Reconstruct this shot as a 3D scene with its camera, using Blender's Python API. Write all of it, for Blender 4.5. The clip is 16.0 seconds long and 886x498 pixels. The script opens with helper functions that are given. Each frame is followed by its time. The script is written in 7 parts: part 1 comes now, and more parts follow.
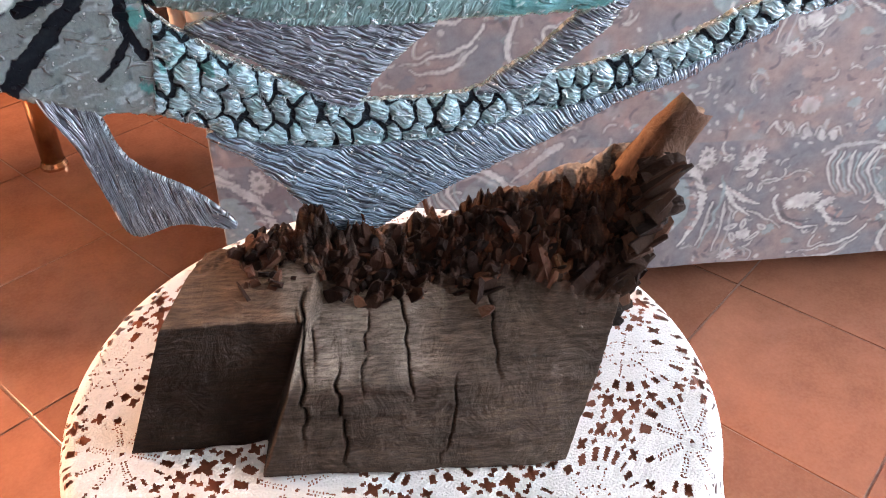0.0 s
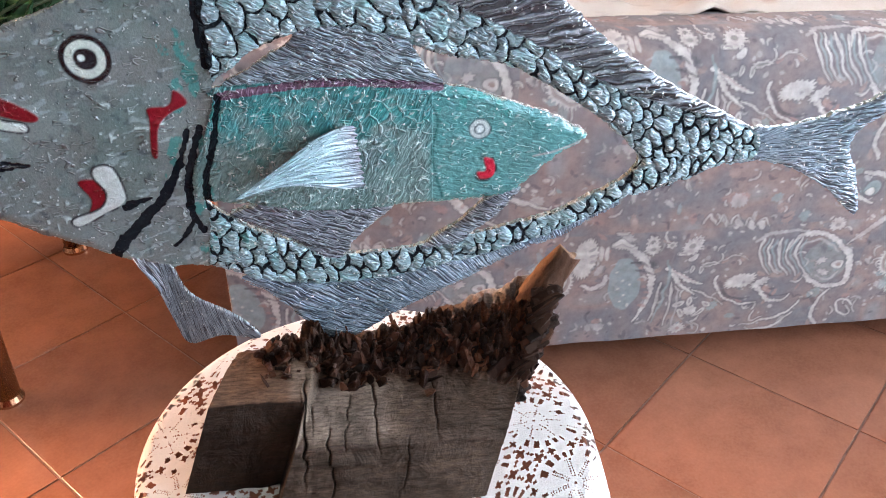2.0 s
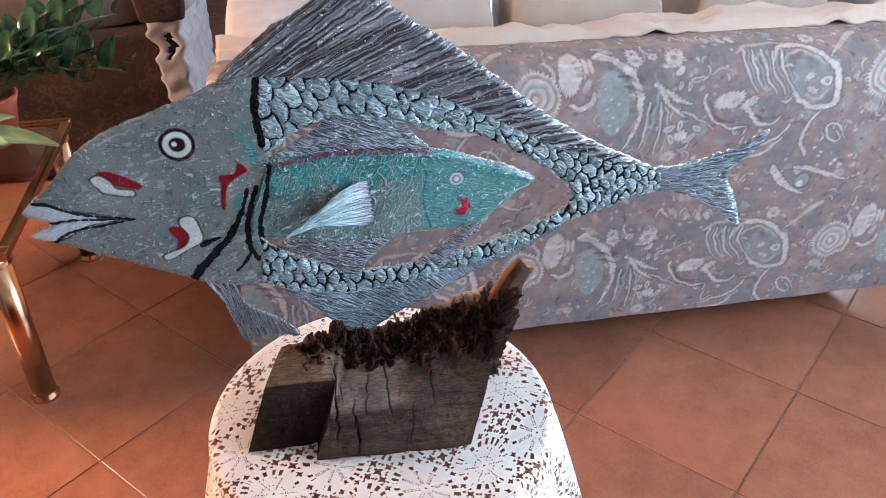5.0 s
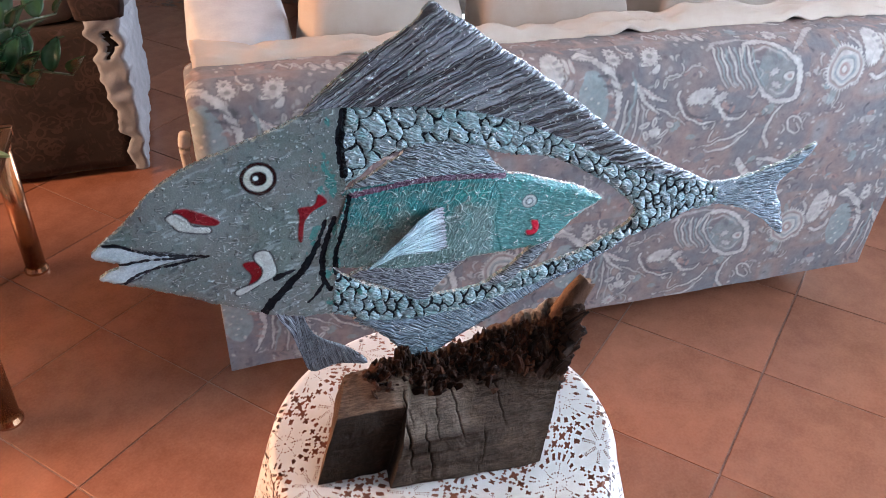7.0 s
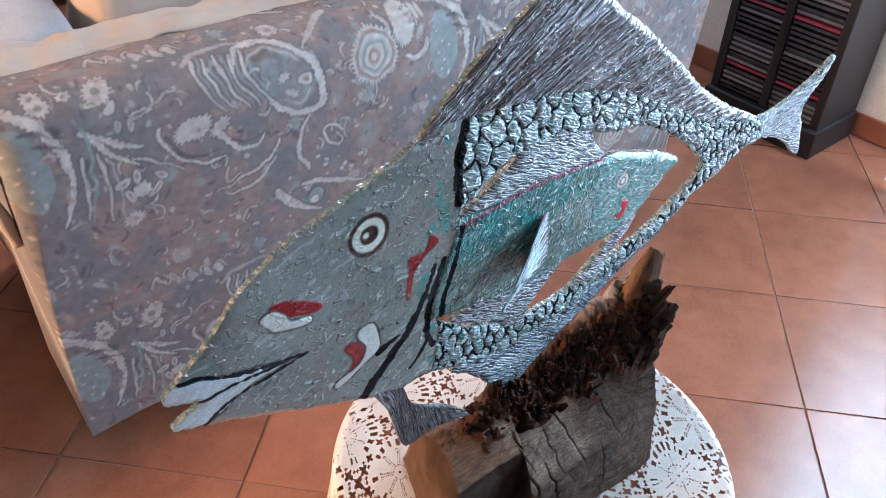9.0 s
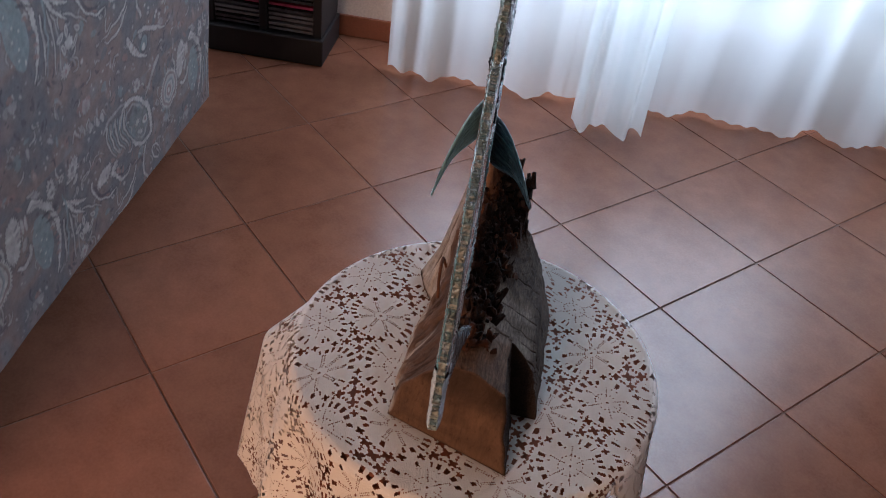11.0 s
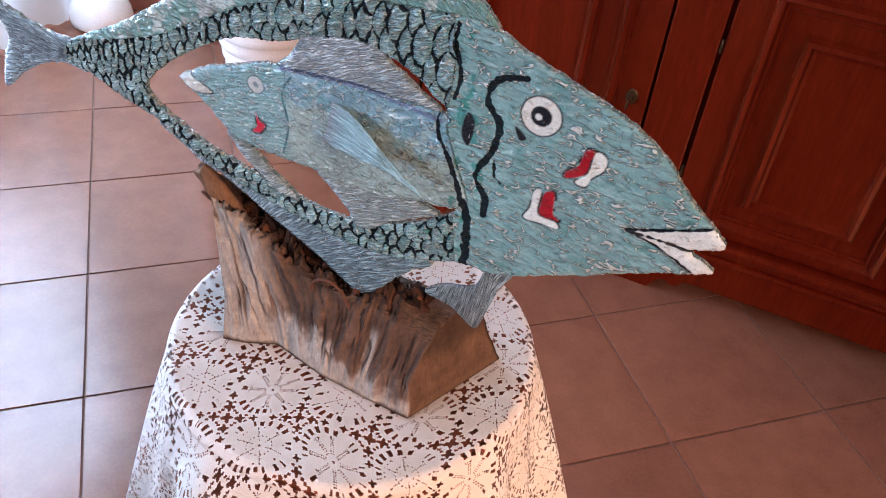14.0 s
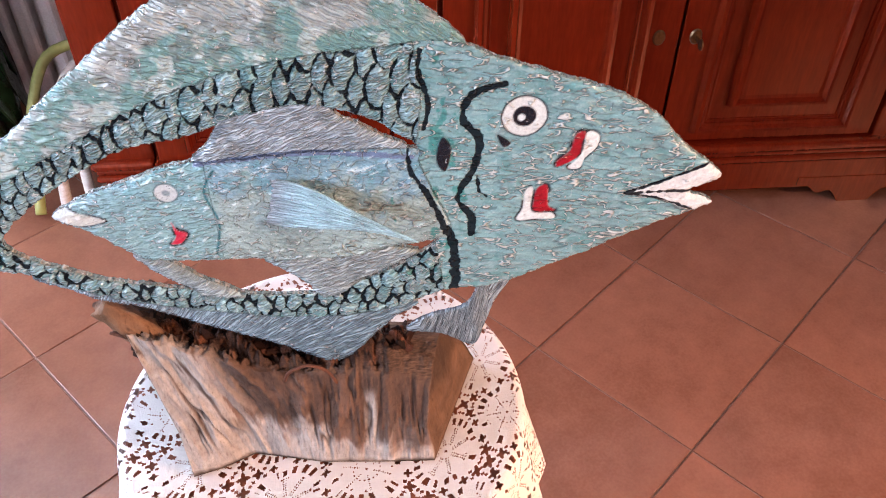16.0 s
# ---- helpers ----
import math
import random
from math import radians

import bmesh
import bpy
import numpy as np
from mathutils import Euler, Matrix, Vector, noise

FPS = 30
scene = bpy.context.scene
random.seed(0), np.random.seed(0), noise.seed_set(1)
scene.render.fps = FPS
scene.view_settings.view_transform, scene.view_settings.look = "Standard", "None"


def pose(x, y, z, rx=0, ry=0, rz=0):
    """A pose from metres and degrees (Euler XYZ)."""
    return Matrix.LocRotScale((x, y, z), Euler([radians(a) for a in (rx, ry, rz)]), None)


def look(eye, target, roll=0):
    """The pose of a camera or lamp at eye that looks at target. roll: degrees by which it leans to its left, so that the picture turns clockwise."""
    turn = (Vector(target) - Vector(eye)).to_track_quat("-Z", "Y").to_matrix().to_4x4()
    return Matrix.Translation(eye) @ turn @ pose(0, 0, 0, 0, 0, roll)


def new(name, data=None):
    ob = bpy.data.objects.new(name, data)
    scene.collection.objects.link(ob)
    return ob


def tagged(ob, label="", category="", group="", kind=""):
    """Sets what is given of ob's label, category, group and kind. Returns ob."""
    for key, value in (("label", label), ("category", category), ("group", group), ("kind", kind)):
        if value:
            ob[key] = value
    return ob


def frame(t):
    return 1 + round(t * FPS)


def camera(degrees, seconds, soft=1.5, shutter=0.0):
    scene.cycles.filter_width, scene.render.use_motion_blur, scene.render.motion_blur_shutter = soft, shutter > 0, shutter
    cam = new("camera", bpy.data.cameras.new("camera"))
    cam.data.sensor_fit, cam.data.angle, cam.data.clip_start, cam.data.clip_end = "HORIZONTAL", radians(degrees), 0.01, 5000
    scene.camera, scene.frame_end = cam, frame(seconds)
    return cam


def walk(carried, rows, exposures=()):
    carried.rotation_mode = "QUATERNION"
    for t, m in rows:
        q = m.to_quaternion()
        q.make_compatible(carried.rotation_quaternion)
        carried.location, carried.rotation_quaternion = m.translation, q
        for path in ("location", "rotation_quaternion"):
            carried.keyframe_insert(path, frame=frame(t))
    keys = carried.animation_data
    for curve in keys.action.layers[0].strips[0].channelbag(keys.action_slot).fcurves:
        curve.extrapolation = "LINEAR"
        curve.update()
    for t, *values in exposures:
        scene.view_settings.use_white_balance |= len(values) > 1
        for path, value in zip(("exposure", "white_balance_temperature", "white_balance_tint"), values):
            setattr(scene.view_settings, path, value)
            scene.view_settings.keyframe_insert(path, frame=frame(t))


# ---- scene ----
cam = camera(56.1, 16.0, 1.0)
PATH = [
    (0, (-0.044, -0.408, 1.141), (0.169, 1.183, -0.051), 0.8),
    (0.5, (-0.045, -0.454, 1.183), (0.169, 1.168, 0.032), 1.2),
    (1, (-0.034, -0.492, 1.228), (0.187, 1.161, 0.124), 1.3),
    (1.5, (-0.036, -0.529, 1.262), (0.189, 1.143, 0.188), 0.9),
    (2, (-0.034, -0.574, 1.303), (0.199, 1.100, 0.234), 0.6),
    (2.5, (-0.044, -0.616, 1.358), (0.198, 1.048, 0.275), -0.1),
    (3, (-0.064, -0.651, 1.400), (0.182, 0.998, 0.295), -0.5),
    (3.5, (-0.075, -0.691, 1.434), (0.175, 0.944, 0.310), -0.6),
    (4, (-0.068, -0.729, 1.461), (0.187, 0.909, 0.342), -0.7),
    (4.2, (-0.071, -0.749, 1.459), (0.194, 0.904, 0.364), -0.9),
    (6.3, (-0.059, -0.760, 1.484), (0.243, 0.864, 0.356), 0.4),
    (6.5, (-0.098, -0.740, 1.489), (0.239, 0.874, 0.358), 0.3),
    (7, (-0.230, -0.691, 1.493), (0.251, 0.886, 0.360), 1.3),
    (7.5, (-0.322, -0.652, 1.480), (0.289, 0.863, 0.325), 2.1),
    (8, (-0.343, -0.578, 1.466), (0.357, 0.867, 0.275), 2.1),
    (8.5, (-0.393, -0.475, 1.452), (0.433, 0.879, 0.234), 1.5),
    (8.7, (-0.413, -0.432, 1.453), (0.485, 0.869, 0.227), 1.5),
    (10.8, (-0.684, -0.052, 1.404), (0.870, 0.109, 0.155), 8.6),
    (11, (-0.676, -0.007, 1.414), (0.886, 0.069, 0.167), 8.1),
    (11.4, (-0.664, 0.087, 1.421), (0.873, -0.144, 0.163), 9.1),
    (11.5, (-0.669, 0.119, 1.422), (0.859, -0.199, 0.172), 9.5),
    (11.8, (-0.691, 0.230, 1.435), (0.776, -0.326, 0.195), 10.1),
    (12, (-0.690, 0.288, 1.439), (0.722, -0.398, 0.199), 10.1),
    (12.5, (-0.632, 0.352, 1.439), (0.660, -0.562, 0.217), 9.3),
    (13, (-0.527, 0.393, 1.429), (0.529, -0.768, 0.188), 9.2),
    (13.5, (-0.398, 0.509, 1.438), (0.378, -0.840, 0.182), 7.6),
    (14, (-0.345, 0.548, 1.432), (0.224, -0.884, 0.157), 6.3),
    (14.5, (-0.291, 0.510, 1.425), (0.118, -0.965, 0.137), 5.3),
    (15, (-0.249, 0.465, 1.407), (0.035, -1.021, 0.099), 3.8),
    (15.5, (-0.191, 0.479, 1.425), (-0.082, -1.013, 0.097), 2.4),
    (16, (-0.098, 0.506, 1.440), (-0.220, -0.973, 0.099), 0.5),
]
walk(
    cam,
    [(t, look(eye, target, roll)) for t, eye, target, roll in PATH],
    [(0, 0.95, 6650, 24), (4, 0.58, 6350, 21), (6.5, 0.42, 6150, 22), (7.5, 0.48, 6000, 18), (8.0, 0.55, 5850, 15), (8.7, 0.58, 5750, 14), (10.8, -1.05, 6050, 22), (11.5, -0.9, 5900, 21), (12.5, -0.42, 5550, 16), (13, -0.25, 5450, 17), (14, 0.15, 5700, 23), (16, 0.76, 6050, 29)],
)


# ---- light and world ----
world = bpy.data.worlds.new("sky")
scene.world = world
world.use_nodes = True
wn = world.node_tree
sky = wn.nodes.new("ShaderNodeTexSky")
sky.sky_type, sky.sun_disc = "NISHITA", False
sky.sun_elevation, sky.sun_rotation = radians(38), radians(60)
wn.links.new(sky.outputs[0], wn.nodes["Background"].inputs[0])
wn.nodes["Background"].inputs[1].default_value = 0.12


def area(name, place, target, w, h, watts, colour, spread=180):
    d = bpy.data.lights.new(name, "AREA")
    d.shape, d.size, d.size_y, d.energy, d.color = "RECTANGLE", w, h, watts, colour
    d.spread = radians(spread)
    ob = new(name, d)
    ob.matrix_world = look(place, target)
    return ob


WALL_X, WALL_Y, BACK_X, FAR_Y, ROOM_H = 2.31, -1.74, -3.2, 4.6, 2.65
# daylight through the window by the table and the sitting room's other, unseen window
area("window_light", (2.24, -0.5, 1.45), (0.0, -0.5, 1.0), 1.7, 1.6, 150, (0.78, 0.9, 1.0))
area("sitting_window_light", (2.26, 2.8, 1.5), (-0.2, 0.5, 0.8), 1.4, 1.3, 72, (0.88, 0.95, 1.0))
# unseen warm lamp added in the west for the orange glow from there
area("warm_west_light", (-3.1, 1.35, 1.85), (-0.72, 0.95, 0.0), 1.0, 0.8, 62, (1.0, 0.59, 0.32), 84)


# ---- materials ----
def material(name):
    m = bpy.data.materials.new(name)
    m.use_nodes = True
    n = m.node_tree
    return m, n, n.nodes["Principled BSDF"]


def node(n, kind, **values):
    k = n.nodes.new(kind)
    for key, v in values.items():
        k.inputs[key.replace("_", " ")].default_value = v
    return k


def ramp(n, source, stops):
    r = n.nodes.new("ShaderNodeValToRGB")
    e = r.color_ramp.elements
    while len(e) < len(stops):
        e.new(0.5)
    for k, (p, c) in zip(e, stops):
        k.position, k.color = p, (*c, 1)
    n.links.new(source, r.inputs[0])
    return r


def coords(n, scale=(1, 1, 1), generated=False):
    t = n.nodes.new("ShaderNodeTexCoord")
    m = n.nodes.new("ShaderNodeMapping")
    m.inputs["Scale"].default_value = scale
    n.links.new(t.outputs["Generated" if generated else "Object"], m.inputs[0])
    return m.outputs[0]


def noise_tex(n, vec, scale, detail=6.0, rough=0.6, distortion=0.0):
    k = node(n, "ShaderNodeTexNoise", Scale=scale, Detail=detail, Roughness=rough, Distortion=distortion)
    n.links.new(vec, k.inputs["Vector"])
    return k.outputs["Fac"]


def bump(n, bsdf, source, strength, distance=0.002, before=None):
    b = node(n, "ShaderNodeBump", Strength=strength, Distance=distance)
    n.links.new(source, b.inputs["Height"])
    if before:
        n.links.new(before.outputs[0], b.inputs["Normal"])
    n.links.new(b.outputs[0], bsdf.inputs["Normal"])
    return b


def mixed(n, fac, a, b, mode="MIX"):
    m = n.nodes.new("ShaderNodeMix")
    m.data_type, m.blend_type = "RGBA", mode
    for sock, v in ((m.inputs[0], fac), (m.inputs[6], a), (m.inputs[7], b)):
        if isinstance(v, (int, float)):
            sock.default_value = v
        elif isinstance(v, tuple):
            sock.default_value = (*v, 1)
        else:
            n.links.new(v, sock)
    return m.outputs[2]


def surface(name, dark, light, scale=20.0, rough=0.6, grain=(1, 1, 1), bump_strength=0.2, bump_distance=0.001, metal=0.0, fine=220.0, distortion=0.0):
    """A two-scale noise surface between two colours."""
    m, n, b = material(name)
    vec = coords(n, grain)
    big, small = noise_tex(n, vec, scale, distortion=distortion), noise_tex(n, vec, fine, 4.0)
    col = ramp(n, big, [(0.3, dark), (0.7, light)]).outputs[0]
    col = mixed(n, 0.25, col, ramp(n, small, [(0.3, tuple(0.6 * c for c in dark)), (0.7, tuple(min(1, 1.25 * c) for c in light))]).outputs[0])
    n.links.new(col, b.inputs["Base Color"])
    b.inputs["Roughness"].default_value, b.inputs["Metallic"].default_value = rough, metal
    bump(n, b, small, bump_strength, bump_distance)
    return m


def terracotta():
    m, n, b = material("terracotta_tile")
    info = n.nodes.new("ShaderNodeObjectInfo")
    shift = n.nodes.new("ShaderNodeVectorMath")
    shift.operation = "MULTIPLY_ADD"
    shift.inputs[1].default_value = (3.7, 2.9, 0.0)
    n.links.new(info.outputs["Location"], shift.inputs[0])
    n.links.new(coords(n), shift.inputs[2])
    lift = n.nodes.new("ShaderNodeVectorMath")
    lift.operation = "ADD"
    lift.inputs[1].default_value = (0.13, 0.29, 0.217)
    n.links.new(shift.outputs[0], lift.inputs[0])
    vec = lift.outputs[0]
    big, small = noise_tex(n, vec, 3.0, 3.0, 0.5), noise_tex(n, vec, 160.0, 3.0)
    col = ramp(n, big, [(0.3, (0.165, 0.065, 0.037)), (0.55, (0.19, 0.077, 0.045)), (0.75, (0.216, 0.09, 0.053))]).outputs[0]
    cloud = ramp(n, noise_tex(n, vec, 13.0, 4.0, 0.6), [(0.35, (0.88, 0.87, 0.86)), (0.65, (1.13, 1.15, 1.17))]).outputs[0]
    col = mixed(n, 1.0, col, cloud, "MULTIPLY")
    col = mixed(n, 0.2, col, ramp(n, small, [(0.35, (0.145, 0.057, 0.033)), (0.7, (0.26, 0.128, 0.083))]).outputs[0])
    tone = ramp(n, info.outputs["Random"], [(0.0, (0.86, 0.86, 0.86)), (1.0, (1.08, 1.05, 1.03))]).outputs[0]
    n.links.new(mixed(n, 1.0, col, tone, "MULTIPLY"), b.inputs["Base Color"])
    b.inputs["Roughness"].default_value = 0.21
    b.inputs["Specular IOR Level"].default_value = 0.55
    bump(n, b, small, 0.08, 0.0006)
    return m


TILE = terracotta()
GROUT = surface("grout", (0.13, 0.066, 0.046), (0.2, 0.112, 0.08), 60, 0.95)
PLASTER = surface("white_plaster", (0.62, 0.58, 0.53), (0.72, 0.68, 0.62), 3.0, 0.85, bump_strength=0.1, fine=120)
SKIRTING = surface("skirting_tile", (0.22, 0.075, 0.04), (0.29, 0.11, 0.06), 12, 0.4, bump_strength=0.05)
# ceiling and out-of-view walls, kept dark to cut bounced light
CEILING = surface("ceiling_paint", (0.42, 0.39, 0.35), (0.48, 0.45, 0.41), 2.0, 0.9)
FAR_PLASTER = surface("ochre_plaster", (0.26, 0.22, 0.18), (0.33, 0.285, 0.24), 3.0, 0.85, bump_strength=0.1, fine=120)
TABLE_WOOD = surface("brown_wood", (0.2, 0.06, 0.028), (0.3, 0.095, 0.045), 14, 0.45, (1, 6, 6))
BRASS = surface("polished_brass", (0.5, 0.29, 0.17), (0.62, 0.38, 0.23), 30, 0.24, metal=1.0, bump_strength=0.02)
OLD_BRASS = surface("dark_brass", (0.09, 0.06, 0.03), (0.2, 0.13, 0.07), 60, 0.4, metal=1.0, bump_strength=0.1)
STEEL = surface("chrome", (0.7, 0.7, 0.72), (0.8, 0.8, 0.82), 30, 0.12, metal=1.0, bump_strength=0.02)
BLACK = surface("black_plastic", (0.004, 0.004, 0.005), (0.008, 0.008, 0.009), 20, 0.55, bump_strength=0.03)
WHITE_GLAZE = surface("white_glaze", (0.72, 0.71, 0.68), (0.82, 0.81, 0.79), 8, 0.2, bump_strength=0.03)
CLAY = surface("clay_plastic", (0.27, 0.07, 0.045), (0.36, 0.1, 0.065), 18, 0.5, bump_strength=0.06)
SOIL = surface("potting_soil", (0.012, 0.008, 0.006), (0.05, 0.032, 0.022), 90, 0.95, bump_strength=0.8, bump_distance=0.006)
WHITE_COVER = surface("white_cotton_cover", (0.3, 0.31, 0.33), (0.4, 0.41, 0.43), 12, 0.9, bump_strength=0.4, fine=300)
CREAM = surface("cream_cotton", (0.32, 0.26, 0.215), (0.4, 0.34, 0.29), 9, 0.9, bump_strength=0.35, fine=700)


def leaf_material(name, dark, light, gloss):
    m, n, b = material(name)
    vec = coords(n)
    big = noise_tex(n, vec, 22.0, 4.0)
    n.links.new(ramp(n, big, [(0.3, dark), (0.7, light)]).outputs[0], b.inputs["Base Color"])
    b.inputs["Roughness"].default_value = gloss
    bump(n, b, noise_tex(n, coords(n, (1, 12, 12)), 30.0, 3.0), 0.2, 0.002)
    return m


LEAF = leaf_material("dark_green_leaf", (0.005, 0.018, 0.009), (0.013, 0.04, 0.018), 0.24)
LEAF_GLOSSY = leaf_material("glossy_green_leaf", (0.009, 0.034, 0.016), (0.028, 0.08, 0.034), 0.16)
LEAF_PALE = leaf_material("pale_green_leaf", (0.16, 0.27, 0.12), (0.3, 0.42, 0.24), 0.4)
LEAF_BLUE = leaf_material("blue_green_leaf", (0.1, 0.2, 0.22), (0.2, 0.34, 0.36), 0.4)
STEM_GREEN = leaf_material("green_stem", (0.16, 0.18, 0.04), (0.3, 0.3, 0.09), 0.5)
STEM_DARK = leaf_material("dark_green_stem", (0.02, 0.04, 0.015), (0.05, 0.08, 0.03), 0.4)
STEM_GREY = surface("pale_root", (0.3, 0.25, 0.2), (0.48, 0.42, 0.36), 40, 0.8, (1, 1, 5))
BARK = surface("brown_stem", (0.11, 0.07, 0.04), (0.2, 0.14, 0.08), 40, 0.85)


def mahogany():
    m, n, b = material("red_mahogany")
    vec = coords(n, (1, 1, 0.12))
    big, small = noise_tex(n, vec, 18.0, 6.0, 0.6, 1.2), noise_tex(n, vec, 160.0, 3.0)
    col = ramp(n, big, [(0.3, (0.082, 0.0052, 0.001)), (0.55, (0.106, 0.0072, 0.0013)), (0.75, (0.134, 0.0115, 0.002))]).outputs[0]
    col = mixed(n, 0.3, col, ramp(n, small, [(0.35, (0.035, 0.003, 0.001)), (0.7, (0.12, 0.013, 0.003))]).outputs[0])
    n.links.new(col, b.inputs["Base Color"])
    b.inputs["Roughness"].default_value = 0.27
    b.inputs["Specular IOR Level"].default_value = 0.55
    b.inputs["Specular Tint"].default_value = (1.0, 0.42, 0.22, 1)
    b.inputs["Coat Weight"].default_value = 0.08
    b.inputs["Coat Roughness"].default_value = 0.2
    bump(n, b, small, 0.08, 0.001)
    return m


MAHOGANY = mahogany()


def paisley(name, grounds, pale, mid, dark_c):
    """Woven swirls: teardrops of bent rings round scattered centres, with scrolls and small flowers between."""
    m, n, b = material(name)
    vec = coords(n)

    def warped(scale, amount):
        w = node(n, "ShaderNodeTexNoise", Scale=scale, Detail=2.0)
        n.links.new(vec, w.inputs["Vector"])
        add = n.nodes.new("ShaderNodeVectorMath")
        add.operation = "MULTIPLY_ADD"
        add.inputs[1].default_value = (amount, amount, amount)
        n.links.new(w.outputs["Color"], add.inputs[0])
        n.links.new(vec, add.inputs[2])
        return add.outputs[0]

    def rings(where, scale, freq):
        v = node(n, "ShaderNodeTexVoronoi", Scale=scale, Randomness=1.0)
        n.links.new(where, v.inputs["Vector"])
        s = n.nodes.new("ShaderNodeMath")
        s.operation = "MULTIPLY"
        s.inputs[1].default_value = freq
        n.links.new(v.outputs["Distance"], s.inputs[0])
        w = n.nodes.new("ShaderNodeMath")
        w.operation = "SINE"
        n.links.new(s.outputs[0], w.inputs[0])
        return v, w.outputs[0]

    def mul(a, c):
        return mixed(n, 1.0, a, c, "MULTIPLY")

    big, br = rings(warped(7.0, 0.24), 6.5, 34.0)
    small, sr = rings(warped(9.0, 0.05), 24.0, 16.0)
    ground = ramp(n, noise_tex(n, vec, 4.2, 3.0), [(0.36, grounds[0]), (0.5, grounds[1]), (0.6, grounds[2]), (0.72, grounds[3])]).outputs[0]
    # scrolls: thin contour lines of a smooth field
    field = noise_tex(n, vec, 8.5, 1.0, 0.4, 1.6)
    s = n.nodes.new("ShaderNodeMath")
    s.operation = "MULTIPLY"
    s.inputs[1].default_value = 40.0
    n.links.new(field, s.inputs[0])
    w = n.nodes.new("ShaderNodeMath")
    w.operation = "SINE"
    n.links.new(s.outputs[0], w.inputs[0])
    scroll = ramp(n, w.outputs[0], [(0.55, (0, 0, 0)), (0.8, (1, 1, 1))]).outputs[0]
    breaks = ramp(n, noise_tex(n, vec, 38.0, 2.0), [(0.44, (0, 0, 0)), (0.5, (1, 1, 1))]).outputs[0]
    c = mixed(n, mul(scroll, breaks), ground, mid)
    swirl = ramp(n, br, [(0.5, (0, 0, 0)), (0.7, (1, 1, 1))]).outputs[0]
    mask = ramp(n, big.outputs["Distance"], [(0.34, (1, 1, 1)), (0.4, (0, 0, 0))]).outputs[0]
    c = mixed(n, mul(mask, (0.75, 0.75, 0.75)), c, grounds[1])
    c = mixed(n, mul(mul(swirl, mask), (0.9, 0.9, 0.9)), c, pale)
    dots = ramp(n, sr, [(0.5, (0, 0, 0)), (0.62, (1, 1, 1))]).outputs[0]
    pick = ramp(n, noise_tex(n, vec, 8.0, 2.0), [(0.5, (0, 0, 0)), (0.55, (1, 1, 1))]).outputs[0]
    c = mixed(n, mul(dots, pick), c, pale)
    dark = ramp(n, noise_tex(n, vec, 34.0, 3.0, 0.6, 2.0), [(0.34, (1, 1, 1)), (0.42, (0, 0, 0))]).outputs[0]
    c = mixed(n, mul(dark, (0.8, 0.8, 0.8)), c, dark_c)
    n.links.new(c, b.inputs["Base Color"])
    b.inputs["Roughness"].default_value = 0.95
    weave = noise_tex(n, vec, 900.0, 2.0)
    bump(n, b, weave, 0.3, 0.001, bump(n, b, noise_tex(n, vec, 22.0, 3.0), 0.25, 0.004))
    return m


PAISLEY = paisley("paisley_weave", ((0.18, 0.145, 0.135), (0.2, 0.21, 0.225), (0.26, 0.21, 0.195), (0.21, 0.245, 0.27)), (0.41, 0.38, 0.345), (0.33, 0.315, 0.295), (0.115, 0.1, 0.098))
# the same weave, browner and lowered to hold the armchair's shade
PAISLEY_SHADED_BROWN = paisley("shaded_brown_paisley_weave", ((0.013, 0.0065, 0.0053), (0.017, 0.008, 0.006), (0.022, 0.0115, 0.009), (0.016, 0.009, 0.0072)), (0.038, 0.02, 0.015), (0.028, 0.0145, 0.011), (0.008, 0.0045, 0.0034))


def printed_fabric():
    m, n, b = material("printed_paisley")
    att = n.nodes.new("ShaderNodeVertexColor")
    att.layer_name = "print"
    vec = coords(n)
    soft = noise_tex(n, vec, 60.0, 4.0)
    n.links.new(mixed(n, 1.0, att.outputs[0], ramp(n, soft, [(0.3, (0.92, 0.92, 0.92)), (0.7, (1.28, 1.28, 1.28))]).outputs[0], "MULTIPLY"), b.inputs["Base Color"])
    b.inputs["Roughness"].default_value = 0.95
    bump(n, b, noise_tex(n, vec, 900.0, 2.0), 0.3, 0.001, bump(n, b, noise_tex(n, vec, 22.0, 3.0), 0.25, 0.004))
    return m


PRINTED = printed_fabric()
GROUND = ((0.15, 0.158, 0.168), (0.16, 0.115, 0.105), (0.1, 0.1, 0.108), (0.195, 0.138, 0.126))
PALE, MID, DEEP, ROSE, COOL = (0.335, 0.313, 0.292), (0.245, 0.233, 0.225), (0.045, 0.043, 0.048), (0.2, 0.125, 0.115), (0.15, 0.182, 0.184)


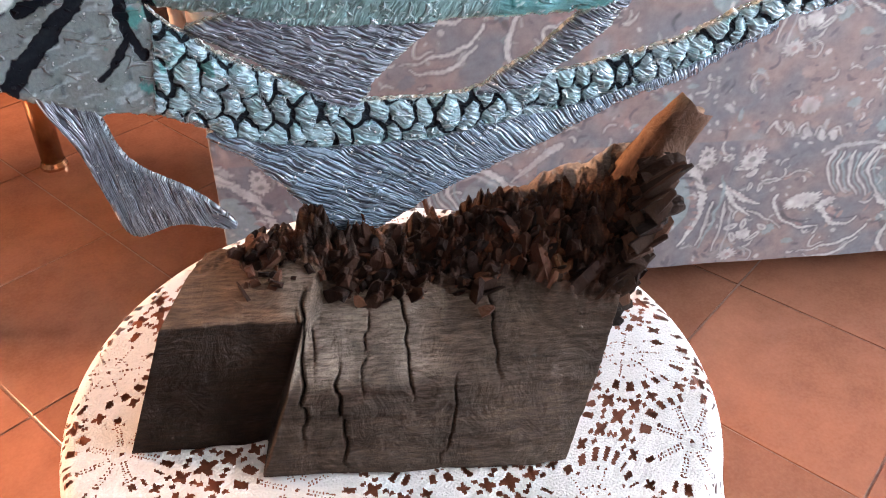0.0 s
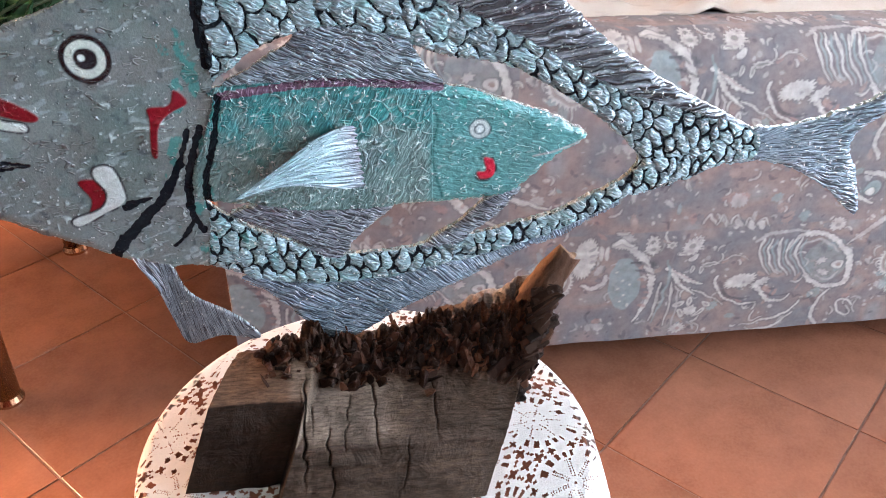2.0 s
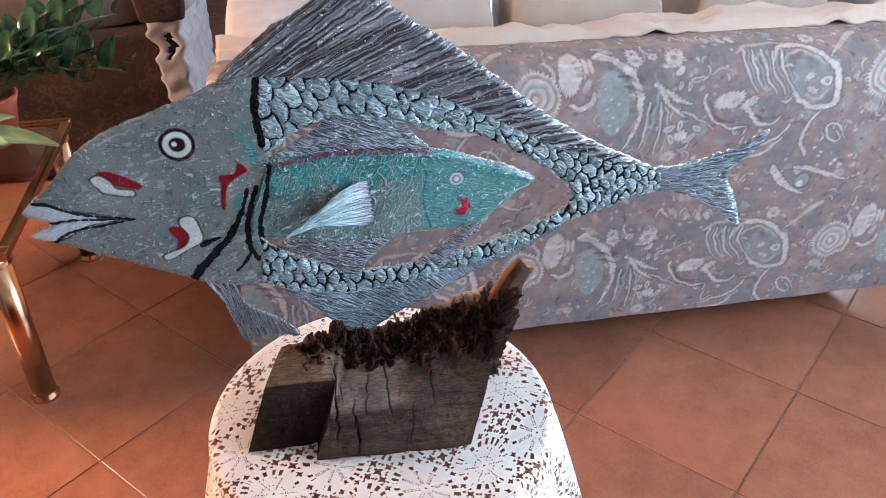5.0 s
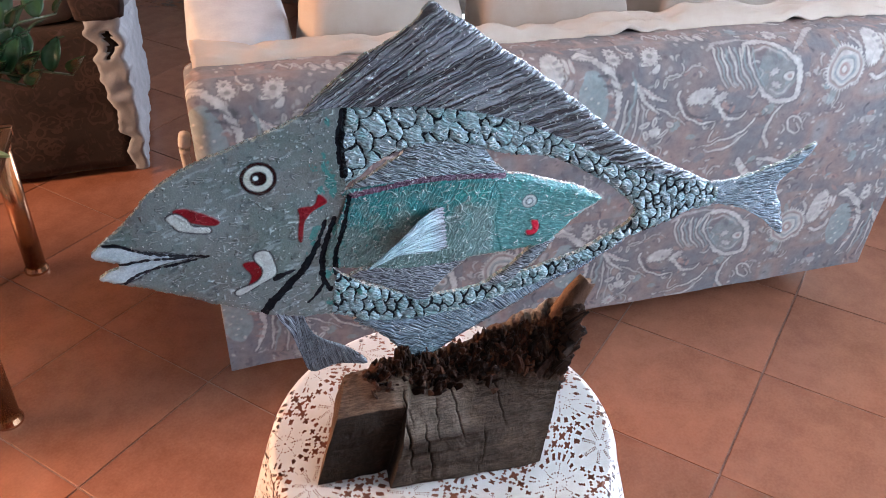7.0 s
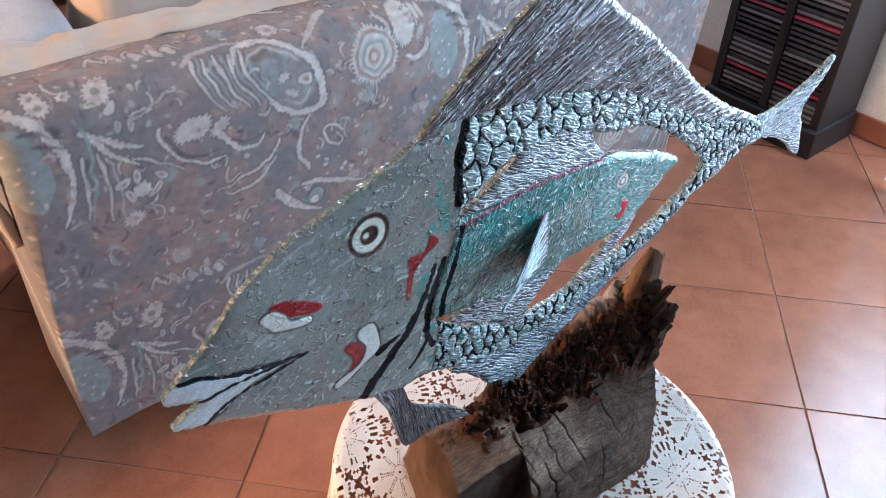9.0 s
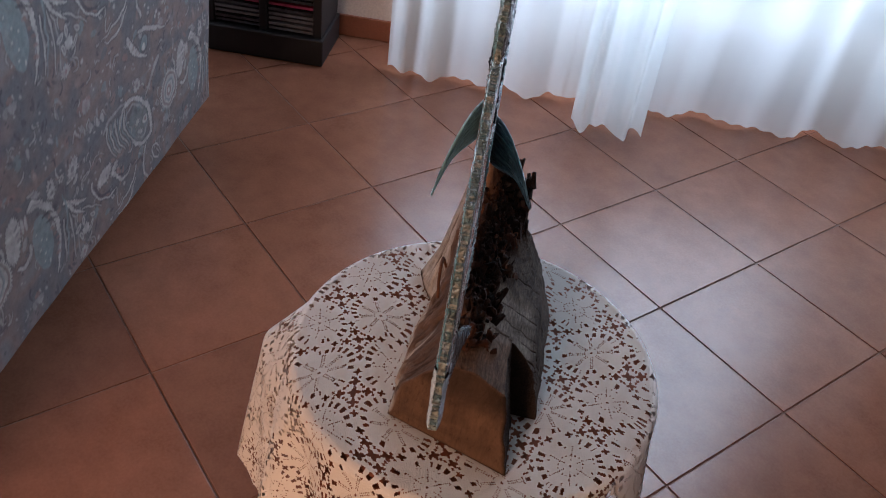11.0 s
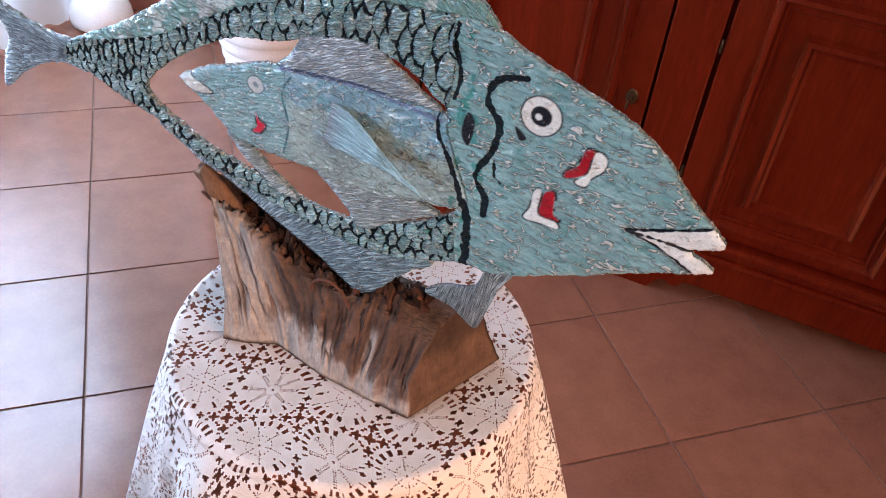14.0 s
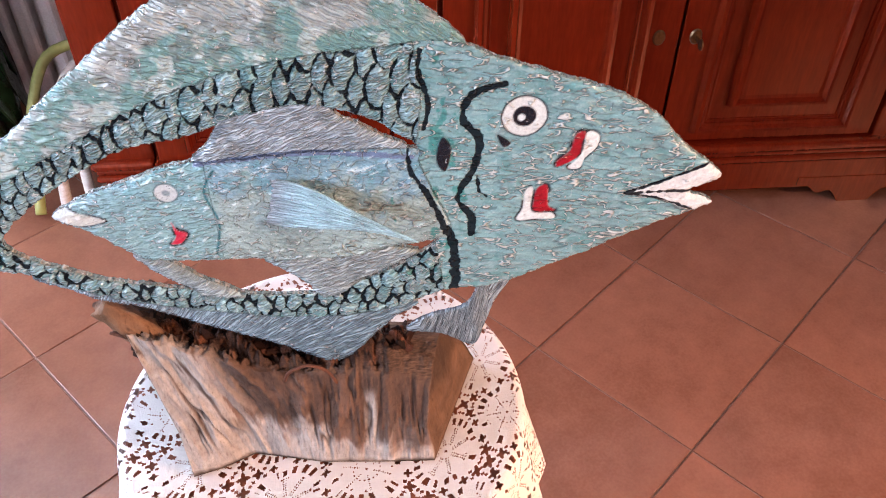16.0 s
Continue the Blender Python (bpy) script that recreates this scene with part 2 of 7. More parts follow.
def paisley_print(u, v, seed):
    """Colours of the print at places u, v on the cloth: a repeat of 83 by 46.7 cm with plumes, crescents, serrated leaves and flowers."""
    rng = np.random.default_rng(seed)
    wide, high = 83.0, 46.7
    nx, nz = 560, 315
    tx, tz = np.meshgrid((np.arange(nx) + 0.5) * wide / nx, (np.arange(nz) + 0.5) * high / nz, indexing="ij")
    lat = rng.random((64, 64))

    def smooth(a, c):
        i, j = np.floor(a).astype(int), np.floor(c).astype(int)
        f, g = a - i, c - j
        f, g = f * f * (3 - 2 * f), g * g * (3 - 2 * g)
        k = lambda p, q: lat[(i + p) % 64, (j + q) % 64]
        return (k(0, 0) * (1 - f) + k(1, 0) * f) * (1 - g) + (k(0, 1) * (1 - f) + k(1, 1) * f) * g

    t = np.clip(0.62 * smooth(tx / 10.4, tz / 9.3) + 0.38 * smooth(tx / 4.1 + 7, tz / 4.1 + 3), 0, 0.999) * 3
    rgb = np.zeros(tx.shape + (3,))
    for k in range(3):
        f = np.clip(t - k, 0, 1)[..., None]
        m = ((t >= k) & (t < k + 1))[..., None]
        rgb = np.where(m, np.array(GROUND[k]) * (1 - f) + np.array(GROUND[k + 1]) * f, rgb)
    wob_x, wob_z = 0.9 * (smooth(tx / 2.1, tz / 2.1) - 0.5), 0.9 * (smooth(tx / 2.1 + 30, tz / 2.1 + 9) - 0.5)
    worn = 0.7 + 0.5 * smooth(tx / 1.1 + 5, tz / 1.1 + 2)

    def local(cx, cz):
        """Places seen from a point of the repeat, and the part of it that lies near."""
        dx, dz = tx + wob_x - cx, tz + wob_z - cz
        return dx - wide * np.round(dx / wide), dz - high * np.round(dz / high)

    def lay(mask, colour, amount):
        m = (np.clip(mask, 0, 1) * np.clip(amount * worn, 0, 1))[..., None]
        rgb[:] = rgb * (1 - m) + np.array(colour) * m

    def band(points, h0, h1, colour, amount, teeth=0.0):
        """A stroke along the points, tapering at its ends, with a toothed edge if wanted."""
        q = spline(points, 5)
        c = q.mean(axis=0)
        dx, dz = local(*c)
        best, at = np.full(dx.shape, 99.0), np.zeros(dx.shape)
        for k in range(len(q) - 1):
            p0, d = q[k] - c, q[k + 1] - q[k]
            f = np.clip(((dx - p0[0]) * d[0] + (dz - p0[1]) * d[1]) / (d @ d + 1e-9), 0, 1)
            r = np.hypot(dx - p0[0] - f * d[0], dz - p0[1] - f * d[1])
            at = np.where(r < best, (k + f) / (len(q) - 1), at)
            best = np.minimum(best, r)
        run = np.hypot(*np.diff(q, axis=0).T).sum()
        w = (h0 + (h1 - h0) * at) * (0.45 + 0.55 * np.sin(math.pi * np.clip(at, 0.02, 0.98)) ** 0.5)
        w = 0.8 * w * (1 + 0.65 * teeth * np.sin(at * run * 6.0))
        if colour[0] > 0.25:
            lay(smoothstep(0.55, 0.05, best - w), DEEP, 0.6 * amount)
        lay(smoothstep(0.1, -0.1, best - w), colour, amount)

    def blob(cx, cz, rx, rz, turn, colour, amount, teeth=0.0):
        dx, dz = local(cx, cz)
        a, b = (dx * math.cos(turn) + dz * math.sin(turn)) / rx, (dz * math.cos(turn) - dx * math.sin(turn)) / rz
        r = np.hypot(a, b) * (1 + 0.7 * teeth * np.sin(np.arctan2(b, a) * max(6, int(7 * (rx + rz) / 2))))
        if colour[0] > 0.25 and rx > 0.7:
            lay(smoothstep(0.45, 0.05, (r - 1) * min(rx, rz)), DEEP, 0.55 * amount)
        lay(smoothstep(0.1, -0.1, (r - 1) * min(rx, rz)), colour, amount)

    # small leaves, heads and dots strewn over the ground
    for k in range(340):
        cx, cz, r = rng.uniform(0, wide), rng.uniform(0, high), rng.uniform(0.25, 0.6)
        blob(cx, cz, r, r * rng.uniform(0.4, 0.9), rng.uniform(0, 3.1), (PALE, PALE, MID, DEEP)[rng.integers(4)], 0.6)
    for k in range(90):
        cx, cz, r = rng.uniform(0, wide), rng.uniform(0, high), rng.uniform(0.8, 2.0)
        blob(cx, cz, r, r * rng.uniform(0.35, 0.8), rng.uniform(0, 3.1), (COOL, ROSE, MID, GROUND[2], GROUND[3])[k % 5], 0.75, 0.15)
    for k in range(70):
        cx, cz, r = rng.uniform(0, wide), rng.uniform(0, high), rng.uniform(0.5, 1.4)
        blob(cx, cz, r, r * rng.uniform(0.25, 0.5), rng.uniform(0, 3.1), DEEP, 0.55, 0.2)
    for k in range(130):
        cx, cz, a, r = rng.uniform(0, wide), rng.uniform(0, high), rng.uniform(0, 6.28), rng.uniform(0.8, 2.2)
        arc = [(cx + r * math.cos(a + e), cz + r * math.sin(a + e)) for e in (0, 0.6, 1.2, 1.8)]
        band(arc, 0.42, 0.2, (PALE, MID, DEEP, PALE)[k % 4], 0.6, 0.3 * (k % 2))
    # plume: a scroll with a comb of curved strokes beside it
    blob(74.8, 35.5, 5.8, 6.67, 0, COOL, 0.4)
    band([(64.3, 39.3), (66.4, 43.0), (71.9, 43.3), (77.7, 39.6), (81.1, 33.8), (80.6, 29.0), (77.3, 27.8), (73.0, 29.3), (70.6, 32.0)], 0.93, 0.81, PALE, 0.85, 0.25)
    band([(66.2, 37.9), (68.7, 41.4), (73.2, 41.1), (77.3, 37.8)], 0.41, 0.29, MID, 0.8)
    band([(69.1, 40.2), (72.1, 40.6), (75.2, 38.5)], 1.04, 0.58, DEEP, 0.35)
    band([(78.7, 32.1), (77.0, 29.9), (73.4, 31.2)], 0.46, 0.29, MID, 0.7)
    blob(77.8, 34.5, 1.51, 1.39, 0, PALE, 0.8)
    blob(77.8, 34.5, 0.75, 0.7, 0, GROUND[1], 0.8)
    blob(73.5, 35.6, 1.28, 0.81, 0.6, PALE, 0.7, 0.3)
    blob(75.0, 32.3, 1.39, 0.7, -0.4, PALE, 0.6, 0.3)
    band([(58.2, 42.6), (57.8, 39.7), (59.2, 36.0), (61.8, 32.5)], 0.46, 0.23, PALE, 0.8)
    band([(59.3, 42.6), (58.9, 39.6), (60.2, 36.2), (62.4, 32.9)], 0.35, 0.17, COOL, 0.8)
    band([(60.3, 42.8), (60.0, 39.6), (61.4, 35.8), (64.0, 32.4)], 0.46, 0.23, PALE, 0.8)
    band([(61.5, 42.4), (61.1, 39.5), (62.4, 36.0), (64.7, 32.8)], 0.35, 0.17, COOL, 0.8)
    band([(62.5, 42.7), (62.2, 39.4), (63.6, 35.7), (66.3, 32.2)], 0.46, 0.23, PALE, 0.8)
    band([(63.7, 42.3), (63.4, 39.3), (64.7, 35.9), (67.0, 32.6)], 0.35, 0.17, COOL, 0.8)
    band([(64.7, 42.5), (64.4, 39.3), (65.9, 35.5), (68.6, 32.0)], 0.46, 0.23, PALE, 0.8)
    band([(65.8, 42.2), (65.6, 39.2), (66.9, 35.7), (69.2, 32.4)], 0.35, 0.17, COOL, 0.8)
    band([(66.9, 42.4), (66.6, 39.1), (68.1, 35.3), (70.9, 31.9)], 0.46, 0.23, PALE, 0.8)
    band([(68.1, 42.0), (67.8, 39.0), (69.2, 35.6), (71.5, 32.3)], 0.35, 0.17, COOL, 0.8)
    band([(56.8, 42.2), (60.0, 44.3), (64.2, 44.5), (67.9, 44.4)], 0.7, 0.46, MID, 0.8, 0.3)
    # crescent with a flower
    band([(49.4, 33.0), (49.6, 30.4), (52.1, 26.7), (55.7, 24.6), (60.3, 24.4)], 0.52, 0.23, PALE, 0.85, 0.35)
    band([(50.5, 31.0), (52.5, 27.6), (55.4, 26.0), (59.0, 25.9)], 0.75, 0.29, DEEP, 0.75)
    blob(55.2, 31.3, 3.6, 2.09, 0.25, PALE, 0.8, 0.12)
    blob(56.1, 31.1, 0.93, 0.64, 0, MID, 0.9)
    blob(56.1, 31.1, 0.41, 0.35, 0, DEEP, 0.6)
    band([(59.4, 29.7), (62.6, 25.5), (66.0, 24.7), (68.2, 26.4)], 0.81, 0.29, PALE, 0.8, 0.4)
    band([(61.6, 27.2), (64.4, 26.2), (67.9, 26.6)], 0.46, 0.17, DEEP, 0.75)
    blob(63.5, 28.4, 0.93, 0.35, 0.1, DEEP, 0.7)
    blob(60.2, 30.2, 1.74, 1.16, 0.5, PALE, 0.7, 0.25)
    # serrated leaves, bells and stems
    band([(37.0, 36.2), (40.1, 34.0), (43.5, 32.1), (46.2, 31.3)], 0.93, 0.35, PALE, 0.85, 0.35)
    band([(38.6, 34.3), (41.3, 31.1), (44.9, 28.2)], 0.87, 0.29, PALE, 0.8, 0.35)
    band([(38.0, 36.0), (41.5, 33.4), (44.9, 31.7)], 0.15, 0.12, ROSE, 0.7)
    blob(42.8, 38.8, 1.04, 0.81, 0.4, PALE, 0.85)
    blob(42.9, 35.4, 1.16, 0.58, 1.4, PALE, 0.8)
    blob(42.9, 35.4, 0.64, 0.23, 1.4, DEEP, 0.6)
    blob(45.2, 35.2, 1.16, 0.58, 1.8, PALE, 0.8)
    blob(45.2, 35.2, 0.64, 0.23, 1.8, DEEP, 0.6)
    blob(40.4, 40.0, 1.16, 0.58, 0.2, PALE, 0.8)
    blob(40.4, 40.0, 0.64, 0.23, 0.2, DEEP, 0.6)
    blob(47.1, 36.6, 1.97, 0.75, 0.1, PALE, 0.7, 0.2)
    blob(47.1, 36.6, 1.28, 0.35, 0.1, DEEP, 0.75)
    band([(44.0, 29.6), (47.3, 28.4), (49.6, 26.6), (52.6, 24.4)], 0.29, 0.17, PALE, 0.7, 0.3)
    blob(44.6, 23.4, 1.39, 1.28, 0, PALE, 0.85, 0.2)
    blob(42.6, 22.9, 1.39, 0.7, -1.0, PALE, 0.8)
    blob(42.6, 22.9, 0.75, 0.29, -1.0, DEEP, 0.6)
    blob(47.0, 22.8, 1.39, 0.7, 0.7, PALE, 0.8)
    blob(47.0, 22.8, 0.75, 0.29, 0.7, DEEP, 0.6)
    blob(44.0, 26.0, 1.39, 0.7, 1.5, PALE, 0.8)
    blob(44.0, 26.0, 0.75, 0.29, 1.5, DEEP, 0.6)
    blob(41.6, 25.6, 1.39, 0.7, 0.4, PALE, 0.8)
    blob(41.6, 25.6, 0.75, 0.29, 0.4, DEEP, 0.6)
    blob(48.3, 25.0, 1.39, 0.7, -0.6, PALE, 0.8)
    blob(48.3, 25.0, 0.75, 0.29, -0.6, DEEP, 0.6)
    band([(45.7, 20.3), (47.9, 18.7), (47.5, 17.0), (45.3, 16.9)], 0.23, 0.17, PALE, 0.7)
    blob(42.8, 18.5, 2.09, 1.39, 0.1, PALE, 0.7, 0.2)
    blob(42.8, 18.4, 0.7, 0.52, 0, ROSE, 0.8)
    band([(36.9, 38.7), (38.0, 33.2), (37.3, 26.9), (35.8, 20.5)], 0.52, 0.29, COOL, 0.8)
    band([(39.0, 31.9), (39.6, 26.1), (39.1, 19.5)], 0.46, 0.23, PALE, 0.75)
    band([(36.5, 32.1), (36.2, 25.7), (35.0, 21.2)], 0.41, 0.23, PALE, 0.7, 0.2)
    band([(40.8, 29.8), (41.3, 24.0), (40.8, 18.7)], 0.35, 0.17, MID, 0.7)
    # tall leaf with a barred edge
    blob(27.7, 32.7, 3.6, 7.54, 0.12, COOL, 0.85)
    band([(23.6, 43.8), (27.1, 43.2), (30.8, 39.8), (33.6, 34.7), (34.4, 29.7), (32.7, 24.0), (31.5, 21.5)], 1.51, 0.46, PALE, 0.8, 0.28)
    band([(28.6, 38.7), (30.7, 38.3), (32.7, 37.2)], 0.58, 0.29, DEEP, 0.75)
    band([(29.8, 36.2), (32.3, 35.8), (34.6, 34.4)], 0.52, 0.23, DEEP, 0.7, 0.3)
    blob(31.4, 33.4, 0.93, 0.41, -0.3, ROSE, 0.7)
    blob(32.6, 31.4, 0.93, 0.41, -0.3, ROSE, 0.7)
    blob(33.2, 29.5, 0.93, 0.41, -0.3, ROSE, 0.7)
    blob(33.2, 27.6, 0.93, 0.41, -0.3, ROSE, 0.7)
    blob(32.8, 25.7, 0.93, 0.41, -0.3, ROSE, 0.7)
    blob(25.7, 35.9, 0.35, 0.29, 0, PALE, 0.8)
    blob(26.9, 33.4, 0.35, 0.29, 0, PALE, 0.8)
    blob(26.5, 31.0, 0.35, 0.29, 0, PALE, 0.8)
    blob(28.3, 29.5, 0.35, 0.29, 0, PALE, 0.8)
    blob(29.1, 32.6, 0.35, 0.29, 0, PALE, 0.8)
    blob(27.7, 27.4, 0.35, 0.29, 0, PALE, 0.8)
    blob(29.6, 26.2, 0.35, 0.29, 0, PALE, 0.8)
    blob(35.3, 39.5, 2.32, 3.48, 0.2, DEEP, 0.28)
    # pale leaf, curl and petals
    blob(17.7, 40.4, 2.67, 5.34, -0.1, PALE, 0.85, 0.1)
    band([(17.4, 44.7), (18.2, 40.1), (16.9, 34.8)], 0.17, 0.12, MID, 0.8)
    blob(19.2, 42.9, 0.81, 0.41, 0.6, GROUND[2], 0.6)
    blob(19.4, 41.1, 0.81, 0.41, 0.6, GROUND[2], 0.6)
    blob(19.6, 39.4, 0.81, 0.41, 0.6, GROUND[2], 0.6)
    blob(19.8, 37.6, 0.81, 0.41, 0.6, GROUND[2], 0.6)
    band([(23.1, 34.9), (22.5, 32.8), (19.9, 31.8), (17.7, 32.9)], 0.87, 0.41, PALE, 0.8, 0.2)
    blob(21.4, 33.7, 0.7, 0.52, 0, GROUND[2], 0.7)
    blob(21.3, 41.6, 0.58, 1.86, 0.15, PALE, 0.75)
    blob(22.7, 41.5, 0.58, 1.86, 0.15, PALE, 0.75)
    band([(23.6, 43.8), (25.5, 44.5), (28.0, 43.2)], 0.81, 0.58, PALE, 0.8)
    band([(12.5, 42.8), (13.8, 40.4), (13.5, 36.8)], 0.58, 0.29, PALE, 0.7, 0.3)
    # square flower and scattered heads
    blob(43.0, 43.4, 1.39, 1.16, 0, PALE, 0.75, 0.25)
    blob(43.0, 43.4, 0.58, 0.52, 0, DEEP, 0.6)
    blob(37.2, 42.9, 1.04, 0.87, 0, PALE, 0.75, 0.25)
    blob(37.2, 42.9, 0.43, 0.39, 0, DEEP, 0.6)
    blob(32.6, 44.0, 1.53, 1.28, 0, PALE, 0.75, 0.25)
    blob(32.6, 44.0, 0.64, 0.57, 0, DEEP, 0.6)
    band([(49.8, 37.8), (52.7, 38.9), (56.1, 37.1)], 0.29, 0.17, PALE, 0.6, 0.3)
    # spiral, long crescent, sprig and hooked teardrop
    band([(85.4, 21.7), (83.5, 23.5), (81.3, 23.0), (81.7, 20.3), (83.9, 18.9), (85.2, 20.0), (83.8, 21.5)], 0.41, 0.29, PALE, 0.8)
    band([(78.2, 26.9), (76.0, 24.5), (75.6, 20.4), (77.8, 15.4)], 0.35, 0.7, PALE, 0.8, 0.2)
    band([(71.4, 24.2), (67.8, 20.4), (62.9, 18.8), (57.8, 17.9)], 0.46, 0.23, PALE, 0.75, 0.35)
    band([(70.3, 20.9), (66.6, 17.1), (62.1, 16.4), (59.3, 17.0)], 0.58, 0.23, PALE, 0.7, 0.35)
    band([(60.9, 21.7), (60.1, 19.4), (63.3, 19.8)], 0.35, 0.17, PALE, 0.7)
    band([(70.3, 12.9), (72.0, 10.2), (76.1, 6.5), (80.6, 4.2)], 1.51, 0.46, PALE, 0.8, 0.2)
    blob(71.5, 11.0, 0.52, 0.29, 0.8, ROSE, 0.6)
    blob(73.3, 9.4, 0.52, 0.29, 0.8, ROSE, 0.6)
    blob(74.8, 7.6, 0.52, 0.29, 0.8, ROSE, 0.6)
    blob(76.9, 6.2, 0.52, 0.29, 0.8, ROSE, 0.6)
    blob(79.5, 8.0, 2.44, 2.32, 0, DEEP, 0.45)
    blob(79.5, 8.0, 1.86, 1.74, 0, COOL, 0.9)
    blob(79.2, 7.3, 0.99, 0.93, 0, PALE, 0.9)
    band([(76.3, 12.3), (82.6, 10.7), (88.1, 8.3), (91.2, 7.7)], 0.99, 0.35, PALE, 0.75, 0.2)
    blob(80.0, 17.3, 0.52, 0.46, 0, PALE, 0.75)
    blob(82.0, 16.3, 0.52, 0.46, 0, PALE, 0.75)
    blob(81.3, 15.1, 0.52, 0.46, 0, PALE, 0.75)
    blob(86.7, 13.2, 0.52, 0.46, 0, PALE, 0.75)
    blob(88.1, 12.0, 0.52, 0.46, 0, PALE, 0.75)
    blob(85.9, 12.2, 0.52, 0.46, 0, PALE, 0.75)
    # lower band of flowers and faded leaves
    blob(41.9, -4.7, 2.17, 1.97, 0, PALE, 0.7, 0.2)
    blob(41.9, -4.7, 0.79, 0.69, 0, DEEP, 0.55)
    blob(74.5, -1.0, 1.66, 1.51, 0, PALE, 0.7, 0.2)
    blob(74.5, -1.0, 0.6, 0.53, 0, DEEP, 0.55)
    blob(33.0, -4.5, 1.66, 1.51, 0, PALE, 0.7, 0.2)
    blob(33.0, -4.5, 0.6, 0.53, 0, DEEP, 0.55)
    blob(96.8, -15.3, 1.28, 1.16, 0, PALE, 0.7, 0.2)
    blob(96.8, -15.3, 0.46, 0.41, 0, DEEP, 0.55)
    band([(43.0, 1.3), (44.0, 3.5), (45.7, 1.1)], 0.35, 0.23, PALE, 0.6)
    band([(46.1, 1.0), (47.1, 3.2), (48.8, 0.7)], 0.35, 0.23, PALE, 0.6)
    band([(49.2, 0.7), (50.2, 2.9), (52.0, 0.4)], 0.35, 0.23, PALE, 0.6)
    band([(52.3, 0.4), (53.3, 2.5), (55.1, 0.1)], 0.35, 0.23, PALE, 0.6)
    band([(55.5, 0.0), (56.4, 2.2), (58.3, -0.3)], 0.35, 0.23, PALE, 0.6)
    blob(50.9, 0.5, 0.81, 1.51, 0.2, PALE, 0.6)
    blob(54.1, 0.2, 0.81, 1.51, 0.2, PALE, 0.6)
    blob(56.5, -0.1, 0.81, 1.51, 0.2, PALE, 0.6)
    band([(86.8, 1.0), (82.8, -2.4), (78.8, -6.4)], 1.28, 0.46, PALE, 0.55, 0.25)
    band([(90.4, -4.0), (91.9, -11.4), (91.3, -19.8)], 1.04, 1.74, COOL, 0.6)
    band([(92.2, -5.0), (94.0, -13.3), (92.7, -21.7)], 0.41, 0.23, PALE, 0.6, 0.2)
    # nested ovals at the leaf
    blob(10.3, 35.0, 5.2, 5.7, 0.3, PALE, 0.75, 0.1)
    blob(10.3, 35.0, 4.5, 5.0, 0.3, GROUND[1], 0.75)
    blob(10.3, 35.0, 3.8, 4.2, 0.3, PALE, 0.75)
    blob(10.3, 35.0, 3.1, 3.4, 0.3, COOL, 0.75)
    blob(10.3, 35.0, 2.4, 2.6, 0.3, PALE, 0.75)
    blob(10.3, 35.0, 1.6, 1.8, 0.3, ROSE, 0.75)
    blob(10.3, 35.0, 0.8, 0.9, 0.3, PALE, 0.75)
    iu, iv = (u * 100 - 58.0) % wide / wide * nx, (v * 100 - 30.5) % high / high * nz
    i, j = np.floor(iu - 0.5).astype(int), np.floor(iv - 0.5).astype(int)
    f, g = (iu - 0.5 - i)[..., None], (iv - 0.5 - j)[..., None]
    pick = lambda p, q: rgb[(i + p) % nx, (j + q) % nz]
    return (pick(0, 0) * (1 - f) + pick(1, 0) * f) * (1 - g) + (pick(0, 1) * (1 - f) + pick(1, 1) * f) * g


def print_layer(ob, rgb):
    a = ob.data.color_attributes.new("print", "FLOAT_COLOR", "POINT")
    a.data.foreach_set("color", np.ascontiguousarray(np.c_[rgb, np.ones(len(rgb))], np.float32).ravel())


def sheer():
    m, n, b = material("sheer_curtain")
    out = n.nodes["Material Output"]
    n.nodes.remove(b)
    d = node(n, "ShaderNodeBsdfDiffuse", Color=(0.8, 0.86, 0.88, 1))
    t = node(n, "ShaderNodeBsdfTranslucent", Color=(0.84, 0.94, 0.97, 1))
    p = node(n, "ShaderNodeBsdfTransparent", Color=(1, 1, 1, 1))
    a, c = n.nodes.new("ShaderNodeMixShader"), n.nodes.new("ShaderNodeMixShader")
    a.inputs[0].default_value, c.inputs[0].default_value = 0.76, 0.16
    n.links.new(d.outputs[0], a.inputs[1])
    n.links.new(t.outputs[0], a.inputs[2])
    n.links.new(a.outputs[0], c.inputs[1])
    n.links.new(p.outputs[0], c.inputs[2])
    n.links.new(c.outputs[0], out.inputs[0])
    return m


SHEER = sheer()


def glass():
    m, n, b = material("clear_glass")
    b.inputs["Transmission Weight"].default_value = 1.0
    b.inputs["Roughness"].default_value = 0.02
    b.inputs["Base Color"].default_value = (0.9, 0.97, 0.95, 1)
    return m


GLASS = glass()


def crochet():
    m, n, b = material("white_crochet")
    vec = coords(n)
    small = noise_tex(n, vec, 650.0, 2.0)
    col = ramp(n, noise_tex(n, vec, 9.0), [(0.3, (0.64, 0.6, 0.57)), (0.7, (0.72, 0.685, 0.655))]).outputs[0]
    n.links.new(col, b.inputs["Base Color"])
    b.inputs["Roughness"].default_value = 0.95
    b.inputs["Subsurface Weight"].default_value = 0.0
    bump(n, b, small, 0.7, 0.0015)
    return m


CROCHET = crochet()


# ---- building helpers ----
def mesh_of(name, bm, mat, smooth=False):
    me = bpy.data.meshes.new(name)
    bmesh.ops.recalc_face_normals(bm, faces=bm.faces)
    bm.to_mesh(me)
    bm.free()
    me.materials.append(mat)
    if smooth:
        for p in me.polygons:
            p.use_smooth = True
    return me


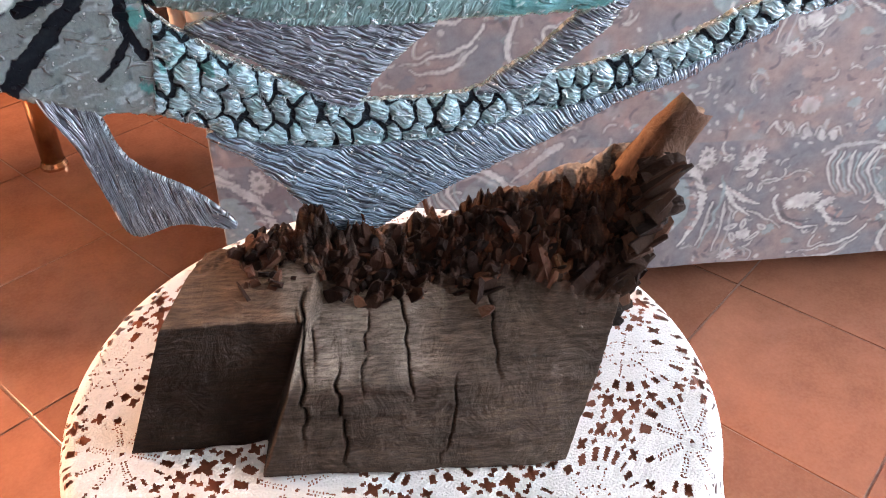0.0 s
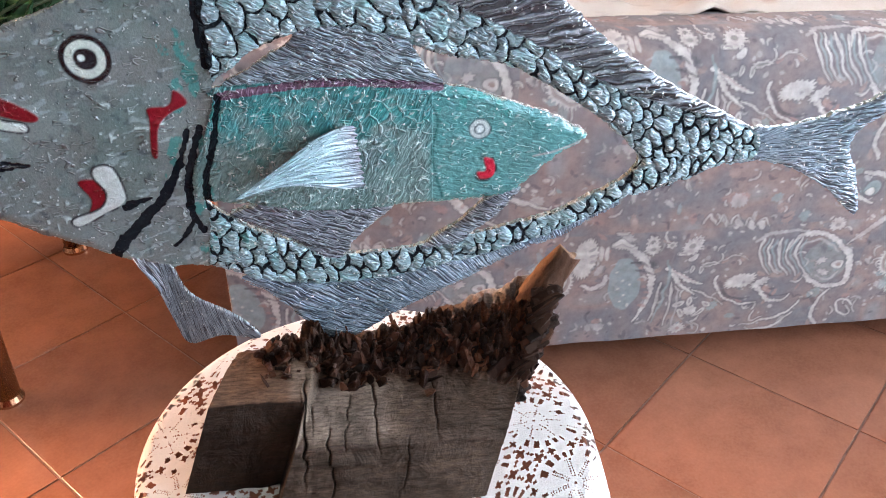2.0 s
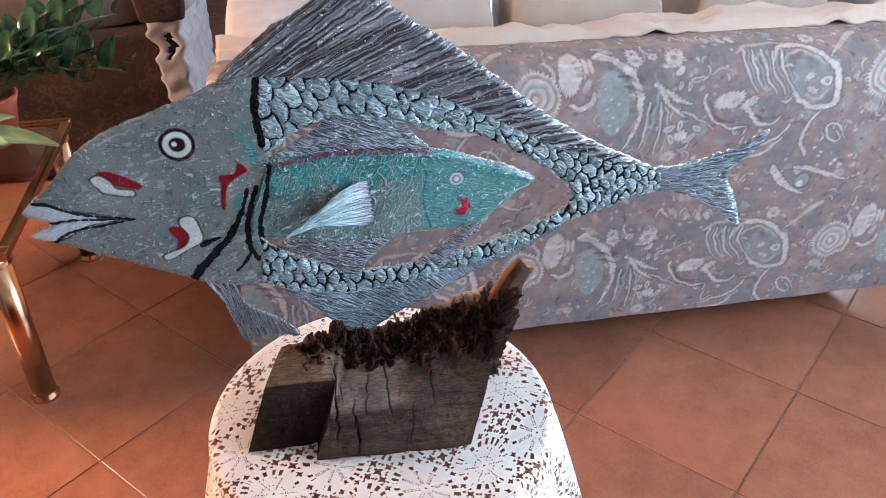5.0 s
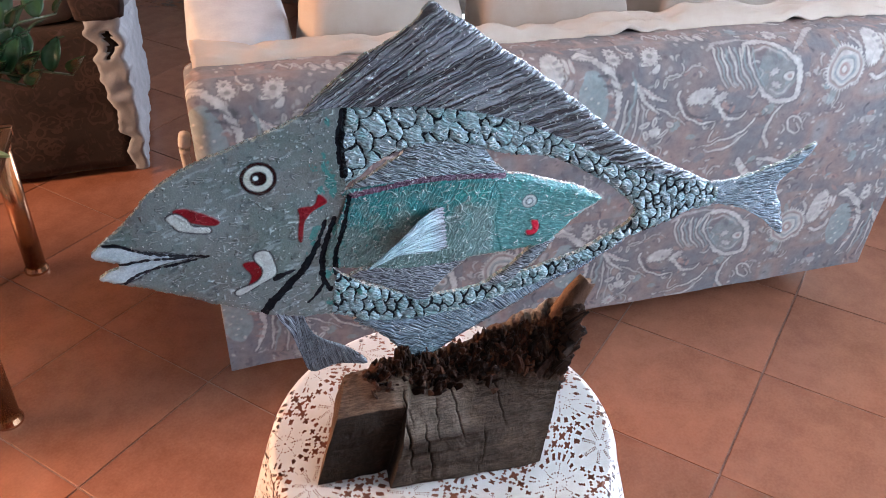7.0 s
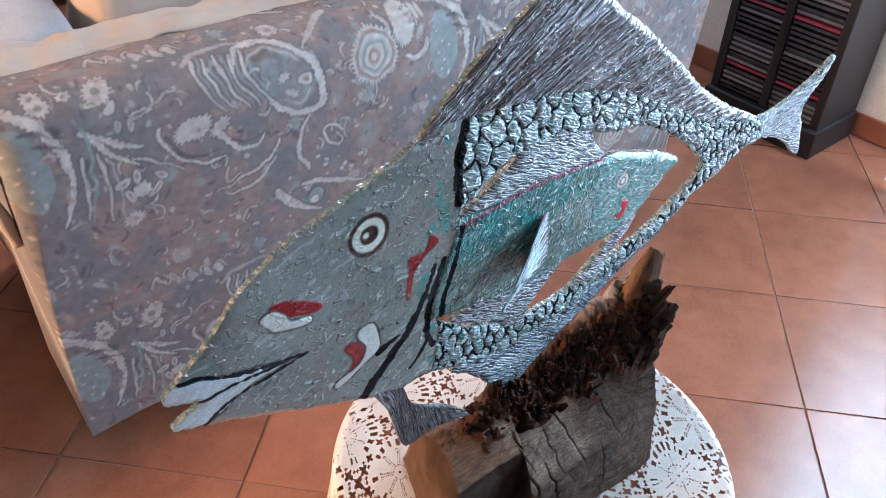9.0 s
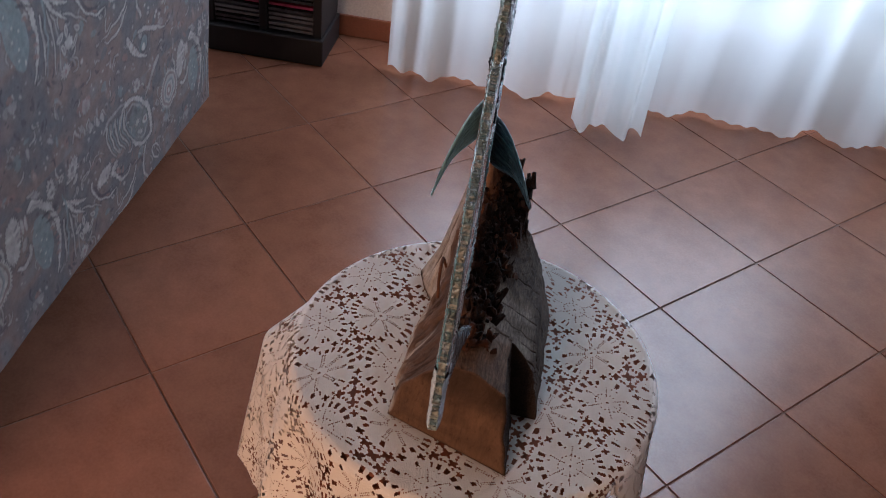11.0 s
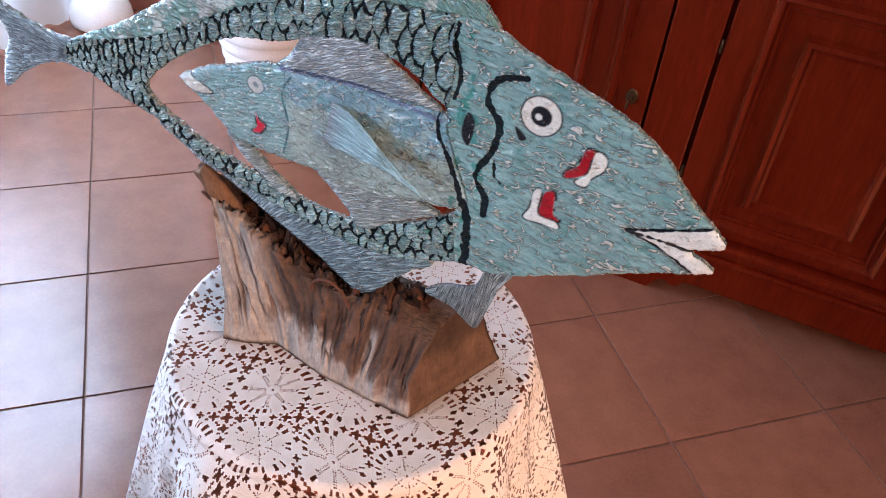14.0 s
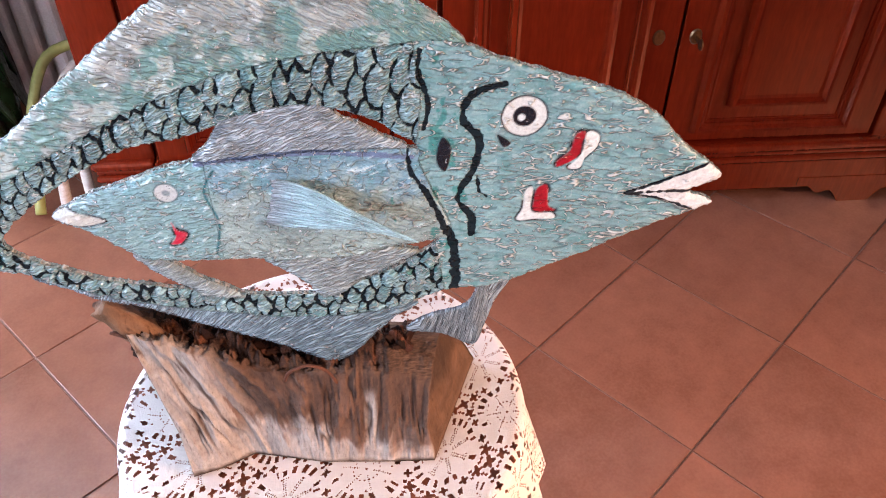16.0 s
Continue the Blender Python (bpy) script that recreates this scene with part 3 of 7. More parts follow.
def part(name, bm, mat, parent=None, label="", smooth=False):
    ob = new(name, mesh_of(name, bm, mat, smooth))
    if parent:
        ob.parent = parent
    if label:
        tagged(ob, label)
    return ob


def thing(name, place, label, category, group="", kind="", turn=0.0):
    ob = new(name)
    ob.empty_display_size = 0.05
    ob.matrix_world = pose(*place, 0, 0, turn)
    return tagged(ob, label, category, group, kind)


def add_box(bm, x0, x1, y0, y1, z0, z1, bevel=0.0, m=None):
    r = bmesh.ops.create_cube(bm, size=1.0)
    vs = r["verts"]
    bmesh.ops.scale(bm, vec=(x1 - x0, y1 - y0, z1 - z0), verts=vs)
    bmesh.ops.translate(bm, vec=((x0 + x1) / 2, (y0 + y1) / 2, (z0 + z1) / 2), verts=vs)
    if bevel:
        es = list({e for v in vs for e in v.link_edges})
        r = bmesh.ops.bevel(bm, geom=es, offset=bevel, segments=2, affect="EDGES", profile=0.5)
        vs = list({v for f in r["faces"] for v in f.verts} | {v for v in vs if v.is_valid})
    if m:
        bmesh.ops.transform(bm, matrix=m, verts=vs)
    return vs


def box(x0, x1, y0, y1, z0, z1, bevel=0.0):
    bm = bmesh.new()
    add_box(bm, x0, x1, y0, y1, z0, z1, bevel)
    return bm


def lathe(profile, steps=40, wave=None):
    """A turned solid from (radius, height) pairs."""
    bm = bmesh.new()
    rows = []
    for k, (r, z) in enumerate(profile):
        rows.append([bm.verts.new((r * math.cos(a), r * math.sin(a), z)) for a in (2 * math.pi * i / steps for i in range(steps))])
    for a, b in zip(rows, rows[1:]):
        for i in range(steps):
            bm.faces.new((a[i], a[(i + 1) % steps], b[(i + 1) % steps], b[i]))
    bm.faces.new(rows[0][::-1])
    bm.faces.new(rows[-1])
    return bm


def tube(points, radii, sides=10):
    """A bent rod through the points, with a radius at each."""
    bm = bmesh.new()
    pts = [Vector(p) for p in points]
    rows = []
    for i, p in enumerate(pts):
        d = (pts[min(i + 1, len(pts) - 1)] - pts[max(i - 1, 0)]).normalized()
        s = d.orthogonal().normalized() if abs(d.z) > 0.99 else d.cross(Vector((0, 0, 1))).normalized()
        t = d.cross(s)
        r = radii[i] if isinstance(radii, (list, tuple)) else radii
        rows.append([bm.verts.new(p + r * (math.cos(a) * s + math.sin(a) * t)) for a in (2 * math.pi * k / sides for k in range(sides))])
    for a, b in zip(rows, rows[1:]):
        for i in range(sides):
            bm.faces.new((a[i], a[(i + 1) % sides], b[(i + 1) % sides], b[i]))
    bm.faces.new(rows[0][::-1])
    bm.faces.new(rows[-1])
    return bm


def spline(points, per=8, closed=False):
    """Catmull-Rom through the points."""
    p = [np.array(q, float) for q in points]
    n = len(p)
    out = []
    for i in range(n if closed else n - 1):
        a, b, c, d = (p[(i + k) % n] if closed else p[min(max(i + k, 0), n - 1)] for k in (-1, 0, 1, 2))
        for k in range(per):
            t = k / per
            out.append(0.5 * (2 * b + (c - a) * t + (2 * a - 5 * b + 4 * c - d) * t**2 + (3 * b - a - 3 * c + d) * t**3))
    if not closed:
        out.append(p[-1])
    return np.array(out)


def smoothstep(a, b, x):
    t = np.clip((x - a) / (b - a), 0, 1)
    return t * t * (3 - 2 * t)


def grid_mesh(name, verts, quads, mat, parent=None, smooth=True):
    me = bpy.data.meshes.new(name)
    me.from_pydata([tuple(v) for v in verts], [], [tuple(q) for q in quads])
    me.materials.append(mat)
    for p in me.polygons:
        p.use_smooth = smooth
    me.update()
    ob = new(name, me)
    if parent:
        ob.parent = parent
    return ob


# ---- the room ----
def wall(name, x0, x1, y0, y1, z0=0.0, z1=ROOM_H, mat=PLASTER, label="white plastered wall"):
    return tagged(part(name, box(x0, x1, y0, y1, z0, z1), mat), label, "wall", kind="structure")


WIN_Y0, WIN_Y1, WIN_Z0, WIN_Z1 = -1.42, 0.34, 0.26, 2.2
bm = bmesh.new()
add_box(bm, WALL_X, WALL_X + 0.2, WALL_Y, WIN_Y0, 0, ROOM_H)
for y0, y1, z0, z1 in ((WIN_Y1, 2.1, 0, ROOM_H), (3.5, FAR_Y, 0, ROOM_H), (2.1, 3.5, 0, 0.85), (2.1, 3.5, 2.15, ROOM_H)):
    add_box(bm, WALL_X, WALL_X + 0.2, y0, y1, z0, z1)
add_box(bm, WALL_X, WALL_X + 0.2, WIN_Y0, WIN_Y1, 0, WIN_Z0)
add_box(bm, WALL_X, WALL_X + 0.2, WIN_Y0, WIN_Y1, WIN_Z1, ROOM_H)
tagged(part("wall_east", bm, PLASTER), "white plastered wall round a wide window", "wall", kind="structure")
wall("wall_south", BACK_X - 0.2, WALL_X + 0.2, WALL_Y - 0.2, WALL_Y)
wall("wall_north", BACK_X, WALL_X + 0.2, FAR_Y, FAR_Y + 0.2, mat=FAR_PLASTER, label="plain ochre plastered wall")
# opening added round the unseen warm lamp
bm = bmesh.new()
for y0, y1, z0, z1 in ((WALL_Y, 0.8, 0, ROOM_H), (1.9, FAR_Y, 0, ROOM_H), (0.8, 1.9, 0, 0.9), (0.8, 1.9, 2.3, ROOM_H)):
    add_box(bm, BACK_X - 0.2, BACK_X, y0, y1, z0, z1)
tagged(part("wall_west", bm, FAR_PLASTER), "plain ochre plastered wall out of view, with an opening added for the warm lamp", "wall", kind="structure")
tagged(part("ceiling", box(BACK_X - 0.2, WALL_X + 0.2, WALL_Y - 0.2, FAR_Y + 0.2, ROOM_H, ROOM_H + 0.1), CEILING), "plain beige ceiling", "ceiling", kind="structure")
for n, b in (("baseboard_east", (WALL_X - 0.012, WALL_X - 0.001, WALL_Y + 0.02, FAR_Y - 0.02, 0.003, 0.085)), ("baseboard_south", (BACK_X + 0.02, WALL_X - 0.02, WALL_Y + 0.001, WALL_Y + 0.012, 0.003, 0.085))):
    tagged(part(n, box(*b, 0.002), SKIRTING), "terracotta skirting tiles along the wall", "baseboard", kind="structure")

# window in the east wall
win = tagged(new("window_1"), "white framed window behind the curtains", "window", kind="structure")
win.location = (WALL_X + 0.1, 0, 0)
for y in (WIN_Y0 + 0.03, -0.56, -0.5, WIN_Y1 - 0.03):
    part("window_frame", box(-0.03, 0.03, y - 0.03, y + 0.03, WIN_Z0 + 0.002, WIN_Z1 - 0.002, 0.004), WHITE_GLAZE, win)
for z in (WIN_Z0 + 0.032, WIN_Z1 - 0.032):
    part("window_frame", box(-0.028, 0.028, WIN_Y0 + 0.002, WIN_Y1 - 0.002, z - 0.03, z + 0.03, 0.004), WHITE_GLAZE, win)
for y0, y1 in ((WIN_Y0 + 0.06, -0.59), (-0.47, WIN_Y1 - 0.06)):
    g = part("pane", box(-0.003, 0.003, y0, y1, WIN_Z0 + 0.06, WIN_Z1 - 0.06), GLASS, win)
    g.visible_shadow = False


# curtains: hanging sheets in folds with a gathered seam between them
def curtain(name, y0, y1, x, z0, z1, amp, waves, label, lean=0.0):
    ny, nz = 150, 40
    verts, quads = [], []
    for j in range(nz + 1):
        w = j / nz
        z = z0 + (z1 - z0) * w
        for i in range(ny + 1):
            u = i / ny
            uu = u + 0.12 * noise.noise(Vector((u * 3.1, w * 0.8, y0 + 5)))
            fold = math.sin(uu * waves * 2 * math.pi) + 0.5 * math.sin(uu * waves * 4.3 * math.pi + 1.3) * noise.noise(Vector((u * 5, w, 3)))
            n1 = noise.noise(Vector((u * 6, w * 1.5, y0)))
            hem = 0.004 * math.sin(u * (y1 - y0) * 110) * (1 - w) ** 6
            verts.append((x + amp * (1 - 0.4 * w) * fold + 0.03 * n1 + lean * (1 - w) ** 3, y0 + (y1 - y0) * u + 0.01 * n1, z + hem + 0.02 * (1 - w) * n1))
    for j in range(nz):
        for i in range(ny):
            a = j * (ny + 1) + i
            quads.append((a, a + 1, a + ny + 2, a + ny + 1))
    ob = grid_mesh(name, verts, quads, SHEER)
    return tagged(ob, label, "curtain", "curtains at the window")


curtain("curtain", -0.30, 0.42, 2.09, 0.012, 2.3, 0.022, 5, "white sheer curtain with a scalloped hem, brushing the floor", -0.04)
curtain("curtain", -0.50, -0.26, 1.94, 0.008, 2.3, 0.03, 2, "gathered white sheer curtain edge hanging by the floor", -0.07)
curtain("curtain", -1.62, -0.42, 2.1, 0.01, 2.3, 0.025, 6, "white sheer curtain panel lit from behind by daylight", -0.03)


# ---- sofa seen from behind ----
def pillow(lx, ly, lz, puff=0.5, n=14):
    """A stuffed box: its faces bulge and its edges round off."""
    bm = bmesh.new()
    bmesh.ops.create_cube(bm, size=2.0)
    bmesh.ops.subdivide_edges(bm, edges=bm.edges[:], cuts=n, use_grid_fill=True)
    for v in bm.verts:
        p = v.co
        s = Vector((p.x * math.sqrt(max(0, 1 - puff * 0.5 * (p.y**2 + p.z**2) / 2)), p.y * math.sqrt(max(0, 1 - puff * 0.5 * (p.x**2 + p.z**2) / 2)), p.z * math.sqrt(max(0, 1 - puff * 0.5 * (p.x**2 + p.y**2) / 2))))
        k = noise.noise(s * 2.3 + Vector((lx * 9, ly * 7, lz * 5))) * 0.03
        v.co = Vector((s.x * lx / 2, s.y * ly / 2, s.z * lz / 2)) * (1 + k)
    return bm


def sofa(name, place, length, turn, label):
    s = thing(name, place, label, "sofa", turn=turn)
    # back: leaning, covered, hanging to just above the floor
    nx = 760
    prof = [(0.045, 0.085), (0.04, 0.2), (0.02, 0.45), (0.0, 0.66), (0.0, 0.755), (0.02, 0.79), (0.07, 0.81), (0.15, 0.81), (0.22, 0.79), (0.25, 0.74), (0.25, 0.5), (0.25, 0.2)]
    p = spline(prof, 40)
    gone = np.r_[0, np.cumsum(np.hypot(*np.diff(p, axis=0).T))]
    p = np.stack([np.interp(np.arange(0, gone[-1], 0.0027), gone, p[:, k]) for k in (0, 1)], 1)
    verts, quads = [], []
    for i in range(nx + 1):
        u = i / nx
        # the ends are rounded
        e = min(u, 1 - u) * length
        r = 0.04
        inset = r - math.sqrt(max(0, r * r - max(0, r - e) ** 2))
        for j, (y, z) in enumerate(p):
            k = noise.noise(Vector((u * length * 2.2, z * 2.5, 3.0)))
            sag = 0.012 * noise.noise(Vector((u * length * 1.2, 7.0, 0)))
            hem = 0.01 * noise.noise(Vector((u * 9, 1.0, 0))) if z < 0.12 else 0.0
            yy = min(max(y, inset), 0.25 - inset) + 0.01 * k
            top = 0.021 * (1 - u) * float(smoothstep(0.4, 0.8, z))
            verts.append((u * length, yy, z - 0.5 * inset * float(smoothstep(0.5, 0.8, z)) + sag * float(smoothstep(0.5, 0.7, z)) + hem + top))
    m = len(p)
    for i in range(nx):
        for j in range(m - 1):
            a = i * m + j
            quads.append((a, a + m, a + m + 1, a + 1))
    quads.append(tuple(range(m)))
    quads.append(tuple(nx * m + j for j in reversed(range(m))))
    back = grid_mesh("back", verts, quads, PRINTED, s)
    gu, gv = np.meshgrid(np.linspace(0, length, nx + 1), np.arange(m) * 0.0027, indexing="ij")
    print_layer(back, paisley_print(gu, gv, 11).reshape(-1, 3))
    part("base", box(0.05, length - 0.05, 0.07, 0.85, 0.1, 0.3, 0.03), PAISLEY, s)
    for x in (0.1, length - 0.1):
        for y in (0.3, 0.8):
            part("leg", box(x - 0.03, x + 0.03, y - 0.03, y + 0.03, 0, 0.1, 0.004), TABLE_WOOD, s)
    for x0 in (0.0, length - 0.22):
        a = part("arm", pillow(0.22, 0.72, 0.56), CREAM, s, "cream cotton covered rounded sofa arm", True)
        a.location = (x0 + (0.08 if x0 else 0.15), 0.58, 0.42)
        r = part("arm_roll", pillow(0.25, 0.74, 0.2, 0.9), WHITE_COVER, s, "crumpled white cover over the arm", True)
        r.location = (x0 + 0.11 + (0.05 if x0 else 0.025), 0.6, 0.74)
    roll = spline([(-0.014, 0.05, 0.73), (-0.02, 0.055, 0.68), (-0.014, 0.055, 0.63), (-0.006, 0.055, 0.58)], 8)
    radii = [0.011 + 0.0015 * math.sin(0.5 * i) for i in range(len(roll))]
    part("piping", tube([tuple(q) for q in roll], radii, 12), CREAM, s, "rolled cream piping tied at the corner", True)
    throw(s, length)
    k = 3
    w = (length - 0.5) / k
    for i in range(k):
        c = part("seat_cushion", pillow(w - 0.01, 0.66, 0.18), PAISLEY, s, smooth=True)
        c.location = (0.25 + w * (i + 0.5), 0.55, 0.38)
        b = part("back_cushion", pillow(w - 0.02, 0.2, 0.46, 0.8), CREAM, s, "cream cotton back cushion with piping", True)
        b.location = (0.25 + w * (i + 0.5), 0.4, 0.69 + 0.02 * (i == 1))
        b.rotation_euler = (radians(-14 + 5 * i), radians((4, -5, 7)[i]), radians((3, -4, 2)[i]))
    return s


def throw(parent, length):
    """A crumpled cream cover laid over the cushions behind the back."""
    nu, nv = 160, 26
    path = [(0.125, 0.79), (0.15, 0.812), (0.175, 0.822), (0.2, 0.82), (0.218, 0.8), (0.225, 0.74)]
    p = spline(path, 8)
    verts, quads = [], []
    for i in range(nu + 1):
        u = 0.02 + (length - 0.04) * i / nu
        hang = 0.55 + 0.35 * noise.noise(Vector((u * 6, 1.0, 0))) + 0.2 * noise.noise(Vector((u * 17, 2.0, 0)))
        for j in range(nv + 1):
            f = min(1.0, max(0.0, 0.12 * (1 - hang) * 1.6)) + (1 - 0.12 * (1 - hang) * 1.6) * j / nv
            q = p[min(len(p) - 1, int(f * (len(p) - 1)))].copy()
            w = f * (len(p) - 1) - int(f * (len(p) - 1))
            q = q * (1 - w) + p[min(len(p) - 1, int(f * (len(p) - 1)) + 1)] * w
            k = 0.03 * noise.noise(Vector((u * 4.5, j * 0.09, 5.0))) + 0.016 * (0.5 - abs(noise.noise(Vector((u * 9 + j * 0.12, j * 0.1, 9.0))))) + 0.012 * noise.noise(Vector((u * 16, j * 0.25, 8.0)))
            verts.append((u, q[0] - 0.006 + k * 0.5, q[1] + 0.006 + k + 0.02 * (1 - u / length)))
    for i in range(nu):
        for j in range(nv):
            a = i * (nv + 1) + j
            quads.append((a, a + nv + 1, a + nv + 2, a + 1))
    ob = grid_mesh("throw", verts, quads, CREAM, parent)
    ob.modifiers.new("thickness", "SOLIDIFY").thickness = 0.008
    tagged(ob, "crumpled cream cotton cover over the cushions")


sofa("sofa", (-0.28, 0.845, 0), 1.82, 0, "paisley covered sofa with cream cushions, seen from behind")


# ---- sideboard ----
def moulding(bm, x0, x1, z0, z1, y, w, d):
    """A raised rectangular frame moulding on a front that faces +y."""
    prof = [(0, 0), (0.25, 0.9), (0.55, 1.0), (0.75, 0.45), (1.0, 0.35), (1.0, 0)]
    rings = []
    for a, h in prof:
        i = a * w
        rings.append([bm.verts.new(c) for c in ((x0 + i, y + h * d, z0 + i), (x1 - i, y + h * d, z0 + i), (x1 - i, y + h * d, z1 - i), (x0 + i, y + h * d, z1 - i))])
    for a, b in zip(rings, rings[1:]):
        for k in range(4):
            bm.faces.new((a[k], a[(k + 1) % 4], b[(k + 1) % 4], b[k]))


CAB_Y = -1.225
cab = thing("sideboard", (0, CAB_Y, 0), "red mahogany sideboard with panelled doors and carved plinth", "sideboard")
part("body", box(-2.17, 0.6, -0.47, -0.03, 0.1, 0.95, 0.004), MAHOGANY, cab)
part("top", box(-2.21, 0.65, -0.49, 0.035, 0.952, 0.985, 0.008), MAHOGANY, cab)


def fitting(x, z, shape):
    """Small brass fittings on the front: a hinge knuckle, a lock plate, or a plate with its key."""
    bm = bmesh.new()
    if shape == "hinge":
        for k in (-1, 0, 1):
            bmesh.ops.create_cone(bm, cap_ends=True, segments=12, radius1=0.0035, radius2=0.0035, depth=0.009, matrix=pose(x, 0.004, z + 0.0105 * k))
        return bm
    bmesh.ops.create_cone(bm, cap_ends=True, segments=24, radius1=0.015, radius2=0.012, depth=0.004, matrix=pose(x, 0.0065, z, -90))
    bmesh.ops.scale(bm, vec=(1, 1, 1.35), space=pose(0, 0, -z), verts=bm.verts[:])
    add_box(bm, x - 0.0012, x + 0.0012, 0.0085, 0.0092, z - 0.008, z + 0.004)
    if shape == "key":
        add_box(bm, x - 0.003, x + 0.003, 0.006, 0.034, z - 0.005, z + 0.004)
        bmesh.ops.create_cone(bm, cap_ends=True, segments=16, radius1=0.013, radius2=0.013, depth=0.004, matrix=pose(x, 0.043, z - 0.001, 0, 90, 0))
    return bm


def cabinet_door(x0, x1, lock_x, shape, hinge_x):
    d = part("door", box(x0, x1, -0.018, 0.004, 0.212, 0.9, 0.003), MAHOGANY, cab)
    bm = bmesh.new()
    moulding(bm, x0 + 0.072, x1 - 0.072, 0.238, 0.83, 0.0045, 0.03, 0.02)
    moulding(bm, x0 + 0.1, x1 - 0.1, 0.266, 0.802, 0.0045, 0.012, 0.007)
    part("door_frame", bm, MAHOGANY, d)
    bm = bmesh.new()
    moulding(bm, x0 + 0.15, x1 - 0.15, 0.316, 0.752, 0.0045, 0.03, 0.024)
    add_box(bm, x0 + 0.18, x1 - 0.18, 0.0045, 0.0125, 0.346, 0.722)
    part("door_panel", bm, MAHOGANY, d)
    part("key" if shape == "key" else "lock_plate", fitting(lock_x, 0.508, shape), OLD_BRASS, d, "small dark brass key in its lock" if shape == "key" else "oval dark brass lock plate")
    for z in (0.36, 0.68):
        part("hinge", fitting(hinge_x, z, "hinge"), OLD_BRASS, d, "small brass hinge")
    return d


cabinet_door(-0.107, 0.468, -0.07, "key", 0.476)
cabinet_door(-0.79, -0.234, -0.742, "plate", -0.229)
cabinet_door(-1.355, -0.797, -0.83, "key", -1.36)
cabinet_door(-2.06, -1.482, -1.52, "key", -2.066)
# upright boards between the doors, and the end pilasters set back a little
for x0, x1, y1 in ((-0.224, -0.113, 0.005), (-1.474, -1.365, 0.005), (0.484, 0.605, -0.018), (-2.175, -2.072, -0.018)):
    part("pilaster", box(x0, x1, -0.03, y1, 0.19, 0.945, 0.004), MAHOGANY, cab)
for x0, x1, dy in ((-2.072, 0.482, 0.0), (0.484, 0.622, -0.03), (-2.192, -2.074, -0.03)):
    for e, y1, z0, z1, r in ((0.02, 0.034, 0.182, 0.208, 0.009), (0.012, 0.024, 0.166, 0.181, 0.005), (0.016, 0.03, 0.146, 0.165, 0.007), (0.0, 0.016, 0.05, 0.145, 0.004)):
        part("plinth_moulding", box(x0 - (e if x0 < -2.1 else 0), x1 + (e if x1 > 0.5 else 0), -0.07, y1 + dy, z0, z1, r), MAHOGANY, cab)


def bracket_foot(x0, x1, dy):
    """A scroll-cut foot under the plinth."""
    n = 24
    bm = bmesh.new()
    top, low = 0.085, 0.0
    w = x1 - x0
    rows = []
    for i in range(n + 1):
        u = i / n
        z = low if abs(u - 0.5) < 0.16 else min(0.06, 0.02 + 0.05 * (abs(u - 0.5) - 0.16) / 0.34 + 0.012 * math.sin((abs(u - 0.5) - 0.16) * 28))
        rows.append([bm.verts.new((x0 + w * u, y, zz)) for y, zz in ((-0.06, top), (0.02 + dy, top), (0.02 + dy, max(z, 0)), (-0.06, max(z, 0)))])
    for a, b in zip(rows, rows[1:]):
        for k in range(4):
            bm.faces.new((a[k], a[(k + 1) % 4], b[(k + 1) % 4], b[k]))
    bm.faces.new(rows[0])
    bm.faces.new(rows[-1][::-1])
    part("foot", bm, MAHOGANY, cab)


for x0, x1, dy in ((0.28, 0.5, 0.0), (-0.36, -0.02, 0.0), (-1.55, -1.2, 0.0), (-2.06, -1.8, 0.0), (0.502, 0.64, -0.03), (-2.2, -2.075, -0.03)):
    bracket_foot(x0, x1, dy)


# ---- round table with a crochet cloth ----
TOP, CX, CY, CR = 0.75, -0.022, -0.027, 0.2
table = thing("side_table", (CX, CY, 0), "small round table under a white crochet cloth, its brown drum body added unseen", "table")
part("tabletop", lathe([(0.19, TOP - 0.03), (CR - 0.004, TOP - 0.026), (CR, TOP - 0.012), (CR - 0.003, TOP - 0.002), (CR - 0.006, TOP)], 64), TABLE_WOOD, table)
# unseen drum added inside so the cloth's holes show brown, not light
part("drum", lathe([(0.178, 0.012), (0.186, 0.03), (0.186, 0.3), (0.189, 0.31), (0.189, 0.33), (0.186, 0.34), (0.186, TOP - 0.04), (0.18, TOP - 0.031)], 64), TABLE_WOOD, table, "brown wooden drum", True)
part("base_ring", lathe([(0.19, 0.0), (0.194, 0.005), (0.192, 0.02), (0.176, 0.024)], 64), TABLE_WOOD, table)


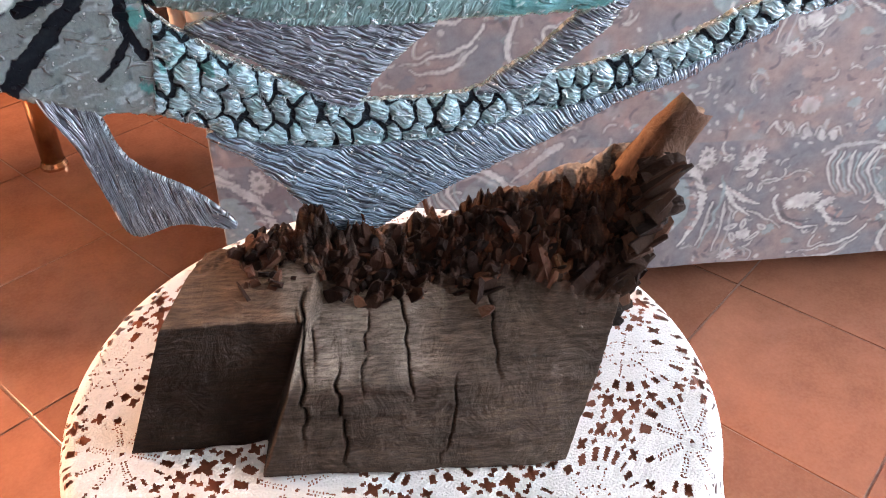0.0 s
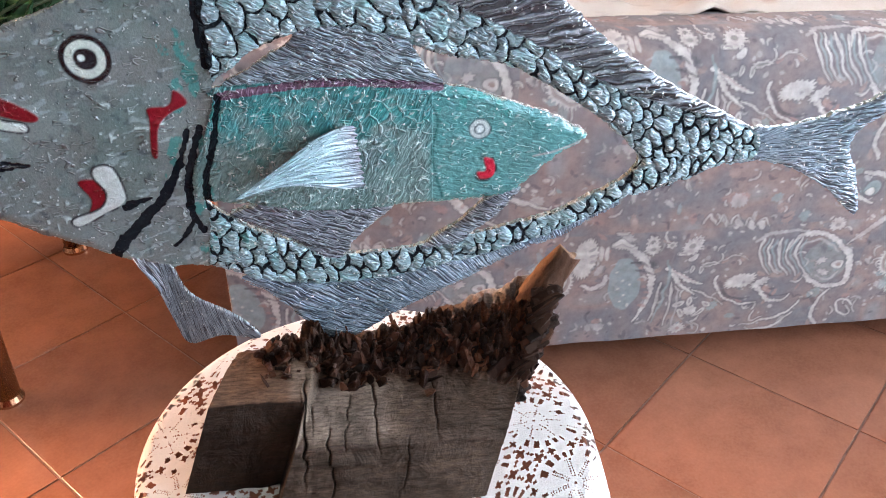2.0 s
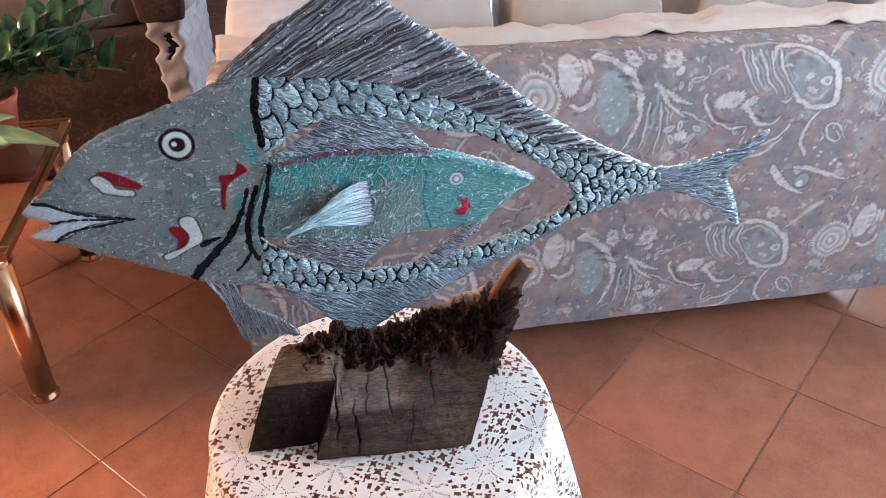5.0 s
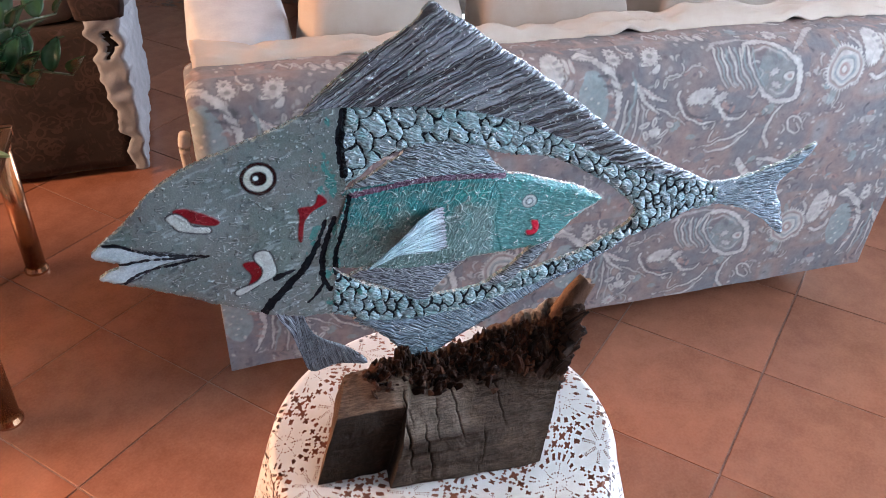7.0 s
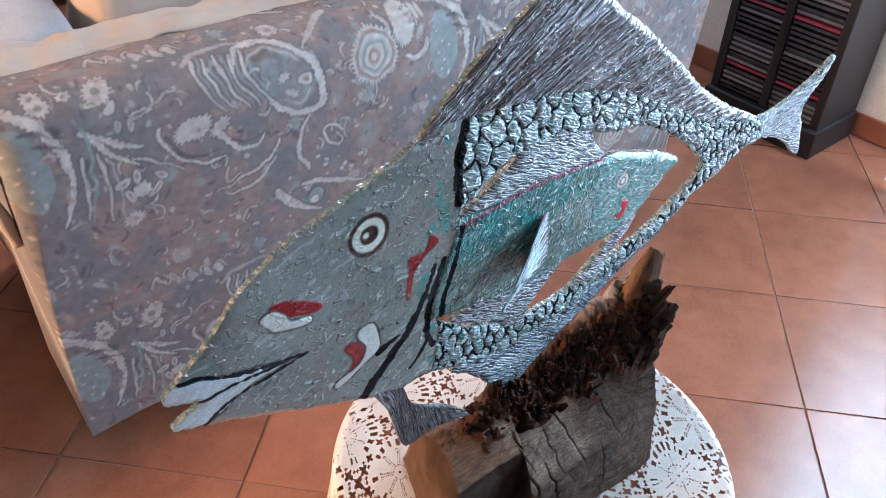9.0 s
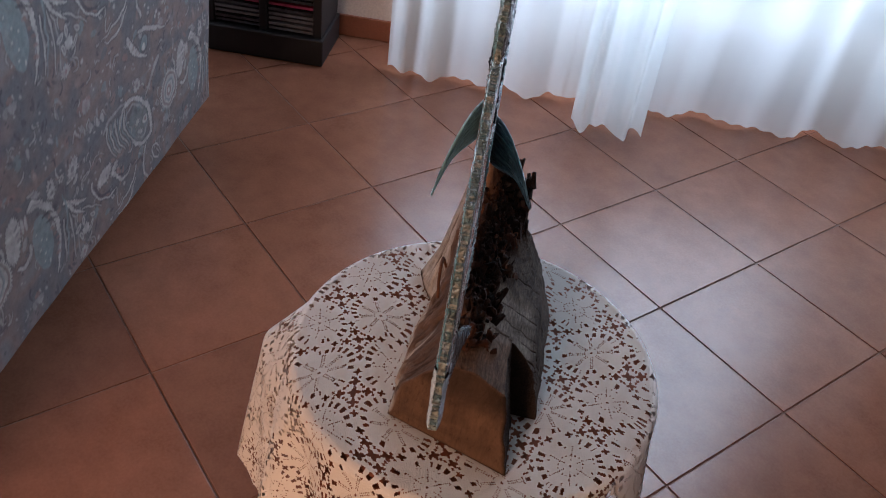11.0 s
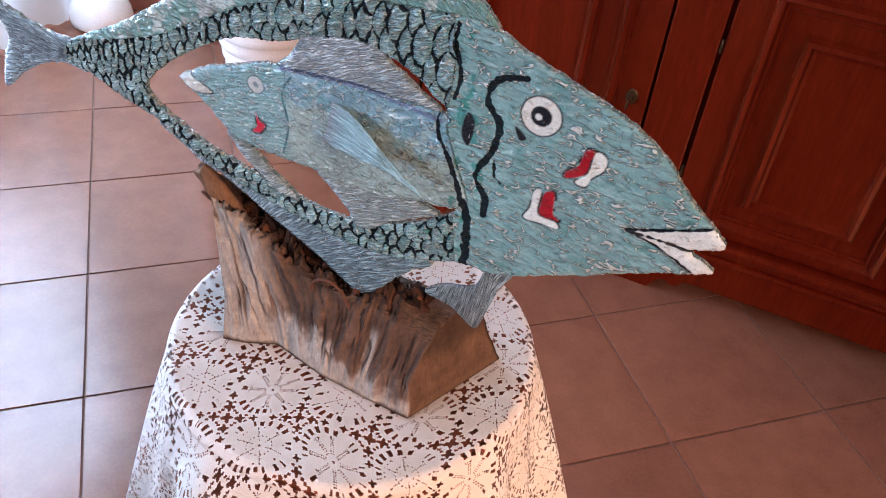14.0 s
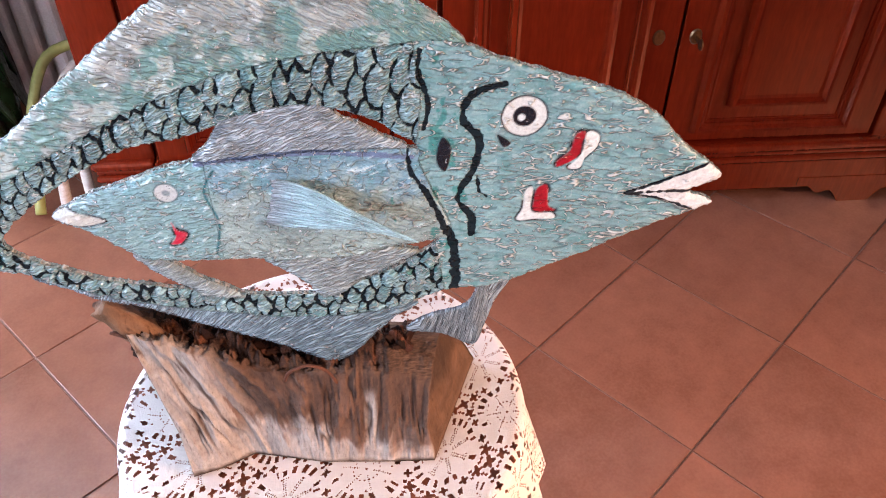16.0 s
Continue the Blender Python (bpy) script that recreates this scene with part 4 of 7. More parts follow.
def lace_hole(u, v):
    """True where the crochet is open: rosettes with dotted rays, fans of slits round them, and rows of four-lobed stars between."""
    pitch = 0.076
    u, v = 0.94 * u + 0.342 * v + 0.012, 0.94 * v - 0.342 * u - 0.02
    su, sv = u + 0.006 * np.sin(v * 31 + 1) + 0.004 * np.sin(u * 19 + v * 43), v + 0.006 * np.sin(u * 27) + 0.004 * np.sin(v * 23 - u * 39)
    ia, ib = np.floor(su / pitch + 0.5), np.floor(sv / pitch + 0.5)
    a, b = (su / pitch - ia) * pitch, (sv / pitch - ib) * pitch
    r, th = np.hypot(a, b), np.arctan2(b, a)
    open_ = np.zeros(u.shape, bool)
    odd = (ia + ib) % 2 > 0.5
    pick = lambda k: (np.sin(12.9 * ia + 78.2 * ib + k) * 437.5) % 1.0
    # rosettes: pairs of dotted rays in one kind, a dotted ring of loops in the other, a small eye in both
    n_ray = np.where(odd, 6.0, 8.0)
    ray = ((th + 0.4 * odd) / (2 * math.pi / n_ray) + 0.5) % 1.0 - 0.5
    off = np.abs(np.abs(ray * (2 * math.pi / n_ray) * r) - np.where(odd, 0.0, 0.0011))
    open_ |= (off < 0.00062) & (((r / 0.0023) % 1.0) < 0.5) & (r > 0.006) & (r < 0.0245)
    dots = np.abs((th / (math.pi / 9) + 0.5) % 1.0 - 0.5)
    open_ |= odd & (np.abs(r - 0.0125) < 0.0007) & (dots < 0.2)
    open_ |= r < 0.0014
    # fans of slits: longer towards the corners between the rosettes
    diag = np.abs(np.sin(2 * th))
    slit = np.abs((th / (math.pi / 11.5) + 0.25 * np.sin(3 * th + 5 * pick(7.0)) + 0.5) % 1.0 - 0.5)
    grp = np.abs((th / (math.pi / 4)) % 1.0 - 0.5)
    lo, hi = 0.0262 + 0.0015 * diag, 0.0315 + 0.0042 * diag
    open_ |= (slit < 0.25) & (grp > 0.2 + 0.16 * np.sin(th * 2 + 9 * pick(5.0))) & (r > lo) & (r < hi)
    open_ |= (slit > 0.36) & (grp > 0.3) & (r > 0.0225) & (r < 0.0245)
    # rows of four-lobed stars and squares along the bands where rosettes meet
    ca, cb = pitch / 2 - np.abs(a), pitch / 2 - np.abs(b)
    turn = 0.35 * (pick(3.0) - 0.5)
    for oa, ob_, size in ((0.0, 0.0, 0.005), (0.0135, 0.0, 0.0043), (0.0, 0.0135, 0.0043), (0.0275, 0.0, 0.0033), (0.0, 0.0275, 0.0033)):
        da, db = ca - oa, cb - ob_
        cr, ct = np.hypot(da, db), np.arctan2(db, da) + turn
        open_ |= cr < (size + 0.34 * size * np.cos(4 * ct)) * (0.85 + 0.3 * pick(31.0 * (oa > 0) + 17.0 * (ob_ > 0)))
    for oa, ob_ in ((0.0064, 0.0092), (0.0092, 0.0064), (0.0196, 0.0036), (0.0036, 0.0196)):
        open_ |= (np.abs(ca - oa) < 0.0017) & (np.abs(cb - ob_) < 0.0014)
    return open_


def cloth():
    """Unrolled cloth: arc length s from the centre and angle; over the rim it falls in folds."""
    drop = 0.32
    span = CR + 0.012 + drop
    fine = np.arange(0.00045, 0.212, 0.0009)
    half = np.r_[fine, np.arange(fine[-1] + 0.0016, span + 0.0016, 0.0016)]
    ax = np.r_[-half[::-1], half]
    n = len(ax) - 1
    gu, gv = np.meshgrid(ax, ax)
    s, th = np.hypot(gu, gv), np.arctan2(gv, gu)
    cu = (ax[:-1] + ax[1:]) / 2
    mu, mv = np.meshgrid(cu, cu)
    ms, mth = np.hypot(mu, mv), np.arctan2(mv, mu)
    keep = (ms < span - 0.012 * np.abs(np.sin(mth * 22))) & ~lace_hole(mu, mv)
    rr = 0.012
    flat = CR - rr + 0.006
    q = np.clip(s - flat, 0, rr * math.pi / 2) / rr
    down = np.clip(s - flat - rr * math.pi / 2, 0, None)
    w = np.clip(down / 0.3, 0, 1.3)
    fold = np.cos(9 * th + 0.6 * np.sin(3 * th + 1)) + 0.5 * np.cos(17 * th + 2)
    radius = np.minimum(s, flat) + rr * np.sin(q) + down * (0.13 + 0.06 * np.sin(2 * th + 0.8)) + 0.024 * w**0.8 * fold + 0.035 * np.clip(w * 5, 0, 1) * np.exp(-(((th - 1.45) / 0.45) ** 2))
    z = TOP + 0.004 - rr * (1 - np.cos(q)) - down * 0.975
    x, y = radius * np.cos(th), radius * np.sin(th)
    # thread relief
    z = z + 0.0006 * np.sin(gu * 2100) * np.sin(gv * 2100) * (q < 0.2)
    idx = np.arange((n + 1) ** 2).reshape(n + 1, n + 1)
    quads = np.stack([idx[:-1, :-1], idx[:-1, 1:], idx[1:, 1:], idx[1:, :-1]], -1)[keep]
    used = np.zeros((n + 1) ** 2, bool)
    used[quads.ravel()] = True
    remap = np.cumsum(used) - 1
    co = np.stack([x.ravel() + CX, y.ravel() + CY, z.ravel()], 1)[used]
    me = bpy.data.meshes.new("crochet_tablecloth")
    fill_mesh(me, co, remap[quads])
    me.materials.append(CROCHET)
    return tagged(new("crochet_tablecloth", me), "round white crochet tablecloth hanging in folds over the table", "tablecloth")


def fill_mesh(me, co, quads, smooth=True):
    me.vertices.add(len(co))
    me.vertices.foreach_set("co", np.ascontiguousarray(co, np.float32).ravel())
    k = quads.shape[1]
    me.loops.add(quads.size)
    me.loops.foreach_set("vertex_index", np.ascontiguousarray(quads, np.int32).ravel())
    me.polygons.add(len(quads))
    me.polygons.foreach_set("loop_start", np.arange(0, quads.size, k, dtype=np.int32))
    me.polygons.foreach_set("use_smooth", np.full(len(quads), smooth))
    me.update(calc_edges=True)


cloth()


# ---- the driftwood block ----
RNG = np.random.default_rng(5)
LATTICE = RNG.random((256, 256))


def vnoise(x, y, size, seed=0):
    """Smooth value noise, 0 to 1, with cells of the given size."""
    x, y = np.asarray(x) / size + 17.3 * seed, np.asarray(y) / size + 9.1 * seed
    i, j = np.floor(x).astype(int), np.floor(y).astype(int)
    f, g = x - i, y - j
    f, g = f * f * (3 - 2 * f), g * g * (3 - 2 * g)
    a, b, c, d = (LATTICE[(i + p) % 256, (j + q) % 256] for p, q in ((0, 0), (1, 0), (0, 1), (1, 1)))
    return (a * (1 - f) + b * f) * (1 - g) + (c * (1 - f) + d * f) * g


def fbm(x, y, size, seed=0, octaves=4):
    out, amp, tot = 0, 1.0, 0
    for k in range(octaves):
        out, tot = out + amp * vnoise(x, y, size / 2**k, seed + k), tot + amp
        amp *= 0.55
    return out / tot


def driftwood_material():
    m, n, b = material("weathered_wood")
    grain = noise_tex(n, coords(n), 45.0, 8.0, 0.7, 0.8)
    att = n.nodes.new("ShaderNodeVertexColor")
    att.layer_name = "paint"
    sawn, split = noise_tex(n, coords(n, (0.8, 5, 7)), 110.0, 6.0, 0.7), noise_tex(n, coords(n, (6, 5, 0.5)), 80.0, 6.0, 0.65, 0.3)
    along = mixed(n, att.outputs["Alpha"], sawn, split)
    rough_cut = ramp(n, sawn, [(0.33, (0.42, 0.4, 0.38)), (0.5, (0.92, 0.9, 0.88)), (0.68, (1.5, 1.48, 1.46))]).outputs[0]
    fibres = ramp(n, split, [(0.3, (0.62, 0.57, 0.53)), (0.42, (0.93, 0.92, 0.91)), (0.7, (1.12, 1.12, 1.12))]).outputs[0]
    fine = mixed(n, att.outputs["Alpha"], rough_cut, fibres)
    col = mixed(n, 1.0, att.outputs[0], fine, "MULTIPLY")
    patch = ramp(n, grain, [(0.35, (0.55, 0.52, 0.5)), (0.65, (1.3, 1.28, 1.26))]).outputs[0]
    n.links.new(mixed(n, 0.5, col, mixed(n, 1.0, col, patch, "MULTIPLY")), b.inputs["Base Color"])
    b.inputs["Roughness"].default_value = 0.75
    b.inputs["Specular IOR Level"].default_value = 0.2
    bump(n, b, along, 0.5, 0.0015, bump(n, b, grain, 0.8, 0.005))
    return m


DRIFT = driftwood_material()


def paint_layer(me, rgb, alpha=1.0):
    a = me.color_attributes.new("paint", "FLOAT_COLOR", "POINT")
    a.data.foreach_set("color", np.ascontiguousarray(np.c_[rgb, alpha * np.ones(len(rgb))], np.float32).ravel())


def driftwood():
    def end_x(yy, zz):
        return -0.158 + np.where(yy < 0, 0.3, 0.55) * yy + 0.3 * zz

    log = thing("driftwood_block", (0, 0, 0.756), "weathered split wooden block with a splintered top, on the cloth", "wooden block")
    ns, nt = 300, 240
    s = np.linspace(0, 1, ns)[:, None] * np.ones((1, nt))
    t = np.ones((ns, 1)) * np.linspace(0, 1, nt)[None, :]
    xm = -0.16 + 0.27 * s  # rough place along the block
    step = smoothstep(-0.078, -0.071, xm)
    front = -0.072 - 0.028 * step - 0.006 * smoothstep(-0.05, 0.1, xm)
    brk_y = -0.058 - 0.029 * step
    brk_z = 0.08 - 0.03 * step
    shl_y = np.interp(xm, [-0.16, -0.08, -0.07, -0.02, 0.04, 0.09, 0.11], [-0.028, -0.03, -0.036, -0.04, -0.045, -0.066, -0.07])
    shl_z = np.interp(xm, [-0.16, -0.08, -0.07, -0.02, 0.04, 0.09, 0.11], [0.09, 0.093, 0.076, 0.079, 0.081, 0.078, 0.08])
    rdg_y = np.interp(xm, [-0.16, -0.1, 0.0, 0.05, 0.11], [0.0, -0.006, -0.012, -0.016, -0.02])
    rdg_z = np.interp(xm, [-0.17, -0.133, -0.105, -0.094, -0.077, -0.02, 0.01, 0.027, 0.06, 0.1], [0.086, 0.094, 0.112, 0.126, 0.106, 0.102, 0.104, 0.124, 0.138, 0.134])
    rb_y = np.interp(xm, [-0.16, -0.1, 0.0, 0.06, 0.11], [0.02, 0.016, 0.018, 0.012, 0.006])
    rb_z = np.interp(xm, [-0.17, -0.12, -0.06, 0.0, 0.05, 0.09, 0.11], [0.064, 0.08, 0.09, 0.098, 0.124, 0.14, 0.15])
    mid_y = np.interp(xm, [-0.16, -0.04, 0.03, 0.06, 0.11], [0.042, 0.04, 0.024, 0.03, 0.034])
    mid_z = 0.04 + 0.0 * xm
    back = np.interp(xm, [-0.16, -0.1, -0.03, 0.05, 0.08, 0.11], [0.052, 0.05, 0.046, 0.032, 0.046, 0.054])
    knots = [0.0, 0.14, 0.3, 0.48, 0.6, 0.8, 1.0]
    ys, zs = [front, brk_y, shl_y, rdg_y, rb_y, mid_y, back], [0 * xm, brk_z, shl_z, rdg_z, rb_z, mid_z, 0 * xm]
    y, z = np.zeros_like(t), np.zeros_like(t)
    for k in range(6):
        m = (t >= knots[k]) & (t <= knots[k + 1])
        f = (t - knots[k]) / (knots[k + 1] - knots[k])
        y, z = np.where(m, ys[k] * (1 - f) + ys[k + 1] * f, y), np.where(m, zs[k] * (1 - f) + zs[k + 1] * f, z)
    xh = end_x(y, z)
    xt = 0.088 + 0.17 * y + 0.3 * z
    x = xh * (1 - s) + xt * s
    rough = smoothstep(0.3, 0.36, t) * (1 - smoothstep(0.54, 0.62, t)) * (0.15 + 0.85 * smoothstep(-0.128, -0.1, xm))
    sideb = smoothstep(0.52, 0.62, t) * (1 - smoothstep(0.97, 1.0, t))
    sidea = 1 - smoothstep(0.28, 0.32, t)
    inner = np.minimum(smoothstep(0, 0.02, s), 1 - smoothstep(0.98, 1, s))
    # torn top: stepped clumps; weathered back: deep furrows along the grain; sawn front: cracks
    clump = np.abs(fbm(x, y * 1.6 + z, 0.022, 1) - 0.5) * 2
    spike = fbm(x + 0.6 * z, y, 0.007, 4) ** 2
    ridged = 1 - np.abs(fbm(x, (y + z) * 0.5, 0.008, 11) - 0.5) * 4
    y = y - rough * 0.008 * (ridged - 0.4)
    z = z + rough * (0.022 * (clump - 0.35) + 0.018 * (spike - 0.25))
    y = y + rough * 0.01 * (fbm(x, z, 0.012, 9) - 0.5)
    g = x - 0.42 * z * smoothstep(-0.05, 0.06, x)
    furrow = fbm(g, z * 0.16, 0.009, 12)
    deep = smoothstep(0.5, 0.72, fbm(g, z * 0.25, 0.02, 15))
    hollow = smoothstep(-0.15, -0.12, x) * (1 - smoothstep(0.03, 0.09, x)) * smoothstep(0.03, 0.046, z + 0.03 * (fbm(x, z, 0.02, 18) - 0.5))
    deep = np.clip(deep + hollow * smoothstep(0.22, 0.5, fbm(g, z * 0.3, 0.012, 19)), 0, 1)
    gully = 1 - np.abs(fbm(g + 0.004 * (fbm(x, z, 0.03, 62) - 0.5), z * 0.1, 0.012, 61, 3) - 0.5) * 21
    gully = np.clip(gully, 0, 1) * smoothstep(0.008, 0.035, z) * smoothstep(0.35, 0.55, fbm(g, z * 0.2, 0.03, 66))
    y = y + sideb * inner * (0.008 * (furrow - 0.5) - 0.005 * deep * smoothstep(0.01, 0.05, z) - 0.002 * gully)
    crack = np.zeros_like(x)
    for cx, slope, z0, z1, cw in ((-0.078, 0.08, 0.02, 0.08, 0.0012), (-0.057, -0.05, 0.0, 0.05, 0.0009), (-0.016, -0.08, 0.04, 0.085, 0.0006), (0.008, 0.22, 0.0, 0.045, 0.0005), (0.034, -0.12, 0.05, 0.085, 0.0006), (-0.066, -0.3, 0.055, 0.075, 0.0005), (-0.045, 0.15, 0.045, 0.065, 0.0004)):
        d = np.abs(x - cx - slope * (z - 0.045) - 0.005 * (vnoise(z, x * 0 + cx, 0.02, 22) - 0.5) - 0.0035 * (vnoise(z, x * 0 + cx, 0.004, 23) - 0.5))
        taper = smoothstep(z0 - 0.006, z0 + 0.02, z) * (1 - smoothstep(z1, z1 + 0.012, z))
        crack = np.maximum(crack, (1 - smoothstep(cw * 0.3, cw * 1.1, d)) * taper * sidea)
    y = y + crack * 0.004
    y = y + sidea * 0.005 * (fbm(x, z, 0.03, 38) - 0.5)
    # weathered bands along the sawn face
    bands = fbm(x * 0.16, z + 0.4 * y, 0.009, 37)
    y = y + sidea * 0.004 * (bands - 0.5)
    step_ = np.floor(fbm(x + 0.3 * z, y * 1.5, 0.013, 6) * 9) / 9
    z = z + rough * 0.022 * (step_ - 0.5)
    z = z - crack * 0.003 * (t > 0.14)
    y = y - sidea * 0.0025 * (fbm(x * 0.3, z, 0.006, 33) - 0.5)
    z = np.maximum(z, 0.0)
    # colours of the wood: grey sawn front, dark rotten top, sun-bleached back
    tone = fbm(x, z, 0.03, 40)[..., None]
    grey = np.array([0.056, 0.037, 0.026]) * (0.1 + 0.9 * tone + 0.9 * bands[..., None])
    pale = smoothstep(-0.09, -0.08, x) * (1 - smoothstep(-0.02, 0.01, x + 0.02 * (fbm(x, z, 0.01, 45) - 0.5))) * smoothstep(0.14, 0.17, t)
    grey = grey + pale[..., None] * np.array([0.21, 0.18, 0.15]) * (tone ** 1.3)
    rusty = smoothstep(0.5, 0.75, fbm(x, y + z, 0.012, 42))[..., None]
    rot = (np.array([0.034, 0.017, 0.011]) + np.array([0.09, 0.03, 0.01]) * rusty) * (0.3 + 1.4 * tone)
    fine_ = fbm(g, z * 0.1, 0.004, 14)[..., None]
    # bleached below and on the tail-end plank, brown rot above in the middle
    pale_w = np.array([0.38, 0.345, 0.315]) * (0.62 + 0.3 * furrow[..., None] + 0.4 * fine_)
    edge_ = 0.03 + 0.05 * (fbm(g, z * 0.5, 0.022, 67) - 0.5) + 0.03 * (fbm(g, z * 0.2, 0.007, 68) - 0.5)
    rotten = smoothstep(-0.006, 0.008, z - edge_) * (1 - smoothstep(0.005, 0.05, x - 0.35 * z)) * smoothstep(-0.16, -0.125, x)
    # rot runs down to the foot near the head end, past a bare splinter, and in strips beside the tail-end plank
    low_rot = smoothstep(-0.142, -0.128, x) * (1 - smoothstep(-0.09, -0.08, x + 0.1 * z)) * smoothstep(0.008, 0.024, z + 0.02 * (fbm(x, z, 0.012, 71) - 0.5))
    strips = smoothstep(0.56, 0.64, fbm(g, z * 0.1, 0.011, 69)) * smoothstep(0.02, 0.05, z) * smoothstep(0.0, 0.02, x) * (1 - smoothstep(0.075, 0.09, g))
    bare = smoothstep(-0.079, -0.074, g) * (1 - smoothstep(-0.068, -0.063, g)) * (1 - smoothstep(0.06, 0.075, z))
    rotten = np.clip(np.maximum(np.maximum(rotten, 0.9 * low_rot), 0.9 * strips) - bare, 0, 1)
    brown_ = np.array([0.13, 0.066, 0.04]) * (0.2 + 0.7 * fine_ + 0.7 * fbm(x, z, 0.012, 70)[..., None])
    bleach = pale_w + (brown_ - pale_w) * (0.9 * rotten[..., None])
    bleach = bleach + (0.5 * brown_ - bleach) * (0.95 * gully[..., None])
    bleach = bleach * (1 - 0.3 * deep[..., None] * rotten[..., None])
    # recessed left part: front darkened, its lit bevel painted a lighter brown
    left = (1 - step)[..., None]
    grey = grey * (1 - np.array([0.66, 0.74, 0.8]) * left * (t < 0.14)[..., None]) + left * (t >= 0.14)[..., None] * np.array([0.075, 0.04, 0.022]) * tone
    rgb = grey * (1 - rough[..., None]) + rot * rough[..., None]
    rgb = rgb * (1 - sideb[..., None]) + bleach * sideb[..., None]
    # cracks are darkened in colour as well as cut in
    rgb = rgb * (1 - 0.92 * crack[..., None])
    idx = np.arange(ns * nt).reshape(ns, nt)
    quads = np.stack([idx[:-1, :-1], idx[1:, :-1], idx[1:, 1:], idx[:-1, 1:]], -1).reshape(-1, 4)
    co = [np.stack([x.ravel(), y.ravel(), z.ravel()], 1)]
    cols, faces = [rgb.reshape(-1, 3)], [quads]
    base = ns * nt
    # closed ends, as fans of rings towards the middle of each end
    for row, flip in ((0, False), (ns - 1, True)):
        cy, cz, rings = y[row].mean(), z[row].mean() * 0.8, 14
        prev = idx[row]
        for k in range(1, rings + 1):
            f = k / rings
            yy, zz = y[row] * (1 - f) + cy * f, z[row] * (1 - f) + cz * f
            xx = end_x(yy, zz) if row == 0 else (0.088 + 0.17 * yy + 0.3 * zz)
            bulge = 0.01 * (fbm(yy, zz, 0.03, 50 + row) - 0.5) * min(1, 3 * f) * (1 if row == 0 else 2.2)
            now = base + np.arange(nt)
            co.append(np.stack([xx + bulge, yy, zz], 1))
            c = (np.array([[0.115, 0.066, 0.041]]) * (1 - smoothstep(0.04, 0.07, zz))[:, None] + np.array([[0.05, 0.029, 0.018]]) * smoothstep(0.035, 0.06, zz)[:, None]) if row == 0 else np.array([0.12, 0.065, 0.036])
            cols.append(c * (0.5 + 0.9 * fbm(yy, zz * 0.3, 0.012, 60)[:, None]))
            q = np.stack([prev[:-1], prev[1:], now[1:], now[:-1]], 1)
            q = np.concatenate([q, np.array([[prev[-1], prev[0], now[0], now[-1]]])])
            faces.append(q[:, ::-1] if flip else q)
            prev, base = now, base + nt
    me = bpy.data.meshes.new("block")
    fill_mesh(me, np.concatenate(co), np.concatenate(faces))
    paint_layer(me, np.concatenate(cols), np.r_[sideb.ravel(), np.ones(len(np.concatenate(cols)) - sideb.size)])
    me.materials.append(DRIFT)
    new("block", me).parent = log

    def shards(name, count, place, seed, lo, hi, colour, label, wide=(0.0015, 0.0065)):
        """Torn splinters: thin wedges of split wood."""
        rng = np.random.default_rng(seed)
        co, quads, cols = [], [], []
        for k in range(count):
            p, d = place(rng)
            d = np.array(d) / np.linalg.norm(d)
            length, w, th = rng.uniform(lo, hi), rng.uniform(*wide), rng.uniform(0.001, 0.0045)
            side = np.cross(d, rng.normal(size=3))
            side /= np.linalg.norm(side)
            up = np.cross(d, side)
            o = len(co)
            for e, f in ((-0.3, 1.0), (0.35, 0.9), (0.7, rng.uniform(0.6, 0.95))):
                for a, b in ((-1, -1), (1, -1), (1, 1), (-1, 1)):
                    co.append(p + d * e * length + side * a * w * f + up * b * th * f)
            tip = (rng.uniform(-0.6, 0.6), rng.uniform(0.75, 1.0))
            for a, b in ((-1, -1), (1, -1), (1, 1), (-1, 1)):
                co.append(p + d * tip[1] * length + side * (tip[0] * 0.6 + 0.4 * a) * w + up * b * th * 0.25)
            for r in range(3):
                for q in range(4):
                    quads.append((o + 4 * r + q, o + 4 * r + (q + 1) % 4, o + 4 * r + 4 + (q + 1) % 4, o + 4 * r + 4 + q))
            quads.append((o + 12, o + 13, o + 14, o + 15))
            c = np.array(colour) * rng.choice([0.25, 0.5, 0.8, 1.2, 2.2])
            cols += [c] * 16
        me = bpy.data.meshes.new(name)
        fill_mesh(me, np.array(co), np.array(quads), False)
        paint_layer(me, np.array(cols))
        me.materials.append(DRIFT)
        ob = new(name, me)
        ob.parent = log
        return tagged(ob, label, kind="stuff")

    def top_place(rng):
        x = rng.uniform(-0.108, 0.125)
        y = min(-0.012 - 0.5 * max(0.0, -0.11 - x), np.interp(x, [-0.16, 0.12], [-0.01, -0.032]) + rng.normal() * 0.01)
        z = np.interp(x, [-0.17, -0.11, -0.06, 0.0, 0.05, 0.12], [0.078, 0.1, 0.092, 0.094, 0.116, 0.124]) - 0.9 * abs(y + 0.005) * 0.7
        return np.array((x, y, z)), (0.35 + 0.5 * rng.normal(), 0.45 * rng.normal(), 0.75 + 0.35 * rng.normal())

    shards("splinter_top", 420, top_place, 3, 0.008, 0.024, (0.034, 0.0125, 0.0065), "dark rotten splinters along the torn top", (0.0014, 0.0048))
    shards("fibre_top", 700, top_place, 13, 0.005, 0.016, (0.055, 0.021, 0.01), "thin torn fibres along the top", (0.0008, 0.0024))

